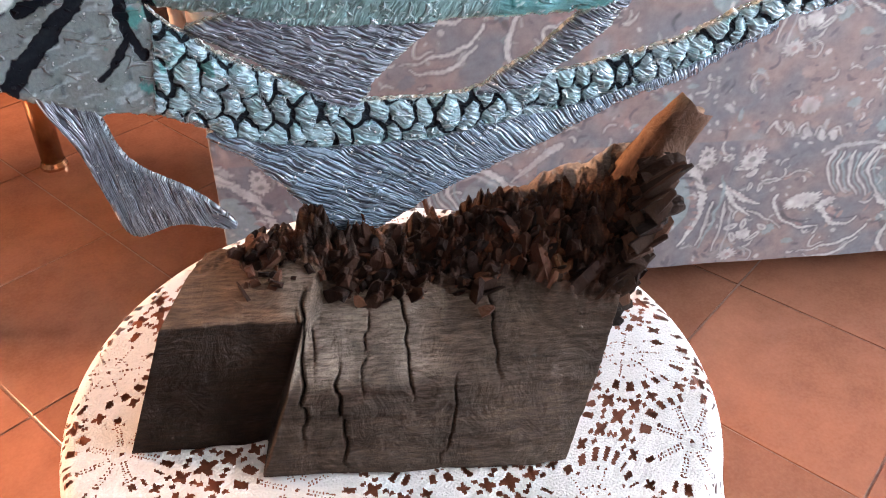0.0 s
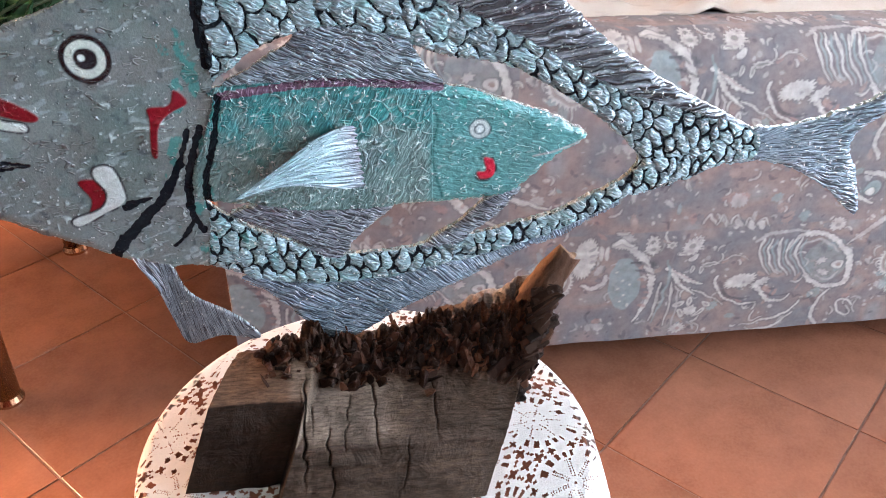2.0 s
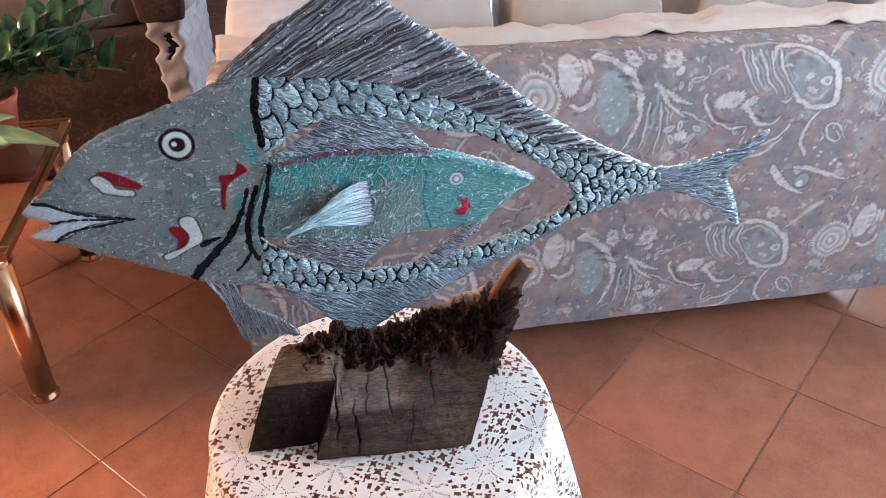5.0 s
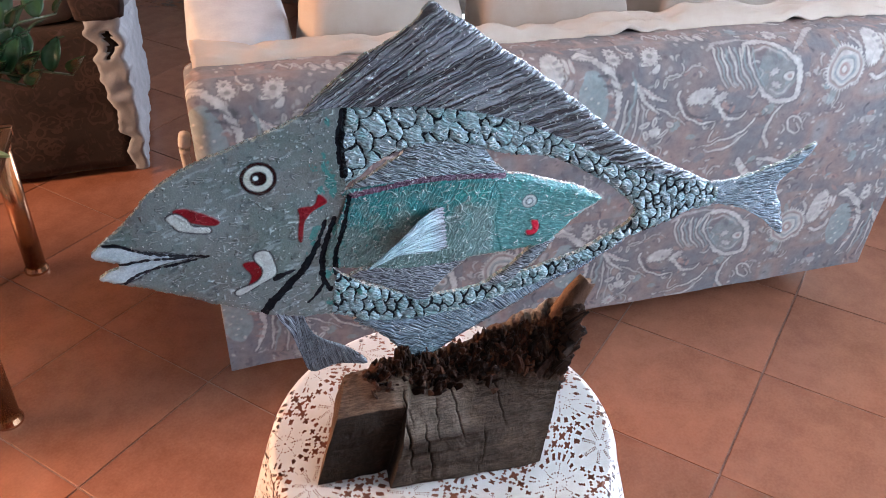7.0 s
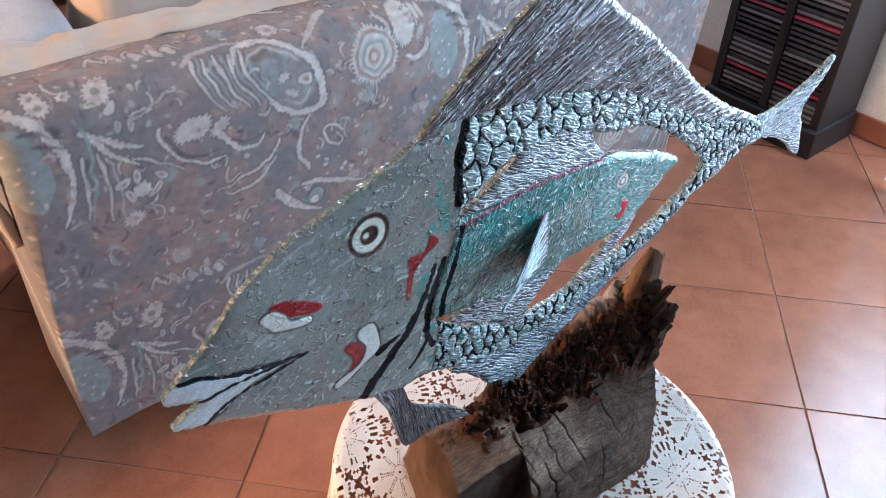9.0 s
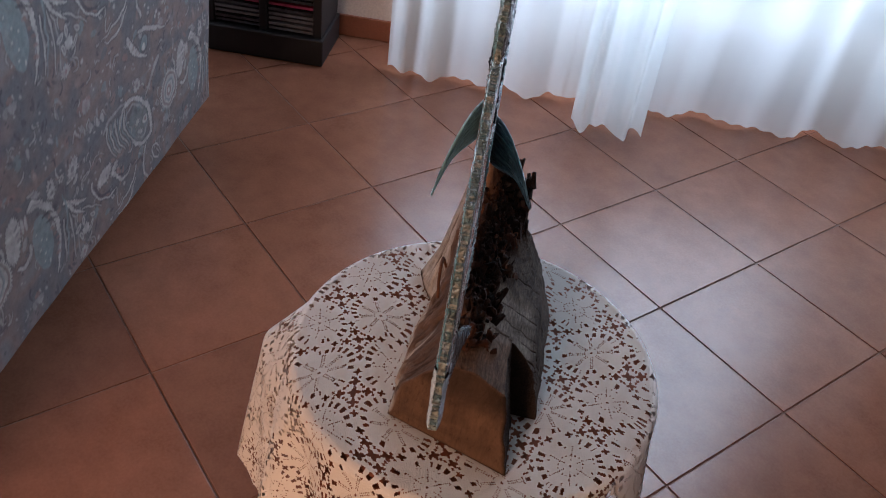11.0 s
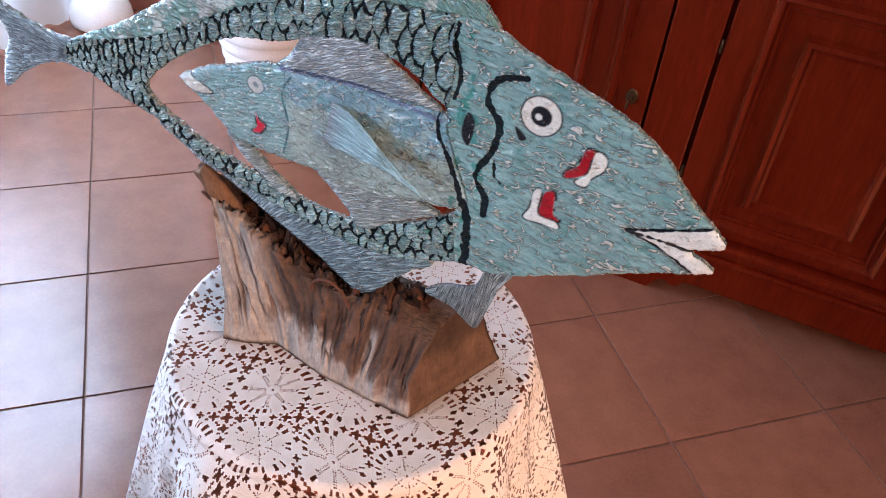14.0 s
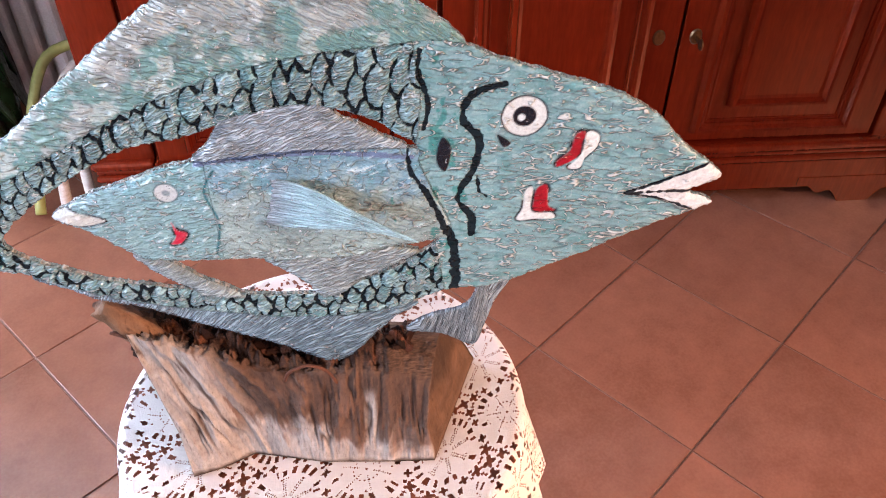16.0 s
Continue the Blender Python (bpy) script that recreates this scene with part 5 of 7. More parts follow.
    def end_place(rng):
        z, y = rng.uniform(0.05, 0.145), rng.uniform(-0.06, 0.0)
        return np.array((0.088 + 0.17 * y + 0.3 * z - 0.002, y, z)), (0.8, 0.2 * rng.normal(), 0.5 + 0.25 * rng.normal())

    shards("splinter_end", 240, end_place, 8, 0.01, 0.026, (0.042, 0.019, 0.0105), "broken wood fibres at the torn end", (0.002, 0.006))

    # the broken branch stub that leans out at the tail end
    pts = [(0.106, -0.012, 0.1), (0.122, -0.011, 0.128), (0.138, -0.008, 0.152), (0.152, -0.006, 0.172)]
    bm = tube(pts, [0.016, 0.0135, 0.012, 0.009], 18)
    bmesh.ops.subdivide_edges(bm, edges=bm.edges[:], cuts=3)
    for v in bm.verts:
        v.co += v.normal * 0.007 * (noise.noise(Vector((v.co.x * 60, v.co.y * 160, v.co.z * 30))))
    me = mesh_of("stub", bm, DRIFT, True)
    c = np.array([(0.2, 0.11, 0.06) if v.co.y > -0.01 else (0.1, 0.05, 0.03) for v in me.vertices])
    paint_layer(me, c)
    ob = new("stub", me)
    ob.parent = log
    tagged(ob, "broken brown branch stub")
    arc = spline([(0.004, 0.02, 0.092), (-0.002, 0.024, 0.108), (-0.018, 0.024, 0.116), (-0.034, 0.024, 0.108), (-0.042, 0.022, 0.088)], 6)
    me = mesh_of("root_fibre", tube([tuple(q) for q in arc], 0.0016, 8), DRIFT, True)
    paint_layer(me, np.tile(np.array([[0.12, 0.05, 0.03]]), (len(me.vertices), 1)))
    ob = new("root_fibre", me)
    ob.parent = log
    tagged(ob, "thin brown arched root fibre")
    return log


driftwood()


# ---- the painted fish ----
FISH_Z = 0.754
HEAD = [(-0.358, 0.293), (-0.346, 0.306), (-0.326, 0.322), (-0.3, 0.349), (-0.276, 0.366), (-0.25, 0.378), (-0.212, 0.391), (-0.173, 0.405), (-0.14, 0.418)]
BACK = [(-0.08, 0.414), (-0.037, 0.409), (0.002, 0.401), (0.043, 0.388), (0.073, 0.374), (0.105, 0.358), (0.139, 0.339), (0.174, 0.319), (0.209, 0.306), (0.246, 0.294), (0.295, 0.277)]
BELLY = [(0.297, 0.252), (0.269, 0.247), (0.243, 0.236), (0.209, 0.226), (0.19, 0.221), (0.157, 0.204), (0.124, 0.191), (0.09, 0.181), (0.044, 0.171), (0.005, 0.163), (-0.035, 0.16), (-0.073, 0.162), (-0.11, 0.17)]
THROAT = [(-0.134, 0.18), (-0.152, 0.184), (-0.172, 0.184), (-0.2, 0.192), (-0.231, 0.207), (-0.262, 0.221), (-0.287, 0.235), (-0.335, 0.257), (-0.349, 0.263), (-0.355, 0.269), (-0.336, 0.28)]
DORSAL = [(-0.155, 0.411), (-0.141, 0.429), (-0.12, 0.446), (-0.099, 0.462), (-0.073, 0.475), (-0.05, 0.491), (-0.04, 0.503), (-0.033, 0.507), (-0.02, 0.497), (0.002, 0.483), (0.032, 0.46), (0.068, 0.435), (0.106, 0.405), (0.133, 0.383), (0.169, 0.352), (0.206, 0.327), (0.244, 0.305), (0.274, 0.289), (0.294, 0.277), (0.24, 0.28), (0.15, 0.32), (0.05, 0.37), (-0.05, 0.395), (-0.13, 0.402)]
ANAL = [(0.19, 0.216), (0.164, 0.203), (0.15, 0.192), (0.124, 0.183), (0.098, 0.172), (0.072, 0.157), (0.045, 0.144), (0.019, 0.131), (-0.007, 0.116), (-0.024, 0.105), (-0.039, 0.097), (-0.05, 0.1), (-0.064, 0.112), (-0.08, 0.132), (-0.098, 0.152), (-0.118, 0.17), (-0.07, 0.174), (0.0, 0.174), (0.06, 0.181), (0.13, 0.2), (0.18, 0.224)]
TAIL = [(0.286, 0.278), (0.295, 0.279), (0.322, 0.28), (0.356, 0.287), (0.389, 0.298), (0.421, 0.314), (0.405, 0.287), (0.389, 0.274), (0.382, 0.258), (0.394, 0.234), (0.406, 0.193), (0.365, 0.225), (0.328, 0.244), (0.303, 0.25), (0.286, 0.25)]
HOLE = [(-0.12, 0.333), (-0.104, 0.345), (-0.088, 0.357), (-0.065, 0.366), (-0.03, 0.368), (0.02, 0.357), (0.05, 0.347), (0.083, 0.341), (0.106, 0.332), (0.129, 0.319), (0.153, 0.303), (0.178, 0.284), (0.201, 0.26), (0.197, 0.247), (0.181, 0.234), (0.161, 0.225), (0.14, 0.214), (0.11, 0.206), (0.069, 0.197), (0.03, 0.19), (-0.01, 0.185), (-0.045, 0.188), (-0.072, 0.199), (-0.1, 0.212), (-0.119, 0.225), (-0.134, 0.237), (-0.142, 0.253), (-0.128, 0.29), (-0.116, 0.32)]
INNER = [(-0.146, 0.25), (-0.14, 0.242), (-0.1, 0.235), (-0.055, 0.229), (-0.009, 0.228), (0.035, 0.229), (0.08, 0.231), (0.1, 0.236), (0.115, 0.247), (0.134, 0.264), (0.154, 0.276), (0.158, 0.281), (0.15, 0.287), (0.127, 0.299), (0.104, 0.308), (0.081, 0.317), (0.06, 0.323), (0.04, 0.326), (0.0, 0.33), (-0.05, 0.333), (-0.1, 0.333), (-0.127, 0.325), (-0.142, 0.28)]
INNER_FIN = [(0.043, 0.325), (0.033, 0.34), (0.023, 0.354), (0.012, 0.365), (-0.028, 0.375), (-0.054, 0.37), (-0.066, 0.36), (-0.08, 0.352), (-0.096, 0.342), (-0.112, 0.331), (-0.06, 0.325), (0.0, 0.322)]
INNER_ANAL = [(0.005, 0.232), (-0.012, 0.212), (-0.026, 0.198), (-0.036, 0.184), (-0.053, 0.187), (-0.076, 0.203), (-0.1, 0.217), (-0.12, 0.23), (-0.06, 0.236)]
FINLET = [(0.106, 0.24), (0.081, 0.23), (0.061, 0.212), (0.035, 0.194), (0.028, 0.184), (0.052, 0.186), (0.065, 0.196), (0.084, 0.21), (0.102, 0.228)]
PELVIC = [(-0.199, 0.196), (-0.175, 0.194), (-0.161, 0.158), (-0.13, 0.14), (-0.114, 0.127), (-0.109, 0.117), (-0.14, 0.118), (-0.168, 0.108), (-0.178, 0.136), (-0.186, 0.166)]


def inside_distance(points, px, pz):
    """Signed distance to a closed outline, negative inside."""
    poly = points
    out = np.full(px.shape, 0.05)
    near = (px > poly[:, 0].min() - 0.012) & (px < poly[:, 0].max() + 0.012) & (pz > poly[:, 1].min() - 0.012) & (pz < poly[:, 1].max() + 0.012)
    x, z = px[near], pz[near]
    best, odd = np.full(x.shape, 9.0), np.zeros(x.shape, bool)
    a, b = poly, np.roll(poly, -1, 0)
    for (ax, az), (bx, bz) in zip(a, b):
        dx, dz = bx - ax, bz - az
        t = np.clip(((x - ax) * dx + (z - az) * dz) / (dx * dx + dz * dz + 1e-12), 0, 1)
        best = np.minimum(best, (x - ax - t * dx) ** 2 + (z - az - t * dz) ** 2)
        if az != bz:
            odd ^= ((az > z) != (bz > z)) & (x < (bx - ax) * (z - az) / (bz - az) + ax)
    out[near] = np.where(odd, -1, 1) * np.sqrt(best)
    return out


def line_distance(points, x, z, per=6):
    """Distance to an open line, and how far along it (0 to 1)."""
    poly = spline(points, per)
    best, along = np.full(x.shape, 9.0), np.zeros(x.shape)
    n = len(poly) - 1
    for k in range(n):
        (ax, az), (bx, bz) = poly[k], poly[k + 1]
        dx, dz = bx - ax, bz - az
        t = np.clip(((x - ax) * dx + (z - az) * dz) / (dx * dx + dz * dz + 1e-12), 0, 1)
        d = np.hypot(x - ax - t * dx, z - az - t * dz)
        along = np.where(d < best, (k + t) / n, along)
        best = np.minimum(best, d)
    return best, along


def scale_lines(x, z, a, b, aspect):
    """Overlapping round scales whose size is a - b x: distance to the nearest open rim in metres, and a shade per scale."""
    size = np.maximum(a - b * x, 1e-4)
    u, v = -np.log(size) / b, z / (size * aspect)
    best, shade = np.full(x.shape, 9.0), np.zeros(x.shape)
    ku, kv = np.floor(u), np.floor(v)
    # those nearer the head lie over those behind them
    for di in (2, 1, 0, -1, -2):
        for odd in (1, 0):
            for dj in (-1, 0, 1, 2):
                i, j = ku + di, kv + dj
                row = (j % 2) == odd
                cu, cv = i + 0.5 * odd + 0.13 * np.sin(i * 3.1 + j * 7.7), j + 0.12 * np.sin(i * 5.3 + j)
                r = np.hypot((u - cu) / 0.8, (v - cv) / 0.74)
                ins = row & (r < 1)
                best = np.where(ins, 1 - r, np.where(row, np.minimum(best, r - 1), best))
                shade = np.where(ins, np.sin(i * 12.9 + j * 78.2) * 0.5 + 0.5, shade)
    return best * size * 0.78, shade


def fish():
    step = 0.00095
    xs, zs = np.arange(-0.366, 0.426, step), np.arange(0.09, 0.514, step)
    gx, gz = np.meshgrid(xs, zs)
    wob = 0.0017
    jx = gx + wob * (fbm(gx, gz, 0.006, 2) - 0.5) * 2
    jz = gz + wob * (fbm(gx, gz, 0.006, 7) - 0.5) * 2
    D = lambda pts: inside_distance(spline(pts, 5, True), jx, jz)
    body = D(HEAD + BACK + BELLY + THROAT)
    dorsal, anal, tail, hole = D(DORSAL), D(ANAL), D(TAIL), D(HOLE)
    inner, ifin, ianal, finlet = D(INNER), D(INNER_FIN), D(INNER_ANAL), D(FINLET)
    frame_ = np.maximum(body, -hole)
    fins = np.minimum(np.minimum(dorsal, anal), tail)
    fins = np.where((hole < 0), 9.0, fins)
    small = np.minimum(np.minimum(inner, ifin), np.minimum(ianal, finlet))
    all_ = np.minimum(np.minimum(frame_, fins), small)
    gz_, gx_ = np.gradient(all_, step)
    norm = np.hypot(gx_, gz_) + 1e-6
    centre = (all_[:-1, :-1] + all_[1:, :-1] + all_[:-1, 1:] + all_[1:, 1:]) / 4
    cell = centre < 0
    idx = np.arange(gx.size).reshape(gx.shape)
    quads = np.stack([idx[:-1, :-1], idx[:-1, 1:], idx[1:, 1:], idx[1:, :-1]], -1)[cell]
    count = np.zeros(gx.size, int)
    np.add.at(count, quads.ravel(), 1)
    used = count > 0
    rim = used & (count < 4)
    px, pz = gx.copy().ravel(), gz.copy().ravel()
    mv = np.clip(all_, -0.0016, 0.0016).ravel()
    px[rim] -= (mv * (gx_ / norm).ravel())[rim]
    pz[rim] -= (mv * (gz_ / norm).ravel())[rim]
    x, z = px[used], pz[used]
    at = lambda f: f.ravel()[used]
    body, dorsal, anal, tail, hole, inner, ifin, ianal, finlet, all_ = (at(f) for f in (body, dorsal, anal, tail, hole, inner, ifin, ianal, finlet, all_))
    frame_ = at(frame_)
    is_small = (np.minimum(np.minimum(inner, ifin), np.minimum(ianal, finlet)) < 0.0004) & (hole < 0.004)
    is_inner = is_small & (inner < 0)
    is_ifin = is_small & ~is_inner
    is_body = (frame_ < 0) & ~is_small
    is_tail = ~is_body & ~is_small & (tail < 0.0006)
    is_anal = ~is_body & ~is_small & ~is_tail & (anal < 0.0006)
    is_dors = ~is_body & ~is_small & ~is_tail & ~is_anal
    gill_d, _ = line_distance([(-0.118, 0.416), (-0.123, 0.385), (-0.121, 0.349), (-0.117, 0.324), (-0.124, 0.29), (-0.133, 0.262), (-0.134, 0.235), (-0.14, 0.19)], x, z)
    gx_at = np.interp(z, [0.18, 0.235, 0.262, 0.29, 0.324, 0.349, 0.385, 0.416], [-0.142, -0.134, -0.133, -0.124, -0.117, -0.121, -0.123, -0.118])
    is_head = is_body & (x < gx_at)
    is_scale = is_body & ~is_head
    upper = z > np.interp(x, [-0.15, 0.0, 0.2, 0.3], [0.28, 0.275, 0.257, 0.262])

    def streak(p, q, width, seed, stretch=0.14):
        """Broken, wavy brush strokes along p."""
        q = q + 0.9 * width * (vnoise(p, q, 0.009, seed) - 0.5) + 0.5 * width * (vnoise(p, q, 0.004, seed + 1) - 0.5)
        a = vnoise(p * stretch, q, width, seed + 2)
        b = vnoise(p * stretch * 0.7, q, width * 0.55, seed + 5)
        return smoothstep(0.28, 0.72, 0.72 * a + 0.28 * b)

    def rays(angle, width, seed, stretch=0.12):
        q = x * np.sin(angle) - z * np.cos(angle)
        p = x * np.cos(angle) + z * np.sin(angle)
        return streak(p, q, width, seed, stretch), p, q

    def along(angle):
        return x * np.cos(angle) + z * np.sin(angle), x * np.sin(angle) - z * np.cos(angle)

    # brush direction of each region: along the stroke, across it, and how strong the strokes are
    fan, rad = np.arctan2(z + 0.018, x - 0.239), np.hypot(z + 0.018, x - 0.239)
    fan_d, rad_d = np.arctan2(z - 0.28, x + 0.345), np.hypot(z - 0.28, x + 0.345)
    wave = 0.0022 * (vnoise(x, z, 0.012, 91) - 0.5) + 0.0012 * (vnoise(x, z, 0.005, 92) - 0.5)

    def flow_of(b):
        out = np.zeros((len(x), 4))

        def put(mask, p, q, k, stretch, strength, tag):
            out[mask] = np.stack([p * k * stretch, (q + wave) * k, np.full(len(x), tag), np.full(len(x), strength)], 1)[mask]

        put(np.ones(len(x), bool), *along(np.radians(12 if b else -10)), 190 if b else 420, 0.24, 0.08 if b else 0.0, 1.0)
        put(is_scale, *along(np.radians(-22) + 0 * x), 430, 0.3, 0.3 if b else 0.07, 5.0)
        put(is_inner, *along(np.radians(20 if b else 60)), 420, 0.3, 0.06 if b else 0.04, 9.0)
        put(is_inner & (x > 0.036), *along(np.radians(-10)), 380, 0.3, 0.1 if b else 0.03, 9.0)
        put(is_dors, rad_d, fan_d * 0.36, 400, 0.2 if b else 0.03, 0.14 if b else 0.85, 13.0)
        put(is_anal, rad, fan * 0.3, 680, 0.07, 0.6 if b else 0.55, 17.0)
        put(is_tail, np.hypot(z - 0.262, x - 0.262), np.arctan2(z - 0.262, x - 0.262) * 0.09, 740, 0.09, 0.6, 21.0)
        put(is_ifin, *along(np.radians(158)), 640, 0.12, 0.35 if b else 0.6, 25.0)
        return out

    mild = 0.35 + 0.4 * fbm(x, z, 0.02, 93)
    r_d = r_a = r_t = r_i = gl = mild

    strokes = fbm(x * np.cos(0.5) + z * 0.5, (z - 0.4 * x) * 3.2, 0.008, 20)
    strokes_b = fbm(x * 0.9 - z * 0.35, (z + 0.4 * x) * 3.4, 0.009, 24)
    tone = fbm(x, z, 0.05, 28)
    grit = vnoise(x, z, 0.0026, 31)
    coarse = fbm(x, z, 0.012, 35)
    wx, wz = x + 0.009 * (fbm(x, z, 0.016, 94) - 0.5), z + 0.009 * (fbm(x, z, 0.016, 97) - 0.5)
    sa1, sh1 = scale_lines(wx, wz, 0.0178, 0.022, 1.0)
    sb1, sg1 = scale_lines(0.6 * x + 0.4 * wx, 0.6 * z + 0.4 * wz + 0.004, 0.0138, 0.016, 1.6)
    sa2, sh2 = scale_lines(wx, wz + 0.003, 0.0125, 0.006, 1.2)
    sides = ((np.where(upper, sa1, sa2), np.where(upper, sh1, sh2)), (np.where(upper, sb1, sa2), np.where(upper, sg1, sh2)))
    si, shi = scale_lines(wx, wz, 0.0125, 0.004, 0.95)

    def col(*c):
        return np.array(c)[None, :]

    def lay(base, mask, c):
        m = np.clip(mask, 0, 1)[:, None]
        return base * (1 - m) + c * m

    def side(b):
        """Colours and relief of one face."""
        calm = np.ones(len(x))
        sa, sh = sides[int(b)]
        st = strokes_b if b else strokes
        S = st[:, None]
        h = 0.0018 * (st - 0.5) + 0.0006 * (grit - 0.5)
        h = h * np.where(is_head, 0.2, np.where(is_inner, 0.5, 1.0))
        ang = np.radians(-8 if b else 14)
        pp, qq_ = x * np.cos(ang) + z * np.sin(ang), z * np.cos(ang) - x * np.sin(ang)
        qq_ = qq_ + 0.007 * (vnoise(x, z, 0.025, 84) - 0.5) + 0.002 * (vnoise(x, z, 0.006, 87) - 0.5)
        dab = smoothstep(0.68, 0.74, vnoise(pp * 0.27, qq_, 0.0023, 85)) * smoothstep(0.4, 0.52, fbm(x, z, 0.022, 86) + (0.05 if b else -0.06))
        T = tone[:, None]
        rgb = np.zeros((len(x), 3))
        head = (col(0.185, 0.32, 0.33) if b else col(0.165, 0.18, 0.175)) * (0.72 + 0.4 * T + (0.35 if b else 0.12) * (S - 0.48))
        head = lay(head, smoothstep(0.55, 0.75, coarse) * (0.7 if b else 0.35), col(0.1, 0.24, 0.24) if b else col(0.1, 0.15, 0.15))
        if not b:
            # dull green and umber washes, and fine dark pits
            head = lay(head, 0.55 * smoothstep(0.5, 0.66, fbm(x, z, 0.045, 101)), col(0.095, 0.13, 0.12))
            head = lay(head, 0.45 * smoothstep(0.52, 0.64, fbm(x, z, 0.03, 104)), col(0.15, 0.135, 0.125))
            head = lay(head, 0.45 * smoothstep(0.74, 0.84, vnoise(x, z, 0.0034, 107)) * smoothstep(0.4, 0.6, coarse), col(0.03, 0.045, 0.05))
        rgb = lay(rgb, is_head, head)
        # scales
        body_c = (col(0.25, 0.37, 0.38) if b else col(0.22, 0.295, 0.315)) * (0.5 + 0.4 * sh[:, None] + 0.55 * gl[:, None] + 0.4 * (S - 0.5))
        body_c = lay(body_c, smoothstep(0.5, 0.8, coarse) * 0.7, col(0.14, 0.3, 0.3) if b else col(0.17, 0.31, 0.32))
        width = (-0.0012 if b else -0.0009) + (0.0038 if b else 0.003) * fbm(x, z, 0.008, 47)
        ink = np.where(is_scale, sa - width, 0.02)
        rgb = lay(rgb, is_scale, body_c)
        h = h + is_scale * 0.0015 * smoothstep(0.0, 0.004, sa)
        # large fins
        dark_d = col(0.26, 0.3, 0.29) if b else col(0.15, 0.14, 0.165)
        light_d = col(0.42, 0.44, 0.42) if b else col(0.3, 0.3, 0.33)
        dors_c = dark_d + (light_d - dark_d) * r_d[:, None] * (0.5 + 0.8 * S)
        if b:
            dors_c = lay(dors_c, 0.75 * smoothstep(0.5, 0.66, fbm(x, z, 0.03, 51) + 0.25 * smoothstep(0.035, 0.0, body)), col(0.1, 0.27, 0.25))
            dors_c = lay(dors_c, 0.6 * smoothstep(0.56, 0.66, fbm(x, z, 0.013, 53)), col(0.16, 0.18, 0.17))
            dors_c = lay(dors_c, 0.5 * smoothstep(0.57, 0.68, fbm(x, z, 0.016, 57)), col(0.6, 0.6, 0.56))
        else:
            dors_c = lay(dors_c, (1 - smoothstep(0.05, 0.4, r_d)) * 0.85, col(0.012, 0.011, 0.017))
            dors_c = lay(dors_c, 0.3 * smoothstep(0.06, 0.2, x), col(0.17, 0.21, 0.23))
        rgb = lay(rgb, is_dors, dors_c)
        h = h + is_dors * (0.001 if b else 0.0022) * r_d
        fa = col(0.14, 0.2, 0.24) if b else col(0.08, 0.11, 0.15)
        fb = col(0.28, 0.38, 0.43) if b else col(0.3, 0.38, 0.45)
        anal_c = fa + (fb - fa) * (r_a[:, None] ** (0.7 if b else 1.3)) * (0.55 + 0.7 * S)
        rgb = lay(rgb, is_anal, anal_c)
        h = h + is_anal * 0.002 * r_a
        tail_c = fa + (fb - fa) * r_t[:, None] * (0.6 + 0.7 * S)
        rgb = lay(rgb, is_tail, tail_c)
        h = h + is_tail * 0.0016 * r_t
        # inner fish
        up = smoothstep(0.27, 0.32, z + 0.1 * (coarse - 0.5))[:, None]
        top_c, low_c = (col(0.2, 0.34, 0.42), col(0.3, 0.38, 0.36)) if b else (col(0.045, 0.22, 0.22), col(0.15, 0.235, 0.225))
        inn = (low_c * (1 - up) + top_c * up) * (0.6 + 0.5 * T + 0.5 * (S - 0.45))
        hd = smoothstep(0.028, 0.04, x)
        inn = lay(inn, hd * 0.75, (col(0.2, 0.36, 0.37) if b else col(0.06, 0.235, 0.235)) * (0.75 + 0.4 * S))
        ridge = np.where(is_inner & (x < 0.034), si + (0.0019 if b else 0.0018) - 0.0038 * fbm(x, z, 0.008, 78), 0.02)
        inn = lay(inn, 0.6 * smoothstep(0.56, 0.68, fbm(x, z, 0.009, 75)) * smoothstep(0.285, 0.31, z) * (0.4 if b else 1), col(0.02, 0.24, 0.22))
        rgb = lay(rgb, is_inner, inn)
        h = h + is_inner * 0.0016
        fin_d, fin_l = (col(0.3, 0.35, 0.4), col(0.5, 0.54, 0.56)) if b else (col(0.17, 0.21, 0.24), col(0.33, 0.38, 0.42))
        finc = fin_d + (fin_l - fin_d) * r_i[:, None] * (0.5 + 0.8 * S)
        low = z < 0.236
        finc = lay(finc, low * 0.75, (col(0.36, 0.4, 0.38) if b else col(0.2, 0.19, 0.22)) * (0.7 + 0.6 * S))
        rgb = lay(rgb, is_ifin, finc)
        h = h + is_ifin * 0.0016 * r_i
        pd_, _ = line_distance([(-0.115, 0.325), (-0.05, 0.332), (0.0, 0.33), (0.042, 0.325)], x, z)
        rgb = lay(rgb, (pd_ < (0.0022 if b else 0.003)) & (is_inner | is_ifin), col(0.14, 0.075, 0.12) * (0.5 + S) if not b else col(0.12, 0.16, 0.26))
        # raw yellowish edge of the cut board
        edge = (all_ > -0.0011) & ((hole < 0.004) | is_head) & (fbm(x, z, 0.02, 56) > 0.5)
        rgb = lay(rgb, edge * 0.5, col(0.36, 0.33, 0.24))
        # flecks of white paint, and pale dabs for highlights on the head's relief
        fleck = smoothstep(0.69 if b else 0.72, 0.78, st) * (is_scale | is_inner) * (0.7 if b else 0.5) + (0.16 if b else 0.22) * dab * is_head
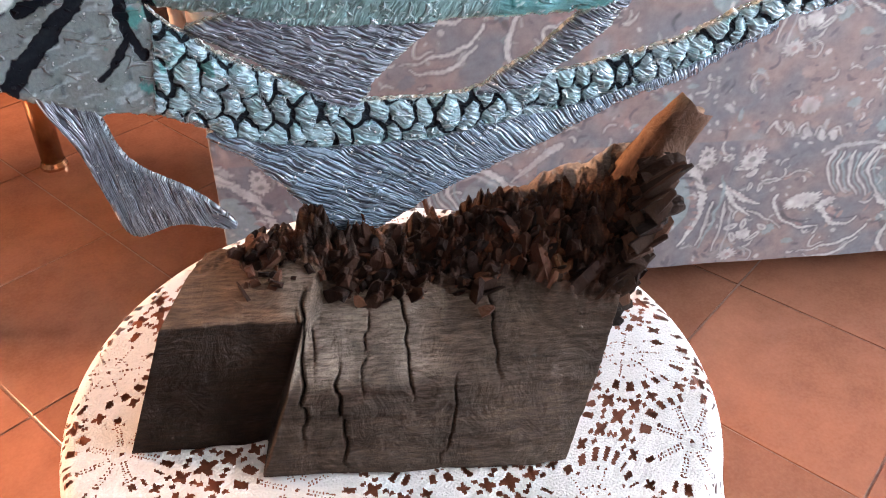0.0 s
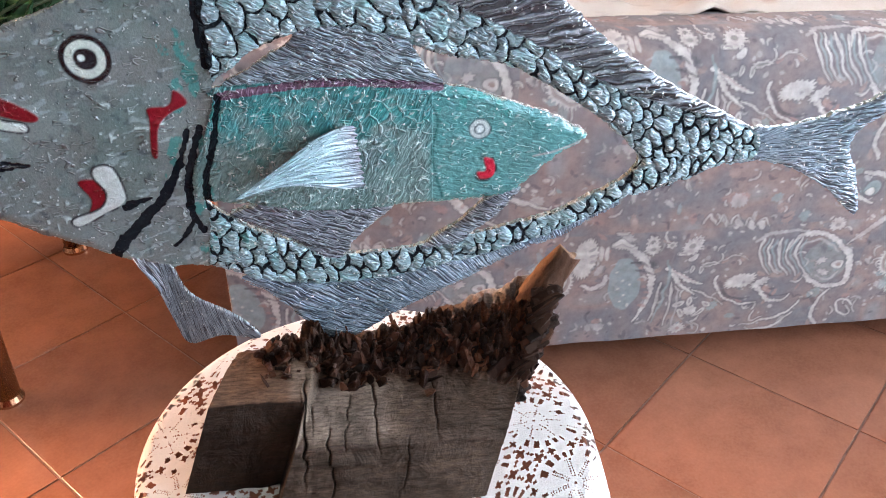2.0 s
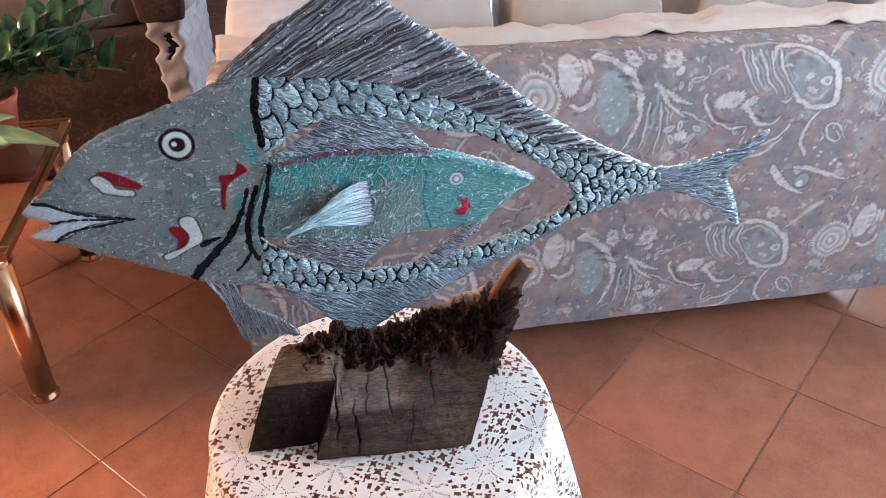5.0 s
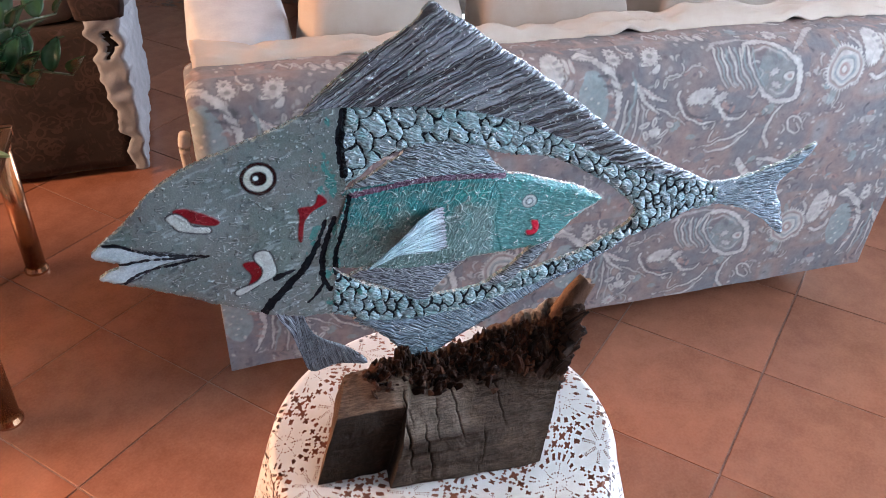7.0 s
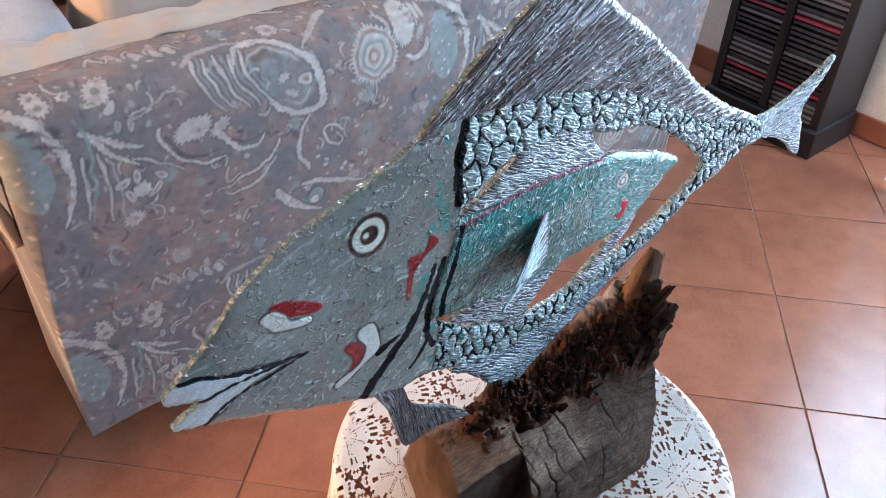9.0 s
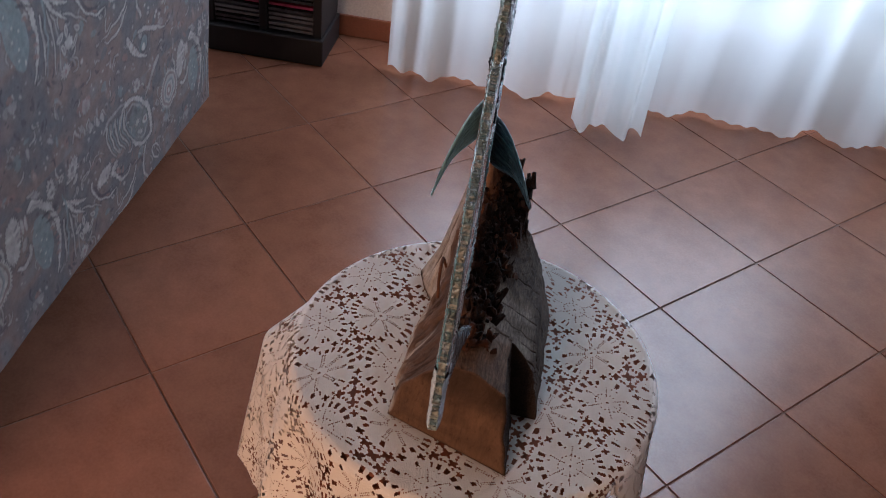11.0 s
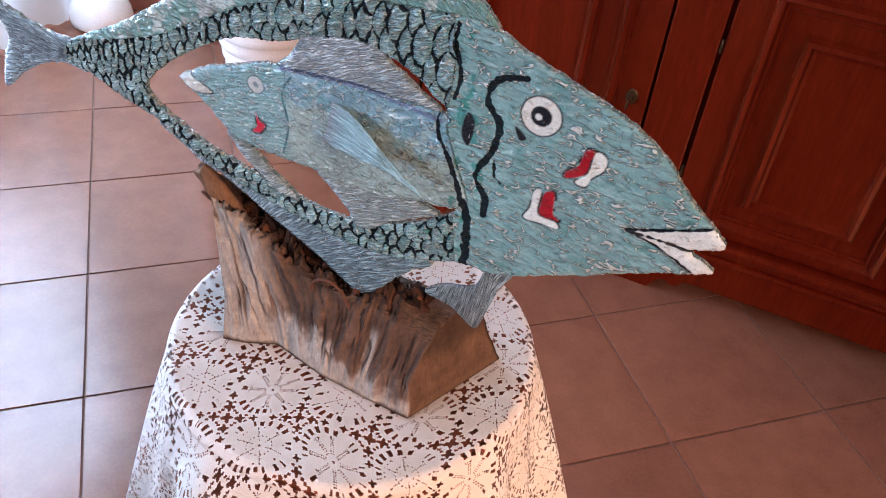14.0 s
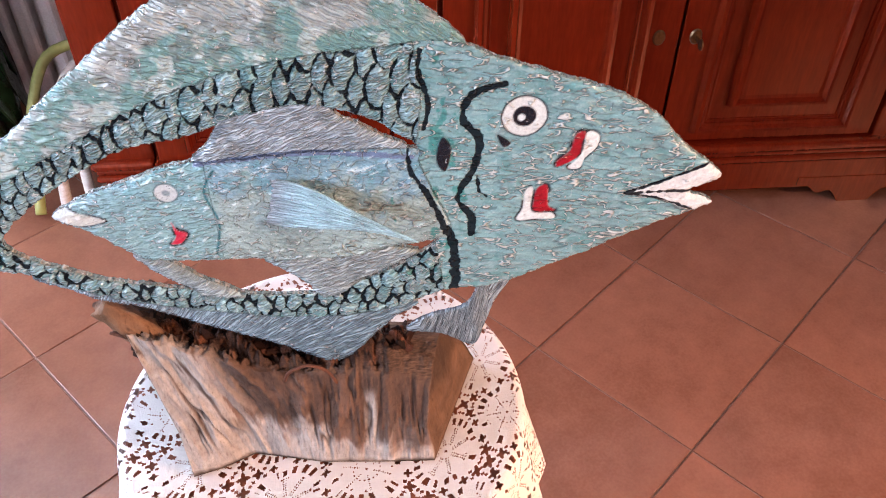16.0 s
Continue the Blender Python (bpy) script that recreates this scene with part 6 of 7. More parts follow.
        fleck = fleck + smoothstep(0.86, 0.93, vnoise(x, z, 0.0032, 63)) * smoothstep(0.45, 0.6, fbm(x, z, 0.02, 66)) * (is_dors * (1 if not b else 0.4) + is_head * (0.3 if b else 0.5) + is_scale * 0.5)
        rgb = lay(rgb, 0.85 * np.clip(fleck, 0, 1), col(0.62, 0.7, 0.71))
        h = h + 0.0012 * np.clip(fleck, 0, 1)
        teal = smoothstep(0.66, 0.72, fbm(x * 1.3, z, 0.014, 71)) * (gill_d < 0.03) * (is_head | is_scale | is_inner)
        rgb = lay(rgb, 0.75 * teal, col(0.02, 0.2, 0.18))

        def stroke(points, w0, w1, c=(0.008, 0.011, 0.02), mask=None):
            nonlocal rgb, ink
            d, a = line_distance(points, x, z)
            if mask is None and c[2] < 0.03:
                ink = np.minimum(ink, d - (w0 + (w1 - w0) * a) * ((0.3 if b else 0.45) + 1.0 * fbm(x, z, 0.007, 80)) + 0.0016 * (vnoise(x, z, 0.003, 81) - 0.5))
                return
            m = 1 - smoothstep(-0.0007, 0.0007, d - (w0 + (w1 - w0) * a) * (0.75 + 0.5 * fbm(x, z, 0.006, 80)))
            rgb = lay(rgb, m if mask is None else m * mask, col(*c))

        def patch(points, c):
            nonlocal rgb, h, ink
            d = inside_distance(spline(points, 4, True), x, z)
            m = 1 - smoothstep(-0.0007, 0.0007, d)
            ink = np.where(d < 0.001, 0.02, ink)
            calm[d < 0.001] = 0.15
            halo = (0.0036, 0.35) if c[0] > 0.2 and c[1] < 0.2 else (0.0024, 0.3)
            if c[0] > 0.2:
                rgb = lay(rgb, (1 - smoothstep(0.0008, halo[0], d)) * smoothstep(halo[1], halo[1] + 0.2, fbm(x, z, 0.008, 88)) * (d > 0), col(0.01, 0.013, 0.02))
            rgb = lay(rgb, m, col(*c) * (0.8 + 0.4 * S))
            h = h + m * 0.0006

        def ring(cx, cz, r, c):
            nonlocal rgb
            d = np.hypot(x - cx, z - cz) + 0.0012 * (fbm(x, z, 0.008, 90) - 0.5)
            rgb = lay(rgb, 1 - smoothstep(r - 0.0006, r + 0.0006, d), col(*c))
            calm[d < r] = 0.12

        # the same paints are darker on the front face
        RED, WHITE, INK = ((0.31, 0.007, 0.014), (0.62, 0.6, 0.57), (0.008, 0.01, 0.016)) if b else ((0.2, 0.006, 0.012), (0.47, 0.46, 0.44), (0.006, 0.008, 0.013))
        if not b:
            stroke([(-0.118, 0.415), (-0.123, 0.385), (-0.121, 0.349)], 0.0034, 0.004)
            stroke([(-0.117, 0.324), (-0.124, 0.29), (-0.133, 0.262), (-0.134, 0.235)], 0.002, 0.003)
            stroke([(-0.142, 0.299), (-0.152, 0.271), (-0.165, 0.249), (-0.181, 0.231), (-0.196, 0.216), (-0.21, 0.198)], 0.0022, 0.0052)
            stroke([(-0.133, 0.301), (-0.144, 0.269), (-0.148, 0.242), (-0.146, 0.228), (-0.141, 0.216)], 0.0028, 0.0026)
            stroke([(-0.146, 0.228), (-0.155, 0.213), (-0.165, 0.204)], 0.002, 0.001)
            stroke([(-0.194, 0.24), (-0.188, 0.243), (-0.175, 0.247)], 0.0035, 0.0012)
            patch([(-0.36, 0.294), (-0.346, 0.304), (-0.314, 0.293), (-0.27, 0.28), (-0.3, 0.276), (-0.33, 0.262), (-0.358, 0.266)], (0.4, 0.42, 0.45))
            stroke([(-0.346, 0.304), (-0.332, 0.302), (-0.314, 0.292), (-0.285, 0.284), (-0.255, 0.278)], 0.0018, 0.0009)
            stroke([(-0.344, 0.28), (-0.316, 0.283), (-0.285, 0.281), (-0.255, 0.278)], 0.0012, 0.0009)
            stroke([(-0.335, 0.259), (-0.318, 0.27), (-0.286, 0.274), (-0.255, 0.278)], 0.0014, 0.0009)
            patch([(-0.28, 0.332), (-0.267, 0.333), (-0.241, 0.317), (-0.245, 0.311), (-0.262, 0.316), (-0.274, 0.322)], RED)
            patch([(-0.287, 0.325), (-0.278, 0.329), (-0.269, 0.321), (-0.265, 0.313), (-0.251, 0.31), (-0.252, 0.304), (-0.276, 0.31), (-0.282, 0.317)], WHITE)
            patch([(-0.146, 0.331), (-0.138, 0.321), (-0.152, 0.313), (-0.161, 0.302), (-0.165, 0.28), (-0.169, 0.284), (-0.166, 0.309), (-0.166, 0.318), (-0.151, 0.32)], RED)
            patch([(-0.225, 0.263), (-0.211, 0.264), (-0.206, 0.253), (-0.211, 0.24), (-0.222, 0.236), (-0.218, 0.248)], RED)
            patch([(-0.21, 0.274), (-0.199, 0.273), (-0.194, 0.254), (-0.196, 0.244), (-0.211, 0.236), (-0.231, 0.226), (-0.234, 0.232), (-0.213, 0.24), (-0.206, 0.253), (-0.213, 0.267)], WHITE)
            for r, c in ((0.0172, INK), (0.0135, (0.5, 0.5, 0.44)), (0.0088, (0.42, 0.43, 0.38)), (0.0078, INK)):
                ring(-0.2, 0.355, r, c)
            ring(-0.2025, 0.356, 0.0026, (0.6, 0.6, 0.55))
            for r, c in ((0.0088, (0.05, 0.1, 0.11)), (0.0075, (0.42, 0.45, 0.45)), (0.0045, (0.08, 0.1, 0.11)), (0.003, (0.45, 0.48, 0.48))):
                ring(0.072, 0.291, r, c)
            patch([(0.076, 0.267), (0.084, 0.264), (0.084, 0.251), (0.074, 0.249), (0.071, 0.255), (0.078, 0.256)], (0.5, 0.01, 0.03))
            stroke([(0.115, 0.266), (0.135, 0.27), (0.156, 0.277)], 0.0008, 0.0012, (0.25, 0.28, 0.28))
            stroke([(0.03, 0.322), (0.04, 0.3), (0.036, 0.27), (0.044, 0.235)], 0.001, 0.001, (0.02, 0.12, 0.12))
        else:
            stroke([(-0.123, 0.412), (-0.121, 0.395), (-0.128, 0.372), (-0.125, 0.349)], 0.0016, 0.0022)
            stroke([(-0.113, 0.332), (-0.114, 0.314), (-0.128, 0.287), (-0.14, 0.257), (-0.147, 0.239), (-0.149, 0.214), (-0.15, 0.186)], 0.0012, 0.0055)
            stroke([(-0.182, 0.383), (-0.168, 0.38), (-0.157, 0.373), (-0.153, 0.355), (-0.165, 0.338), (-0.162, 0.312), (-0.152, 0.291), (-0.151, 0.28), (-0.161, 0.265), (-0.162, 0.247)], 0.0034, 0.003)
            stroke([(-0.165, 0.304), (-0.167, 0.29), (-0.173, 0.284)], 0.0012, 0.0014)
            for q in ([(-0.139, 0.341), (-0.145, 0.331), (-0.141, 0.31), (-0.134, 0.318), (-0.135, 0.334)], [(-0.178, 0.342), (-0.189, 0.334), (-0.183, 0.33)]):
                patch(q, INK)
            patch([(-0.36, 0.295), (-0.346, 0.306), (-0.313, 0.292), (-0.283, 0.281), (-0.308, 0.276), (-0.34, 0.261), (-0.358, 0.267)], (0.62, 0.58, 0.56))
            for q in ([(-0.282, 0.281), (-0.313, 0.293), (-0.344, 0.306)], [(-0.282, 0.281), (-0.315, 0.282), (-0.336, 0.281)], [(-0.282, 0.281), (-0.308, 0.276), (-0.34, 0.262)]):
                stroke(q, 0.0008, 0.0012)
            patch([(-0.237, 0.339), (-0.245, 0.34), (-0.243, 0.321), (-0.227, 0.31), (-0.225, 0.315), (-0.234, 0.325)], RED)
            patch([(-0.245, 0.34), (-0.254, 0.338), (-0.254, 0.327), (-0.246, 0.317), (-0.243, 0.308), (-0.234, 0.309), (-0.243, 0.321)], WHITE)
            patch([(-0.212, 0.29), (-0.22, 0.292), (-0.222, 0.273), (-0.228, 0.267), (-0.211, 0.265), (-0.21, 0.275)], RED)
            patch([(-0.203, 0.288), (-0.209, 0.29), (-0.209, 0.268), (-0.225, 0.265), (-0.228, 0.259), (-0.214, 0.259), (-0.198, 0.259), (-0.202, 0.271)], WHITE)
            for r, c in ((0.0175, INK), (0.0162, (0.6, 0.58, 0.55)), (0.0088, INK)):
                ring(-0.1975, 0.356, r, c)
            ring(-0.1955, 0.355, 0.0028, (0.6, 0.6, 0.58))
            for r, c in ((0.0092, (0.05, 0.1, 0.11)), (0.0082, (0.46, 0.47, 0.46)), (0.003, (0.2, 0.24, 0.25))):
                ring(0.068, 0.301, r, c)
            patch([(0.07, 0.273), (0.067, 0.265), (0.06, 0.261), (0.066, 0.252), (0.074, 0.251), (0.069, 0.259)], (0.5, 0.01, 0.03))
            patch([(0.157, 0.281), (0.15, 0.29), (0.13, 0.283), (0.118, 0.277), (0.14, 0.273)], (0.5, 0.47, 0.42))
            stroke([(0.03, 0.32), (0.04, 0.3), (0.034, 0.27), (0.042, 0.235)], 0.001, 0.001, (0.03, 0.14, 0.16))
        # dark line where the body meets its fins
        seam = is_body & is_scale & (x < 0.27)
        ink = np.where(seam & (np.abs(dorsal) < 0.004), np.minimum(ink, np.abs(body) - 0.0013), ink)
        lumps = np.where(is_head, 1.25 if b else 0.3, np.where(is_inner, 0.7 if b else 0.28, np.where(is_scale, 0.9 if b else 0.6, 0.35)))
        fl = flow_of(b)
        fl[:, 3] *= calm
        bright = np.array([[0.98, 1.18, 1.24]]) if b else np.array([[0.98, 1.19, 1.25]])
        return np.clip(rgb * bright, 0.003, 0.9), h, fl, 100 * np.stack([ink, ridge, 0.01 * calm * lumps], 1)

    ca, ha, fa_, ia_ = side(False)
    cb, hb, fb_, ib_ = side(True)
    deep = np.clip(-all_ / 0.005, 0, 1)
    half = 0.0019 + 0.0021 * np.sqrt(deep)
    na = len(x)
    front = np.stack([x, -half - ha * deep, z], 1)
    backv = np.stack([x, half + hb * deep, z], 1)
    remap = np.cumsum(used) - 1
    q = remap[quads]
    faces = [q, q[:, ::-1] + na]
    # rim walls: edges that belong to one cell only
    e = np.concatenate([quads[:, [0, 1]], quads[:, [1, 2]], quads[:, [2, 3]], quads[:, [3, 0]]])
    key = np.sort(e, 1)
    _, first, cnt = np.unique(key[:, 0].astype(np.int64) * gx.size + key[:, 1], return_index=True, return_counts=True)
    er = remap[e[first[cnt == 1]]]
    marks = [("board", 0, 0, 0)]
    co, cols, flows, inks = [front, backv], [ca, cb], [fa_, fb_], [ia_, ib_]
    base = 2 * na
    # raw rim of the board: grey-blue paint over cream wood
    ends = np.concatenate([front[er[:, 1]], front[er[:, 0]], backv[er[:, 0]], backv[er[:, 1]]])
    k = len(er)
    r0 = np.arange(k)
    faces.append(np.stack([r0, r0 + k, r0 + 2 * k, r0 + 3 * k], 1) + base)
    wood = smoothstep(0.46, 0.56, fbm(ends[:, 0], ends[:, 2], 0.0035, 56))[:, None] * ((np.abs(ends[:, 0] + 0.1) < 0.32)[:, None])
    tone_r = 0.6 + 0.8 * fbm(ends[:, 0], ends[:, 2] + 3 * ends[:, 1], 0.004, 58)[:, None]
    co.append(ends)
    cols.append((np.array([[0.16, 0.24, 0.24]]) * (1 - wood) + np.array([[0.35, 0.37, 0.32]]) * wood) * tone_r)
    flows.append(np.c_[ends[:, [0, 2, 1]] * 300, np.full(4 * k, 0.25)])
    inks.append(np.tile((2.0, 2.0, 0.4), (4 * k, 1)))
    base += 4 * k

    def sheet(grid, thick, colour):
        """A thin curved plate from a grid of points, with two faces and edges."""
        nonlocal base
        n, m = grid.shape[:2]
        du, dv = np.gradient(grid, axis=0), np.gradient(grid, axis=1)
        nrm = np.cross(du, dv)
        nrm /= np.linalg.norm(nrm, axis=-1, keepdims=True) + 1e-9
        i = np.arange(n * m).reshape(n, m)
        f = np.stack([i[:-1, :-1], i[:-1, 1:], i[1:, 1:], i[1:, :-1]], -1).reshape(-1, 4)
        a, b2 = (grid + nrm * thick / 2).reshape(-1, 3), (grid - nrm * thick / 2).reshape(-1, 3)
        loop = np.concatenate([i[0, :], i[1:, -1], i[-1, -2::-1], i[-2:0:-1, 0]])
        nx_ = np.roll(loop, -1)
        faces.append(f[:, ::-1] + base)
        faces.append(f + base + n * m)
        faces.append(np.stack([loop, nx_, nx_ + n * m, loop + n * m], 1) + base)
        co.extend([a, b2])
        cols.extend([colour.reshape(-1, 3)] * 2)
        gu, gv = np.meshgrid(np.linspace(0, 1, n), np.linspace(0, 1, m), indexing="ij")
        flows.extend([np.stack([gu * 5, (gv + 0.04 * vnoise(gu, gv, 0.2, 3)) * 26, 29 + 0 * gu, 0.16 + 0 * gu], -1).reshape(-1, 4)] * 2)
        inks.extend([np.tile((2.0, 2.0, 0.12), (n * m, 1))] * 2)
        base += 2 * n * m

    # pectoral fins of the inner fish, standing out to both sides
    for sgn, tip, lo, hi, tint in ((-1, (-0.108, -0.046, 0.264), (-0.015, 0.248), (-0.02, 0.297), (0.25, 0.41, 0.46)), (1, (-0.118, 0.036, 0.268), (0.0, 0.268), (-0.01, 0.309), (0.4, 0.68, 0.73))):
        n, m = 70, 40
        g, c = np.zeros((n, m, 3)), np.zeros((n, m, 3))
        for i in range(n):
            u = i / (n - 1)
            for j in range(m):
                v = j / (m - 1)
                wv = (1 - u) ** 0.65 * (v - 0.5) * (1 + 0.35 * math.sin(math.pi * min(1, u * 1.6))) + 0.5
                rx, rz = lo[0] + (hi[0] - lo[0]) * wv, lo[1] + (hi[1] - lo[1]) * wv
                bow = 0.012 * math.sin(math.pi * u)
                px_ = rx + (tip[0] - rx) * u
                py_ = sgn * 0.004 + (tip[1] - sgn * 0.004) * u**1.25 + sgn * bow * 0.5
                pz_ = rz + (tip[2] - rz) * u + bow * (0.6 + 0.6 * (v - 0.5))
                py_ += sgn * (0.0006 if sgn < 0 else 0.0002) * math.sin(v * 60 + 2 * u)
                g[i, j] = (px_, py_, pz_)
                k = (0.75 if sgn < 0 else 0.9) + (0.35 if sgn < 0 else 0.15) * float(smoothstep(0.3, 0.7, vnoise(u * 0.012, v * 0.05 + 0.002 * vnoise(u * 0.1, v * 0.05, 0.006, 8), 0.0022, 3)))
                root = max(0.0, 1 - u / 0.25)
                c[i, j] = (np.array(tint) * (1 - 0.6 * root) + np.array((0.2, 0.14, 0.2)) * 0.6 * root) * k
        marks.append(("pectoral_fin", len(co), len(faces), base))
        sheet(g, 0.0018, np.clip(c, 0.02, 0.85))

    def plate(points, sgn):
        """A thin ribbed fin cut from the outline, leaning out to one side."""
        nonlocal base
        st = 0.001
        ax, az = np.meshgrid(np.arange(-0.203, -0.105, st), np.arange(0.1, 0.2, st))
        d = inside_distance(spline(points, 5, True), ax, az)
        dz, dx = np.gradient(d, st)
        nn = np.hypot(dx, dz) + 1e-6
        inn = (d[:-1, :-1] + d[1:, :-1] + d[:-1, 1:] + d[1:, 1:]) / 4 < 0
        ii = np.arange(ax.size).reshape(ax.shape)
        qq = np.stack([ii[:-1, :-1], ii[:-1, 1:], ii[1:, 1:], ii[1:, :-1]], -1)[inn]
        cnt_ = np.zeros(ax.size, int)
        np.add.at(cnt_, qq.ravel(), 1)
        us, edge_ = cnt_ > 0, (cnt_ > 0) & (cnt_ < 4)
        fx_, fz_ = ax.copy().ravel(), az.copy().ravel()
        mvv = np.clip(d, -0.0016, 0.0016).ravel()
        fx_[edge_] -= (mvv * (dx / nn).ravel())[edge_]
        fz_[edge_] -= (mvv * (dz / nn).ravel())[edge_]
        fx_, fz_ = fx_[us], fz_[us]
        an_ = np.radians(np.interp(fx_, [-0.18, -0.12], [-66, -30]))
        qv = fx_ * np.sin(an_) - fz_ * np.cos(an_)
        rr_ = 0.3 + 0.4 * smoothstep(0.3, 0.7, vnoise((fx_ * np.cos(an_) + fz_ * np.sin(an_)) * 0.14, qv + 0.002 * vnoise(fx_, fz_, 0.008, 4), 0.0021, 12))
        yv = sgn * (0.0015 + 0.21 * np.clip(fx_ + 0.17, 0, 1))
        rm = np.cumsum(us) - 1
        q2 = rm[qq]
        k = len(fx_)
        for off in (-0.0014, 0.0014):
            co.append(np.stack([fx_, yv + off + np.sign(off) * 0.0014 * rr_, fz_], 1))
            c1, c2 = np.array([0.09, 0.12, 0.16]), np.array([0.3, 0.38, 0.45])
            # lighter on the back face
            if off > 0:
                c1, c2 = np.array([0.2, 0.3, 0.34]), np.array([0.45, 0.58, 0.62])
            flows.append(np.stack([(fx_ * np.cos(an_) + fz_ * np.sin(an_)) * 60, (qv + 0.002 * vnoise(fx_, fz_, 0.008, 4)) * 640, 33 + 0 * fx_, 0.75 + 0 * fx_], 1))
            inks.append(np.tile((2.0, 2.0, 0.2), (k, 1)))
            cols.append(c1 + (c2 - c1) * rr_[:, None] * (0.6 + 0.6 * fbm(fx_, fz_, 0.01, 9)[:, None]))
        faces.append(q2 + base)
        faces.append(q2[:, ::-1] + base + k)
        e_ = np.concatenate([qq[:, [0, 1]], qq[:, [1, 2]], qq[:, [2, 3]], qq[:, [3, 0]]])
        ky = np.sort(e_, 1)
        _, fi, cn = np.unique(ky[:, 0].astype(np.int64) * ax.size + ky[:, 1], return_index=True, return_counts=True)
        ee = rm[e_[fi[cn == 1]]]
        faces.append(np.stack([ee[:, 1], ee[:, 0], ee[:, 0] + k, ee[:, 1] + k], 1) + base)
        base += 2 * k

    marks.append(("pelvic_fin", len(co), len(faces), base))
    plate(PELVIC, -1)
    root = thing("fish_sculpture", (0, 0, FISH_Z), "painted wooden fish cut-out with a smaller fish inside, set on driftwood", "fish decoration")
    marks.append(("end", len(co), len(faces), base))
    for (name, c0, f0, b0), (_, c1, f1, _) in zip(marks, marks[1:]):
        me = bpy.data.meshes.new(name)
        fill_mesh(me, np.concatenate(co[c0:c1]), np.concatenate(faces[f0:f1]) - b0)
        paint_layer(me, np.concatenate(cols[c0:c1]))
        for nm, data in (("flow", flows[c0:c1]), ("ink", [np.c_[q_, np.ones(len(q_))] for q_ in inks[c0:c1]])):
            a = me.color_attributes.new(nm, "FLOAT_COLOR", "POINT")
            a.data.foreach_set("color", np.ascontiguousarray(np.concatenate(data), np.float32).ravel())
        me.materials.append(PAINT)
        new(name, me).parent = root
    return root


def fish_paint():
    """Thick paint: colours of the mesh, brush strokes along its flow, ink lines and raised ridges."""
    m, n, b = material("impasto_paint")

    def attribute(name):
        a = n.nodes.new("ShaderNodeAttribute")
        a.attribute_name = name
        return a

    def math_(op, a, c, d=None):
        k = n.nodes.new("ShaderNodeMath")
        k.operation = op
        for sock, v in zip(k.inputs, (a, c, d)):
            if v is None:
                continue
            if isinstance(v, (int, float)):
                sock.default_value = v
            else:
                n.links.new(v, sock)
        return k.outputs[0]

    def fade(v, lo, hi):
        k = n.nodes.new("ShaderNodeMapRange")
        k.interpolation_type = "SMOOTHSTEP"
        k.inputs[1].default_value, k.inputs[2].default_value = lo, hi
        n.links.new(v, k.inputs[0])
        return k.outputs[0]

    att, flow, ink = attribute("paint"), attribute("flow"), attribute("ink")
    vec = coords(n)
    fine = noise_tex(n, vec, 520.0, 4.0)
    big = noise_tex(n, vec, 45.0, 5.0)
    brush = noise_tex(n, flow.outputs["Vector"], 1.0, 1.0, 0.5, 0.25)
    lift = fade(brush, 0.38, 0.6)
    power = flow.outputs["Alpha"]
    tint = ramp(n, brush, [(0.41, (0.05, 0.06, 0.08)), (0.48, (0.8, 0.81, 0.82)), (0.6, (1.0, 1.0, 1.0)), (0.68, (1.25, 1.25, 1.25))]).outputs[0]
    col = mixed(n, power, att.outputs["Color"], mixed(n, 1.0, att.outputs["Color"], tint, "MULTIPLY"))
    col = mixed(n, 0.32, col, mixed(n, 1.0, col, ramp(n, fine, [(0.3, (0.5, 0.52, 0.54)), (0.7, (1.45, 1.43, 1.42))]).outputs[0], "MULTIPLY"))
    parts = n.nodes.new("ShaderNodeSeparateColor")
    n.links.new(ink.outputs["Color"], parts.inputs[0])
    wob = math_("ADD", math_("MULTIPLY_ADD", fine, 0.1, -0.05), math_("MULTIPLY_ADD", noise_tex(n, vec, 170.0, 2.0), 0.14, -0.07))
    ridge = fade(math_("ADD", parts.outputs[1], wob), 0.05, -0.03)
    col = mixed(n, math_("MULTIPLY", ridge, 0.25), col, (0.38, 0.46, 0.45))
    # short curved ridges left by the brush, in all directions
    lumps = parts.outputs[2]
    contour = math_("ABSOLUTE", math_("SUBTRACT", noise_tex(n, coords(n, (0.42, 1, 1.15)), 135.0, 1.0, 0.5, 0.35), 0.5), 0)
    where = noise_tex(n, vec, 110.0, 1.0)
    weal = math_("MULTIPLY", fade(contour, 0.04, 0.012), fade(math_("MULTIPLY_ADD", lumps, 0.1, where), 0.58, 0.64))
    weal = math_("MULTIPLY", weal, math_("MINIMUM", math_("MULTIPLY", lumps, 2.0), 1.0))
    weal_shade = math_("MULTIPLY", fade(math_("ABSOLUTE", math_("SUBTRACT", contour, 0.058), 0), 0.03, 0.01), fade(math_("MULTIPLY_ADD", lumps, 0.1, where), 0.58, 0.64))
    # shade beside the ridges and glints on them, put into the colour
    col = mixed(n, math_("MULTIPLY", math_("MULTIPLY", weal_shade, lumps), 0.45), col, mixed(n, 1.0, col, (0.3, 0.36, 0.38), "MULTIPLY"))
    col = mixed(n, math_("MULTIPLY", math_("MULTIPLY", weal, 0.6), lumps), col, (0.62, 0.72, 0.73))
    # raised specks, coloured pale to stand for glints
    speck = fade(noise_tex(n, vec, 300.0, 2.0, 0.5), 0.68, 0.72)
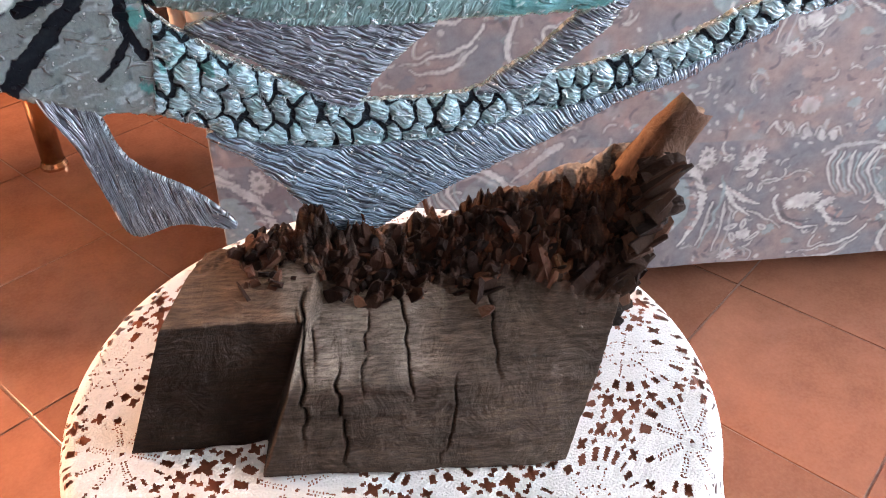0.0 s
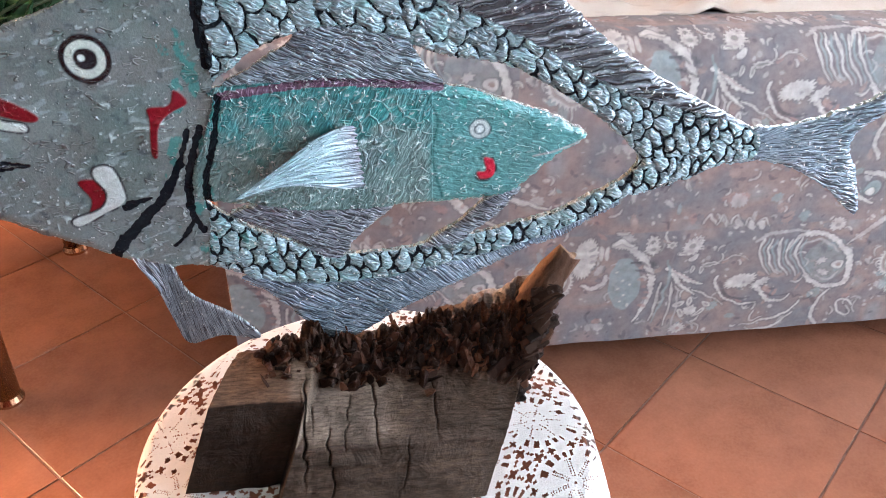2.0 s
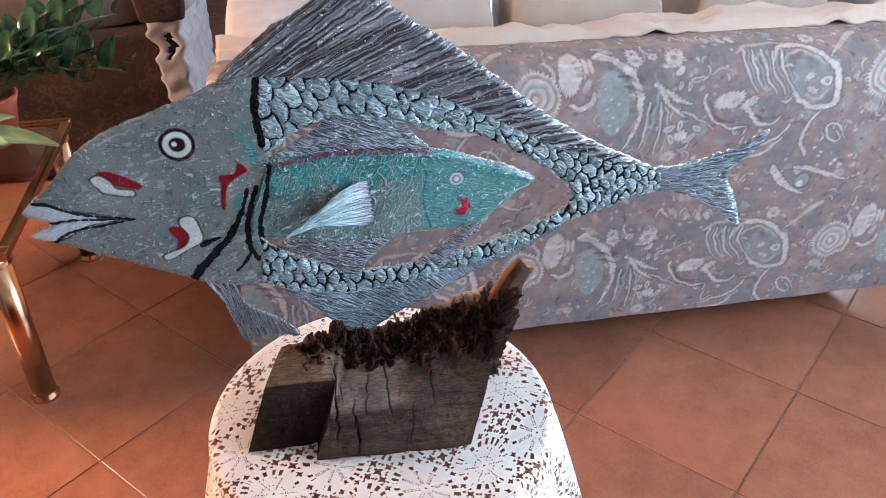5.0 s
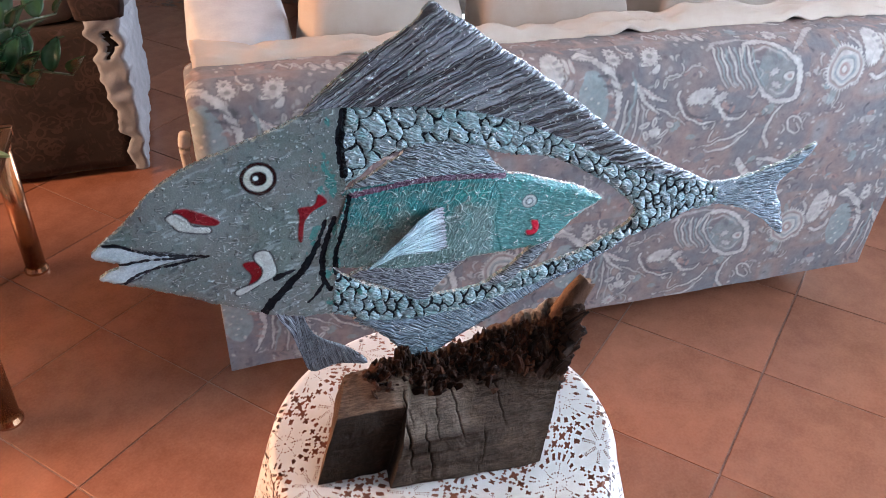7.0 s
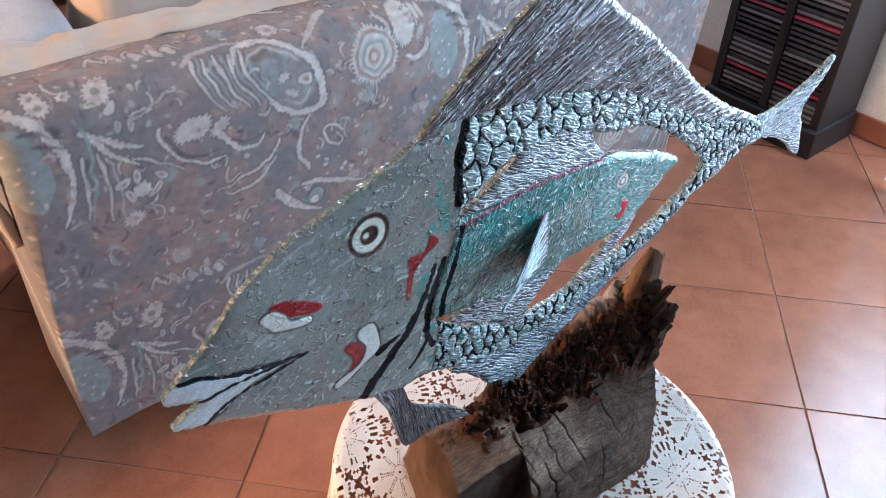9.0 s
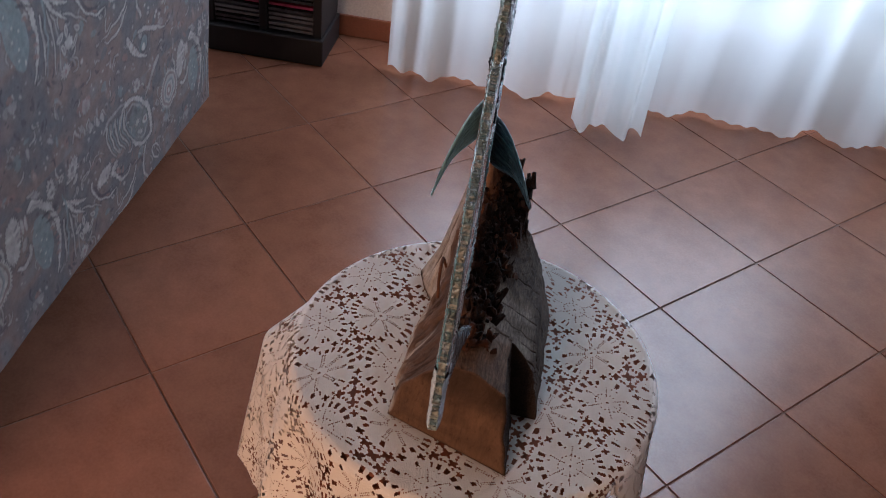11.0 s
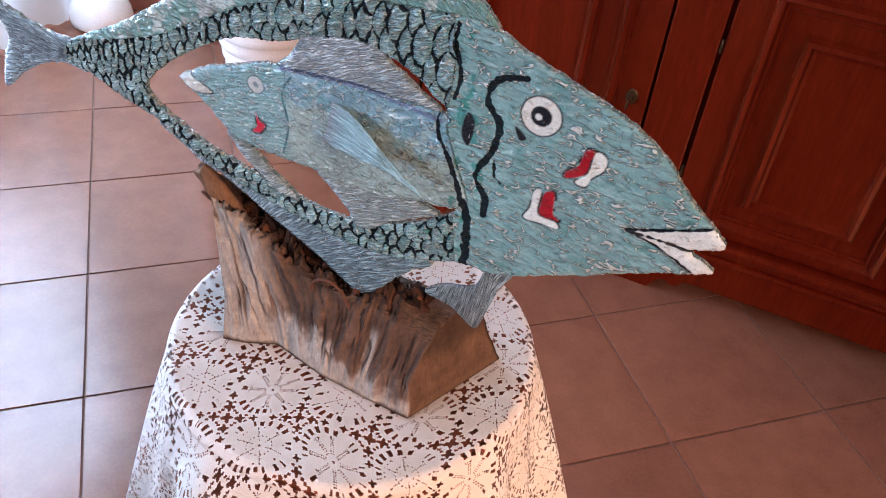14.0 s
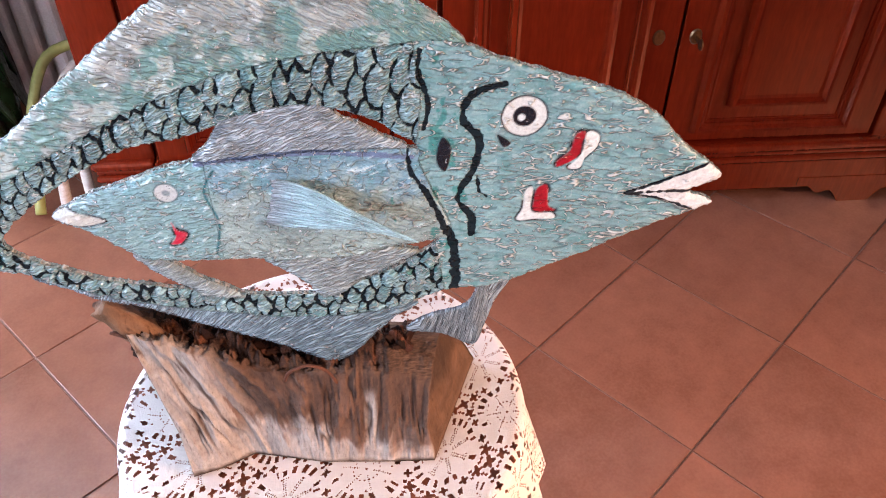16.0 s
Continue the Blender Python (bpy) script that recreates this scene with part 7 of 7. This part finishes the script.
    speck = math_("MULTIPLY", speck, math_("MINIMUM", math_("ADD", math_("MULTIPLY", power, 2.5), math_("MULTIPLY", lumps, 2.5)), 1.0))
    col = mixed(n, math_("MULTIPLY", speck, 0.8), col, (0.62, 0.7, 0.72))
    line = fade(math_("ADD", parts.outputs[0], wob), 0.05, -0.03)
    col = mixed(n, math_("MULTIPLY", line, 0.96), col, (0.004, 0.006, 0.011))
    n.links.new(col, b.inputs["Base Color"])
    n.links.new(ramp(n, big, [(0.3, (0.1, 0.1, 0.1)), (0.7, (0.22, 0.22, 0.22))]).outputs[0], b.inputs["Roughness"])
    n.links.new(math_("MULTIPLY_ADD", line, -0.56, 0.6), b.inputs["Specular IOR Level"])
    b.inputs["Coat Roughness"].default_value = 0.06
    n.links.new(math_("MULTIPLY_ADD", line, -0.8, 0.85), b.inputs["Coat Weight"])
    height = math_("MULTIPLY", lift, math_("MINIMUM", math_("MULTIPLY", power, 2.5), 1.0))
    height = math_("ADD", height, math_("MULTIPLY", ridge, 0.8))
    height = math_("ADD", height, math_("MULTIPLY", speck, 0.8))
    height = math_("ADD", height, math_("MULTIPLY", weal, 1.1))
    height = math_("SUBTRACT", height, math_("MULTIPLY", line, 0.7))
    relief = bump(n, b, height, 1.0, 0.005, bump(n, b, fine, 0.3, 0.0014))
    n.links.new(relief.outputs[0], b.inputs["Coat Normal"])
    return m


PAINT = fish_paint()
fish()



# ---- brass and glass table with plants ----
gt = thing("glass_table", (-0.79, 1.28, 0), "low brass framed table with a clear glass top", "table")
GT_X, GT_Y, GT_H = 0.85, 0.36, 0.45
for x in (-0.02, -0.75):
    for y in (-0.33, 0.31):
        leg = part("leg", lathe([(0.029, 0.02), (0.029, 0.405)], 24), BRASS, gt, smooth=True)
        leg.location = (x, y, 0)
        f = part("foot_ring", lathe([(0.034, 0.0), (0.035, 0.008), (0.03, 0.02)], 24), BRASS, leg)
        c = part("collar", lathe([(0.03, 0.405), (0.034, 0.41), (0.034, 0.422), (0.03, 0.43)], 24), BRASS, leg)
part("glass_top", box(-0.76, -0.005, -0.345, 0.335, 0.438, 0.447, 0.002), GLASS, gt, "clear glass pane")
for b in ((-0.79, 0.02, -0.37, -0.345), (-0.79, 0.02, 0.335, 0.36), (-0.79, -0.76, -0.344, 0.334), (-0.005, 0.02, -0.344, 0.334)):
    part("rail", box(*b, 0.43, 0.456, 0.005), BRASS, gt)


def leaf(bm, root, tip, width, droop=0.1, segs=12, across=6, curl=0.2, teeth=0.0):
    """A pointed leaf blade with a folded midrib."""
    root, tip = Vector(root), Vector(tip)
    d = tip - root
    side = d.cross(Vector((0, 0, 1)))
    side = side.normalized() if side.length > 1e-4 else Vector((1, 0, 0))
    up = side.cross(d).normalized()
    rows = []
    for i in range(segs + 1):
        u = i / segs
        w = width * math.sin(math.pi * min(1, u**0.75 * 0.97 + 0.03)) ** 0.8 + 0.001
        w *= 1 + teeth * (i % 2)
        c = root + d * u - Vector((0, 0, 1)) * droop * u * u * d.length + up * 0.25 * d.length * math.sin(math.pi * u) * 0.4
        rows.append([bm.verts.new(c + side * w * (2 * k / across - 1) + up * (abs(2 * k / across - 1) * curl * w + 0.02 * w * math.sin(9 * u + k))) for k in range(across + 1)])
    for a, b in zip(rows, rows[1:]):
        for k in range(across):
            bm.faces.new((a[k], a[k + 1], b[k + 1], b[k]))


def solid(ob, thick):
    m = ob.modifiers.new("thickness", "SOLIDIFY")
    m.thickness = thick
    return ob


rng = random.Random(4)
# glossy plant in a pot on the glass table
pot = thing("potted_plant", (-0.96, 1.53, 0.448), "glossy dark green leafy plant in a pot on the glass table", "plant")
part("pot", lathe([(0.07, 0), (0.09, 0.1), (0.1, 0.13), (0.092, 0.132), (0.085, 0.115)], 32), CLAY, pot, smooth=True)
part("soil", lathe([(0.03, 0.108), (0.0845, 0.114)], 24), SOIL, pot)
for k in range(18):
    a, r = (rng.uniform(-0.1, 1.1), rng.uniform(0.26, 0.5)) if k < 12 else (rng.uniform(1.3, 4.2), rng.uniform(0.2, 0.4))
    tipz = rng.uniform(0.1, 0.28)
    pts = [Vector((0, 0, 0.1)).lerp(Vector((r * math.cos(a), r * math.sin(a), tipz)), u) + Vector((0, 0, 0.06 * math.sin(math.pi * u))) for u in (0, 0.25, 0.5, 0.75, 1)]
    part("stem", tube(pts, [0.007, 0.006, 0.005, 0.004, 0.003], 8), STEM_DARK, pot, smooth=True)
    bm = bmesh.new()
    for j in range(7):
        u = 0.2 + 0.8 * j / 6
        i = min(3, int(u * 4))
        p = pts[i].lerp(pts[i + 1], u * 4 - i)
        s = 1 if j % 2 else -1
        q = Vector((-math.sin(a) * s * 0.055, math.cos(a) * s * 0.055, 0.03)) + Vector((math.cos(a), math.sin(a), 0)) * 0.03
        leaf(bm, p, p + q * 1.2 + Vector((0, 0, 0.035)), 0.026, 0.0, 8, 4, 0.3)
    solid(part("leaf_spray", bm, LEAF_GLOSSY, pot, smooth=True), 0.0012)

succ = thing("succulent_plant", (-0.99, 1.24, 0.448), "pale green broad-leaved succulent with toothed edges in a pot", "plant")
part("pot", lathe([(0.055, 0), (0.07, 0.07), (0.075, 0.09), (0.068, 0.092), (0.064, 0.08)], 28), CLAY, succ, smooth=True)
part("soil", lathe([(0.03, 0.074), (0.0635, 0.079)], 20), SOIL, succ)
for k in range(11):
    a = 0.57 * k + 0.2
    r = 0.22 if k % 3 else 0.28
    bm = bmesh.new()
    leaf(bm, (0.01 * math.cos(a), 0.01 * math.sin(a), 0.075), (r * math.cos(a), r * math.sin(a), 0.15 + 0.035 * (k % 4)), 0.06, 0.25, 40, 6, 0.25, 0.07)
    solid(part("leaf", bm, LEAF_PALE, succ, smooth=True), 0.006)

tall = thing("trailing_plant", (-1.45, 1.55, 0.448), "tall green plant with arching leaves in a pot", "plant")
part("pot", lathe([(0.06, 0), (0.085, 0.12), (0.09, 0.14), (0.082, 0.142), (0.078, 0.125)], 28), WHITE_GLAZE, tall, smooth=True)
part("soil", lathe([(0.03, 0.118), (0.0775, 0.124)], 20), SOIL, tall)
for k in range(26):
    a = rng.uniform(0, 6.28)
    r = rng.uniform(0.15, 0.42)
    bm = bmesh.new()
    leaf(bm, (0.02 * math.cos(a), 0.02 * math.sin(a), 0.12), (r * math.cos(a), r * math.sin(a), rng.uniform(0.25, 0.6)), 0.016, 0.35, 14, 4, 0.3)
    solid(part("leaf", bm, LEAF_PALE if k % 3 == 0 else LEAF, tall, smooth=True), 0.0012)


# ---- armchair beyond the glass table ----
def armchair(place, turn, label):
    c = thing("armchair", place, label, "armchair", turn=turn)
    part("body", pillow(0.9, 0.86, 0.52, 0.1), PAISLEY_SHADED_BROWN, c, "brown paisley cover, its shade put into the colour", True).location = (0, 0.43, 0.28)
    part("back", pillow(0.9, 0.26, 0.5, 0.4), PAISLEY_SHADED_BROWN, c, smooth=True).location = (0, 0.78, 0.72)
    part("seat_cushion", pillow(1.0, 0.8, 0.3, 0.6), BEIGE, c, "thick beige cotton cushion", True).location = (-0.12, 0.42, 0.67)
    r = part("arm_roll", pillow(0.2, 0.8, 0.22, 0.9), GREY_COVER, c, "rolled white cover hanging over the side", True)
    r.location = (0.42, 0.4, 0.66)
    b = part("roll_end", pillow(0.17, 0.05, 0.2, 0.95), PAISLEY_SHADED_BROWN, c, smooth=True)
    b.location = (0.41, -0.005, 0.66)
    # crumpled cover that hangs round the corner, ragged towards the front
    nu, nv = 70, 70
    verts, quads, drop = [], [], {}
    for i in range(nu + 1):
        for k in range(nv + 1):
            u, v = i / nu, k / nv
            front_w = 0.045 + 0.07 * v + 0.025 * noise.noise(Vector((v * 7, 3.0, 0))) + 0.012 * noise.noise(Vector((v * 21, 6.0, 0)))
            run = u * (0.84 + front_w) - front_w
            w = noise.noise(Vector((u * 9, v * 6, 1.0))) * 0.008 + noise.noise(Vector((u * 24, v * 16, 4.0))) * 0.007
            z = 0.03 + 0.56 * v + (0.03 * noise.noise(Vector((u * 11, 8.0, 0))) * (1 - v))
            edge = 0.468 + 0.004 * math.sin(v * 40) + 0.008 * noise.noise(Vector((v * 13, 9.0, 0)))
            verts.append((edge + run, -0.018 + w, z) if run < 0 else (edge + w, run - 0.018, z))
            drop[i, k] = run < 0 and 0.72 < v < 0.9 and abs(run + 0.05 - 0.05 * (v - 0.8)) < 0.016 * math.sin((v - 0.72) / 0.18 * math.pi)
    for i in range(nu):
        for k in range(nv):
            a = i * (nv + 1) + k
            if not drop[i, k]:
                quads.append((a, a + nv + 1, a + nv + 2, a + 1))
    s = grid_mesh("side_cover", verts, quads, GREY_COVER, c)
    solid(s, 0.01)
    tagged(s, "crumpled white cover on the side")
    for x in (-0.36, 0.36):
        for y in (0.1, 0.76):
            part("leg", box(x - 0.025, x + 0.025, y - 0.025, y + 0.025, 0, 0.03), TABLE_WOOD, c)
    return c


# darker copies of the sofa's white and cream cotton, for the armchair
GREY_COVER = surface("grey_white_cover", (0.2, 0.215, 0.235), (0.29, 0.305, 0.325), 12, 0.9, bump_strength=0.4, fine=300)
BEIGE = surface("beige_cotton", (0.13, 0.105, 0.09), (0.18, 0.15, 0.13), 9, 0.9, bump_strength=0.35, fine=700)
armchair((-0.95, 2.13, 0), 0, "paisley armchair with a cream cushion and white side cover")

# second sofa across the sitting room
far = thing("loveseat", (1.35, 3.3, 0), "paisley loveseat with cream seat cushions across the room", "sofa")
part("base", pillow(1.7, 0.8, 0.42, 0.12), PAISLEY, far, smooth=True).location = (0, 0.4, 0.25)
part("back", pillow(1.7, 0.25, 0.6, 0.4), PAISLEY, far, smooth=True).location = (0, 0.82, 0.6)
for x in (-0.45, 0.45):
    part("seat_cushion", pillow(0.82, 0.66, 0.18, 0.5), CREAM, far, smooth=True).location = (x, 0.36, 0.52)
for x in (-0.78, 0.78):
    for y in (0.06, 0.74):
        part("leg", lathe([(0.02, 0), (0.02, 0.06)], 16), STEEL, far).location = (x, y, 0)

# low chromed table between the sofas
ct = thing("coffee_table", (1.15, 2.62, 0), "low coffee table with chromed legs and a glass top", "table")
for x in (-0.4, 0.4):
    for y in (-0.25, 0.25):
        part("leg", lathe([(0.025, 0), (0.02, 0.012), (0.02, 0.4)], 20), STEEL, ct, smooth=True).location = (x, y, 0)
part("glass_top", box(-0.5, 0.5, -0.33, 0.33, 0.401, 0.411, 0.002), GLASS, ct)


# ---- disc rack by the window wall ----
rack = thing("disc_rack", (2.03, 0.66, 0), "black plastic rack of music discs against the wall", "rack")
RW, RD, RH = 0.42, 0.25, 0.78
part("base", box(-0.02, RD, -0.01, RW + 0.01, 0.0, 0.1, 0.006), BLACK, rack)
for y0, y1 in ((0.0, 0.03), (0.195, 0.225), (RW - 0.03, RW)):
    part("upright", box(0.0, RD, y0, y1, 0.1, RH, 0.003), BLACK, rack)
part("back_panel", box(RD - 0.01, RD, 0.001, RW - 0.001, 0.1, RH), BLACK, rack)
part("top", box(0.0, RD, 0.0, RW, RH, RH + 0.02, 0.004), BLACK, rack)
CASES = [surface("disc_case_" + n, d, l, 40, 0.25, bump_strength=0.02) for n, d, l in (("grey", (0.1, 0.1, 0.105), (0.18, 0.18, 0.19)), ("dark", (0.02, 0.02, 0.025), (0.06, 0.06, 0.07)), ("pink", (0.2, 0.02, 0.05), (0.3, 0.04, 0.08)))]
for col in range(2):
    y0, y1 = (0.031, 0.194) if col == 0 else (0.226, RW - 0.031)
    for k in range(38):
        z = 0.106 + k * 0.0176
        m = rng.choice([0, 0, 0, 1, 1, 1, 1]) if k % 13 != 5 else 2
        d = part("disc_case", box(0.004 + 0.008 * rng.random(), 0.14, y0 + 0.002, y1 - 0.002, z, z + 0.0098), CASES[m], rack)


# ---- big pot plant by the sideboard ----
plant = thing("floor_plant", (1.12, -1.47, 0), "broad-leaved green plant in a ribbed white pot on a clay saucer", "plant")
part("saucer", lathe([(0.15, 0.0), (0.185, 0.012), (0.195, 0.05), (0.187, 0.052), (0.178, 0.02)], 48), CLAY, plant, "red clay plastic saucer", True)
prof = [(0.115, 0.02)]
for k in range(6):
    z = 0.03 + k * 0.045
    r = 0.122 + 0.008 * k
    prof += [(r, z), (r + 0.007, z + 0.012), (r + 0.008, z + 0.026), (r + 0.004, z + 0.04)]
prof += [(0.17, 0.305), (0.166, 0.315), (0.158, 0.31), (0.155, 0.26)]
part("pot", lathe(prof, 56), WHITE_GLAZE, plant, "ribbed white glazed pot", True)
part("inner_pot", lathe([(0.13, 0.2), (0.15, 0.27), (0.152, 0.33), (0.147, 0.332), (0.142, 0.28)], 40), CLAY, plant, smooth=True)
part("soil", lathe([(0.05, 0.268), (0.1415, 0.278)], 24), SOIL, plant)
for x, y, h in ((-0.02, 0.0, 0.9), (0.03, 0.02, 0.75), (0.0, -0.04, 0.6)):
    part("trunk", tube([(x, y, 0.26), (x * 1.2, y, 0.26 + h * 0.5), (x * 1.6, y * 1.4, 0.26 + h)], [0.012, 0.011, 0.008], 10), BARK, plant, smooth=True)


def arching_leaf(start, way, length, width, rise, sag):
    """A broad blade on its stalk that rises from the trunk, arches over and hangs down."""
    start, out = Vector(start), Vector((math.cos(way), math.sin(way), 0))
    side = Vector((-out.y, out.x, 0))
    pts = [start + out * length * (u - 0.12 * sag * u * u) + Vector((0, 0, rise * math.sin(math.pi * min(1, u * 1.25) * 0.5) - sag * length * max(0, u - 0.2) ** 1.6)) for u in (i / 20 for i in range(21))]
    part("leaf_stalk", tube([tuple(q) for q in pts[:7]], 0.004, 6), STEM_DARK, plant, smooth=True)
    bm = bmesh.new()
    rows = []
    for i in range(6, 21):
        v = (i - 6) / 14
        w = width * math.sin(math.pi * (0.02 + 0.98 * v) ** 0.8) ** 0.7 + 0.001
        d = (pts[min(20, i + 1)] - pts[i - 1]).normalized()
        up = side.cross(d) * -1
        rows.append([bm.verts.new(pts[i] + side * w * c + up * w * (0.28 * abs(c) + 0.07 * math.sin(8 * v + 3 * c))) for c in (-1, -0.66, -0.33, 0, 0.33, 0.66, 1)])
    for a, b in zip(rows, rows[1:]):
        for c in range(6):
            bm.faces.new((a[c], a[c + 1], b[c + 1], b[c]))
    solid(part("leaf", bm, LEAF, plant, smooth=True), 0.0012)


for k in range(26):
    arching_leaf((0, 0, 0.5 + 0.6 * (k / 26)), 2.399 * k + 0.3, rng.uniform(0.24, 0.36), rng.uniform(0.055, 0.085), rng.uniform(0.05, 0.13), rng.uniform(0.6, 1.3))
# low leaves that hang over the rim on the room side
for way, z0, length, width, rise, sag in ((3.0, 0.56, 0.33, 0.085, 0.05, 1.9), (3.35, 0.62, 0.34, 0.09, 0.04, 2.1), (3.7, 0.54, 0.33, 0.085, 0.05, 1.9), (3.2, 0.48, 0.3, 0.08, 0.06, 1.7), (2.75, 0.4, 0.26, 0.07, 0.09, 0.8), (2.2, 0.54, 0.36, 0.075, 0.08, 1.0), (1.7, 0.5, 0.34, 0.07, 0.1, 1.0), (3.9, 0.6, 0.32, 0.08, 0.05, 2.0), (3.12, 0.5, 0.32, 0.09, 0.02, 2.6)):
    arching_leaf((0, 0, z0), way, length, width, rise, sag)

# woody roots or canes leaning beside the sideboard
canes = thing("leaning_canes", (0.76, -1.3, 0), "bundle of pale and green canes leaning beside the sideboard", "canes")
for k, (dx, mat, r, top) in enumerate(((0.06, STEM_GREEN, 0.014, 0.36), (0.0, STEM_GREY, 0.015, 0.33), (-0.06, STEM_GREY, 0.014, 0.3))):
    p = [(dx * 1.2, 0.02, 0.012), (dx + 0.01, -0.06, 0.14), (dx, -0.12, 0.25), (dx - 0.05, -0.2, top), (dx - 0.16, -0.26, top + 0.015)]
    part("cane", tube([tuple(q) for q in spline(p, 5)], r, 12), mat, canes, smooth=True)

# ribbed white radiator on the south wall
radi = thing("radiator", (1.2, WALL_Y, 0), "white ribbed radiator on the wall behind the plant", "radiator")
for k in range(14):
    x = -0.42 + k * 0.065
    part("rib", box(x, x + 0.045, 0.03, 0.09, 0.12, 0.72, 0.012), WHITE_GLAZE, radi)
part("pipe", box(-0.42, 0.46, 0.045, 0.075, 0.14, 0.17, 0.01), WHITE_GLAZE, radi)
part("pipe", box(-0.42, 0.46, 0.045, 0.075, 0.67, 0.7, 0.01), WHITE_GLAZE, radi)
part("bracket", box(-0.1, -0.08, 0.0, 0.046, 0.5, 0.54), WHITE_GLAZE, radi)

# low white ceramic planter on the floor by the curtain
swan = thing("ceramic_planter", (1.955, -1.585, 0), "low white ceramic planter with a small blue-green sprig", "planter")
bm = lathe([(0.094, 0.0), (0.104, 0.006), (0.106, 0.025), (0.101, 0.06), (0.088, 0.092), (0.064, 0.113), (0.03, 0.121), (0.004, 0.122)], 40)
for v in bm.verts:
    v.co.x *= 1.06
    v.co.z *= 1.0 + 0.8 * max(0.0, v.co.y)
    v.co.y += 0.012 * noise.noise(v.co * 9)
ob = part("bowl", bm, WHITE_GLAZE, swan, smooth=True)
ob.rotation_euler = (0, 0, radians(50))
bm = bmesh.new()
for k in range(9):
    a = 0.7 * k
    leaf(bm, (0.012 * math.cos(a), 0.012 * math.sin(a), 0.118), (0.035 * math.cos(a), 0.035 * math.sin(a), 0.15 + 0.006 * (k % 3)), 0.012, 0.1, 6, 4, 0.3)
solid(part("sprig", bm, LEAF_BLUE, swan, "small blue-green sprig", True), 0.002)


# ---- floor tiles, laid diagonally ----
floor = tagged(part("floor", box(BACK_X, WALL_X, WALL_Y, FAR_Y, -0.08, -0.003), GROUT), "terracotta tiled floor laid diagonally with dark joints", "floor", kind="structure")
TA, TS, GAP = radians(42.45), 0.4, 0.0044
GX, GY = 1.302, -0.2405
ca_, sa_ = math.cos(TA), math.sin(TA)
bm = bmesh.new()
add_box(bm, -TS / 2 + GAP / 2, TS / 2 - GAP / 2, -TS / 2 + GAP / 2, TS / 2 - GAP / 2, -0.0035, 0.0, 0.0012)
tile_mesh = mesh_of("tile", bm, TILE)
edge_bm = bmesh.new()
for i in range(-22, 23):
    for j in range(-22, 23):
        u, v = (i + 0.5) * TS, (j + 0.5) * TS
        x, y = GX + u * ca_ - v * sa_, GY + u * sa_ + v * ca_
        inside = BACK_X + 0.29 < x < WALL_X - 0.29 and WALL_Y + 0.29 < y < FAR_Y - 0.29
        near = BACK_X - 0.29 < x < WALL_X + 0.29 and WALL_Y - 0.29 < y < FAR_Y + 0.29
        if inside:
            t = new("tile", tile_mesh)
            t.parent = floor
            t.matrix_local = Matrix.Translation((x, y, 0)) @ Matrix.Rotation(TA, 4, "Z")
        elif near:
            add_box(edge_bm, -TS / 2 + GAP / 2, TS / 2 - GAP / 2, -TS / 2 + GAP / 2, TS / 2 - GAP / 2, -0.0035, 0.0, 0, Matrix.Translation((x, y, 0)) @ Matrix.Rotation(TA, 4, "Z"))
for co, no in (((BACK_X, 0, 0), (-1, 0, 0)), ((WALL_X, 0, 0), (1, 0, 0)), ((0, WALL_Y, 0), (0, -1, 0)), ((0, FAR_Y, 0), (0, 1, 0))):
    bmesh.ops.bisect_plane(edge_bm, geom=edge_bm.verts[:] + edge_bm.edges[:] + edge_bm.faces[:], plane_co=co, plane_no=no, clear_outer=True)
tagged(part("cut_tiles", edge_bm, TILE, floor), kind="stuff")
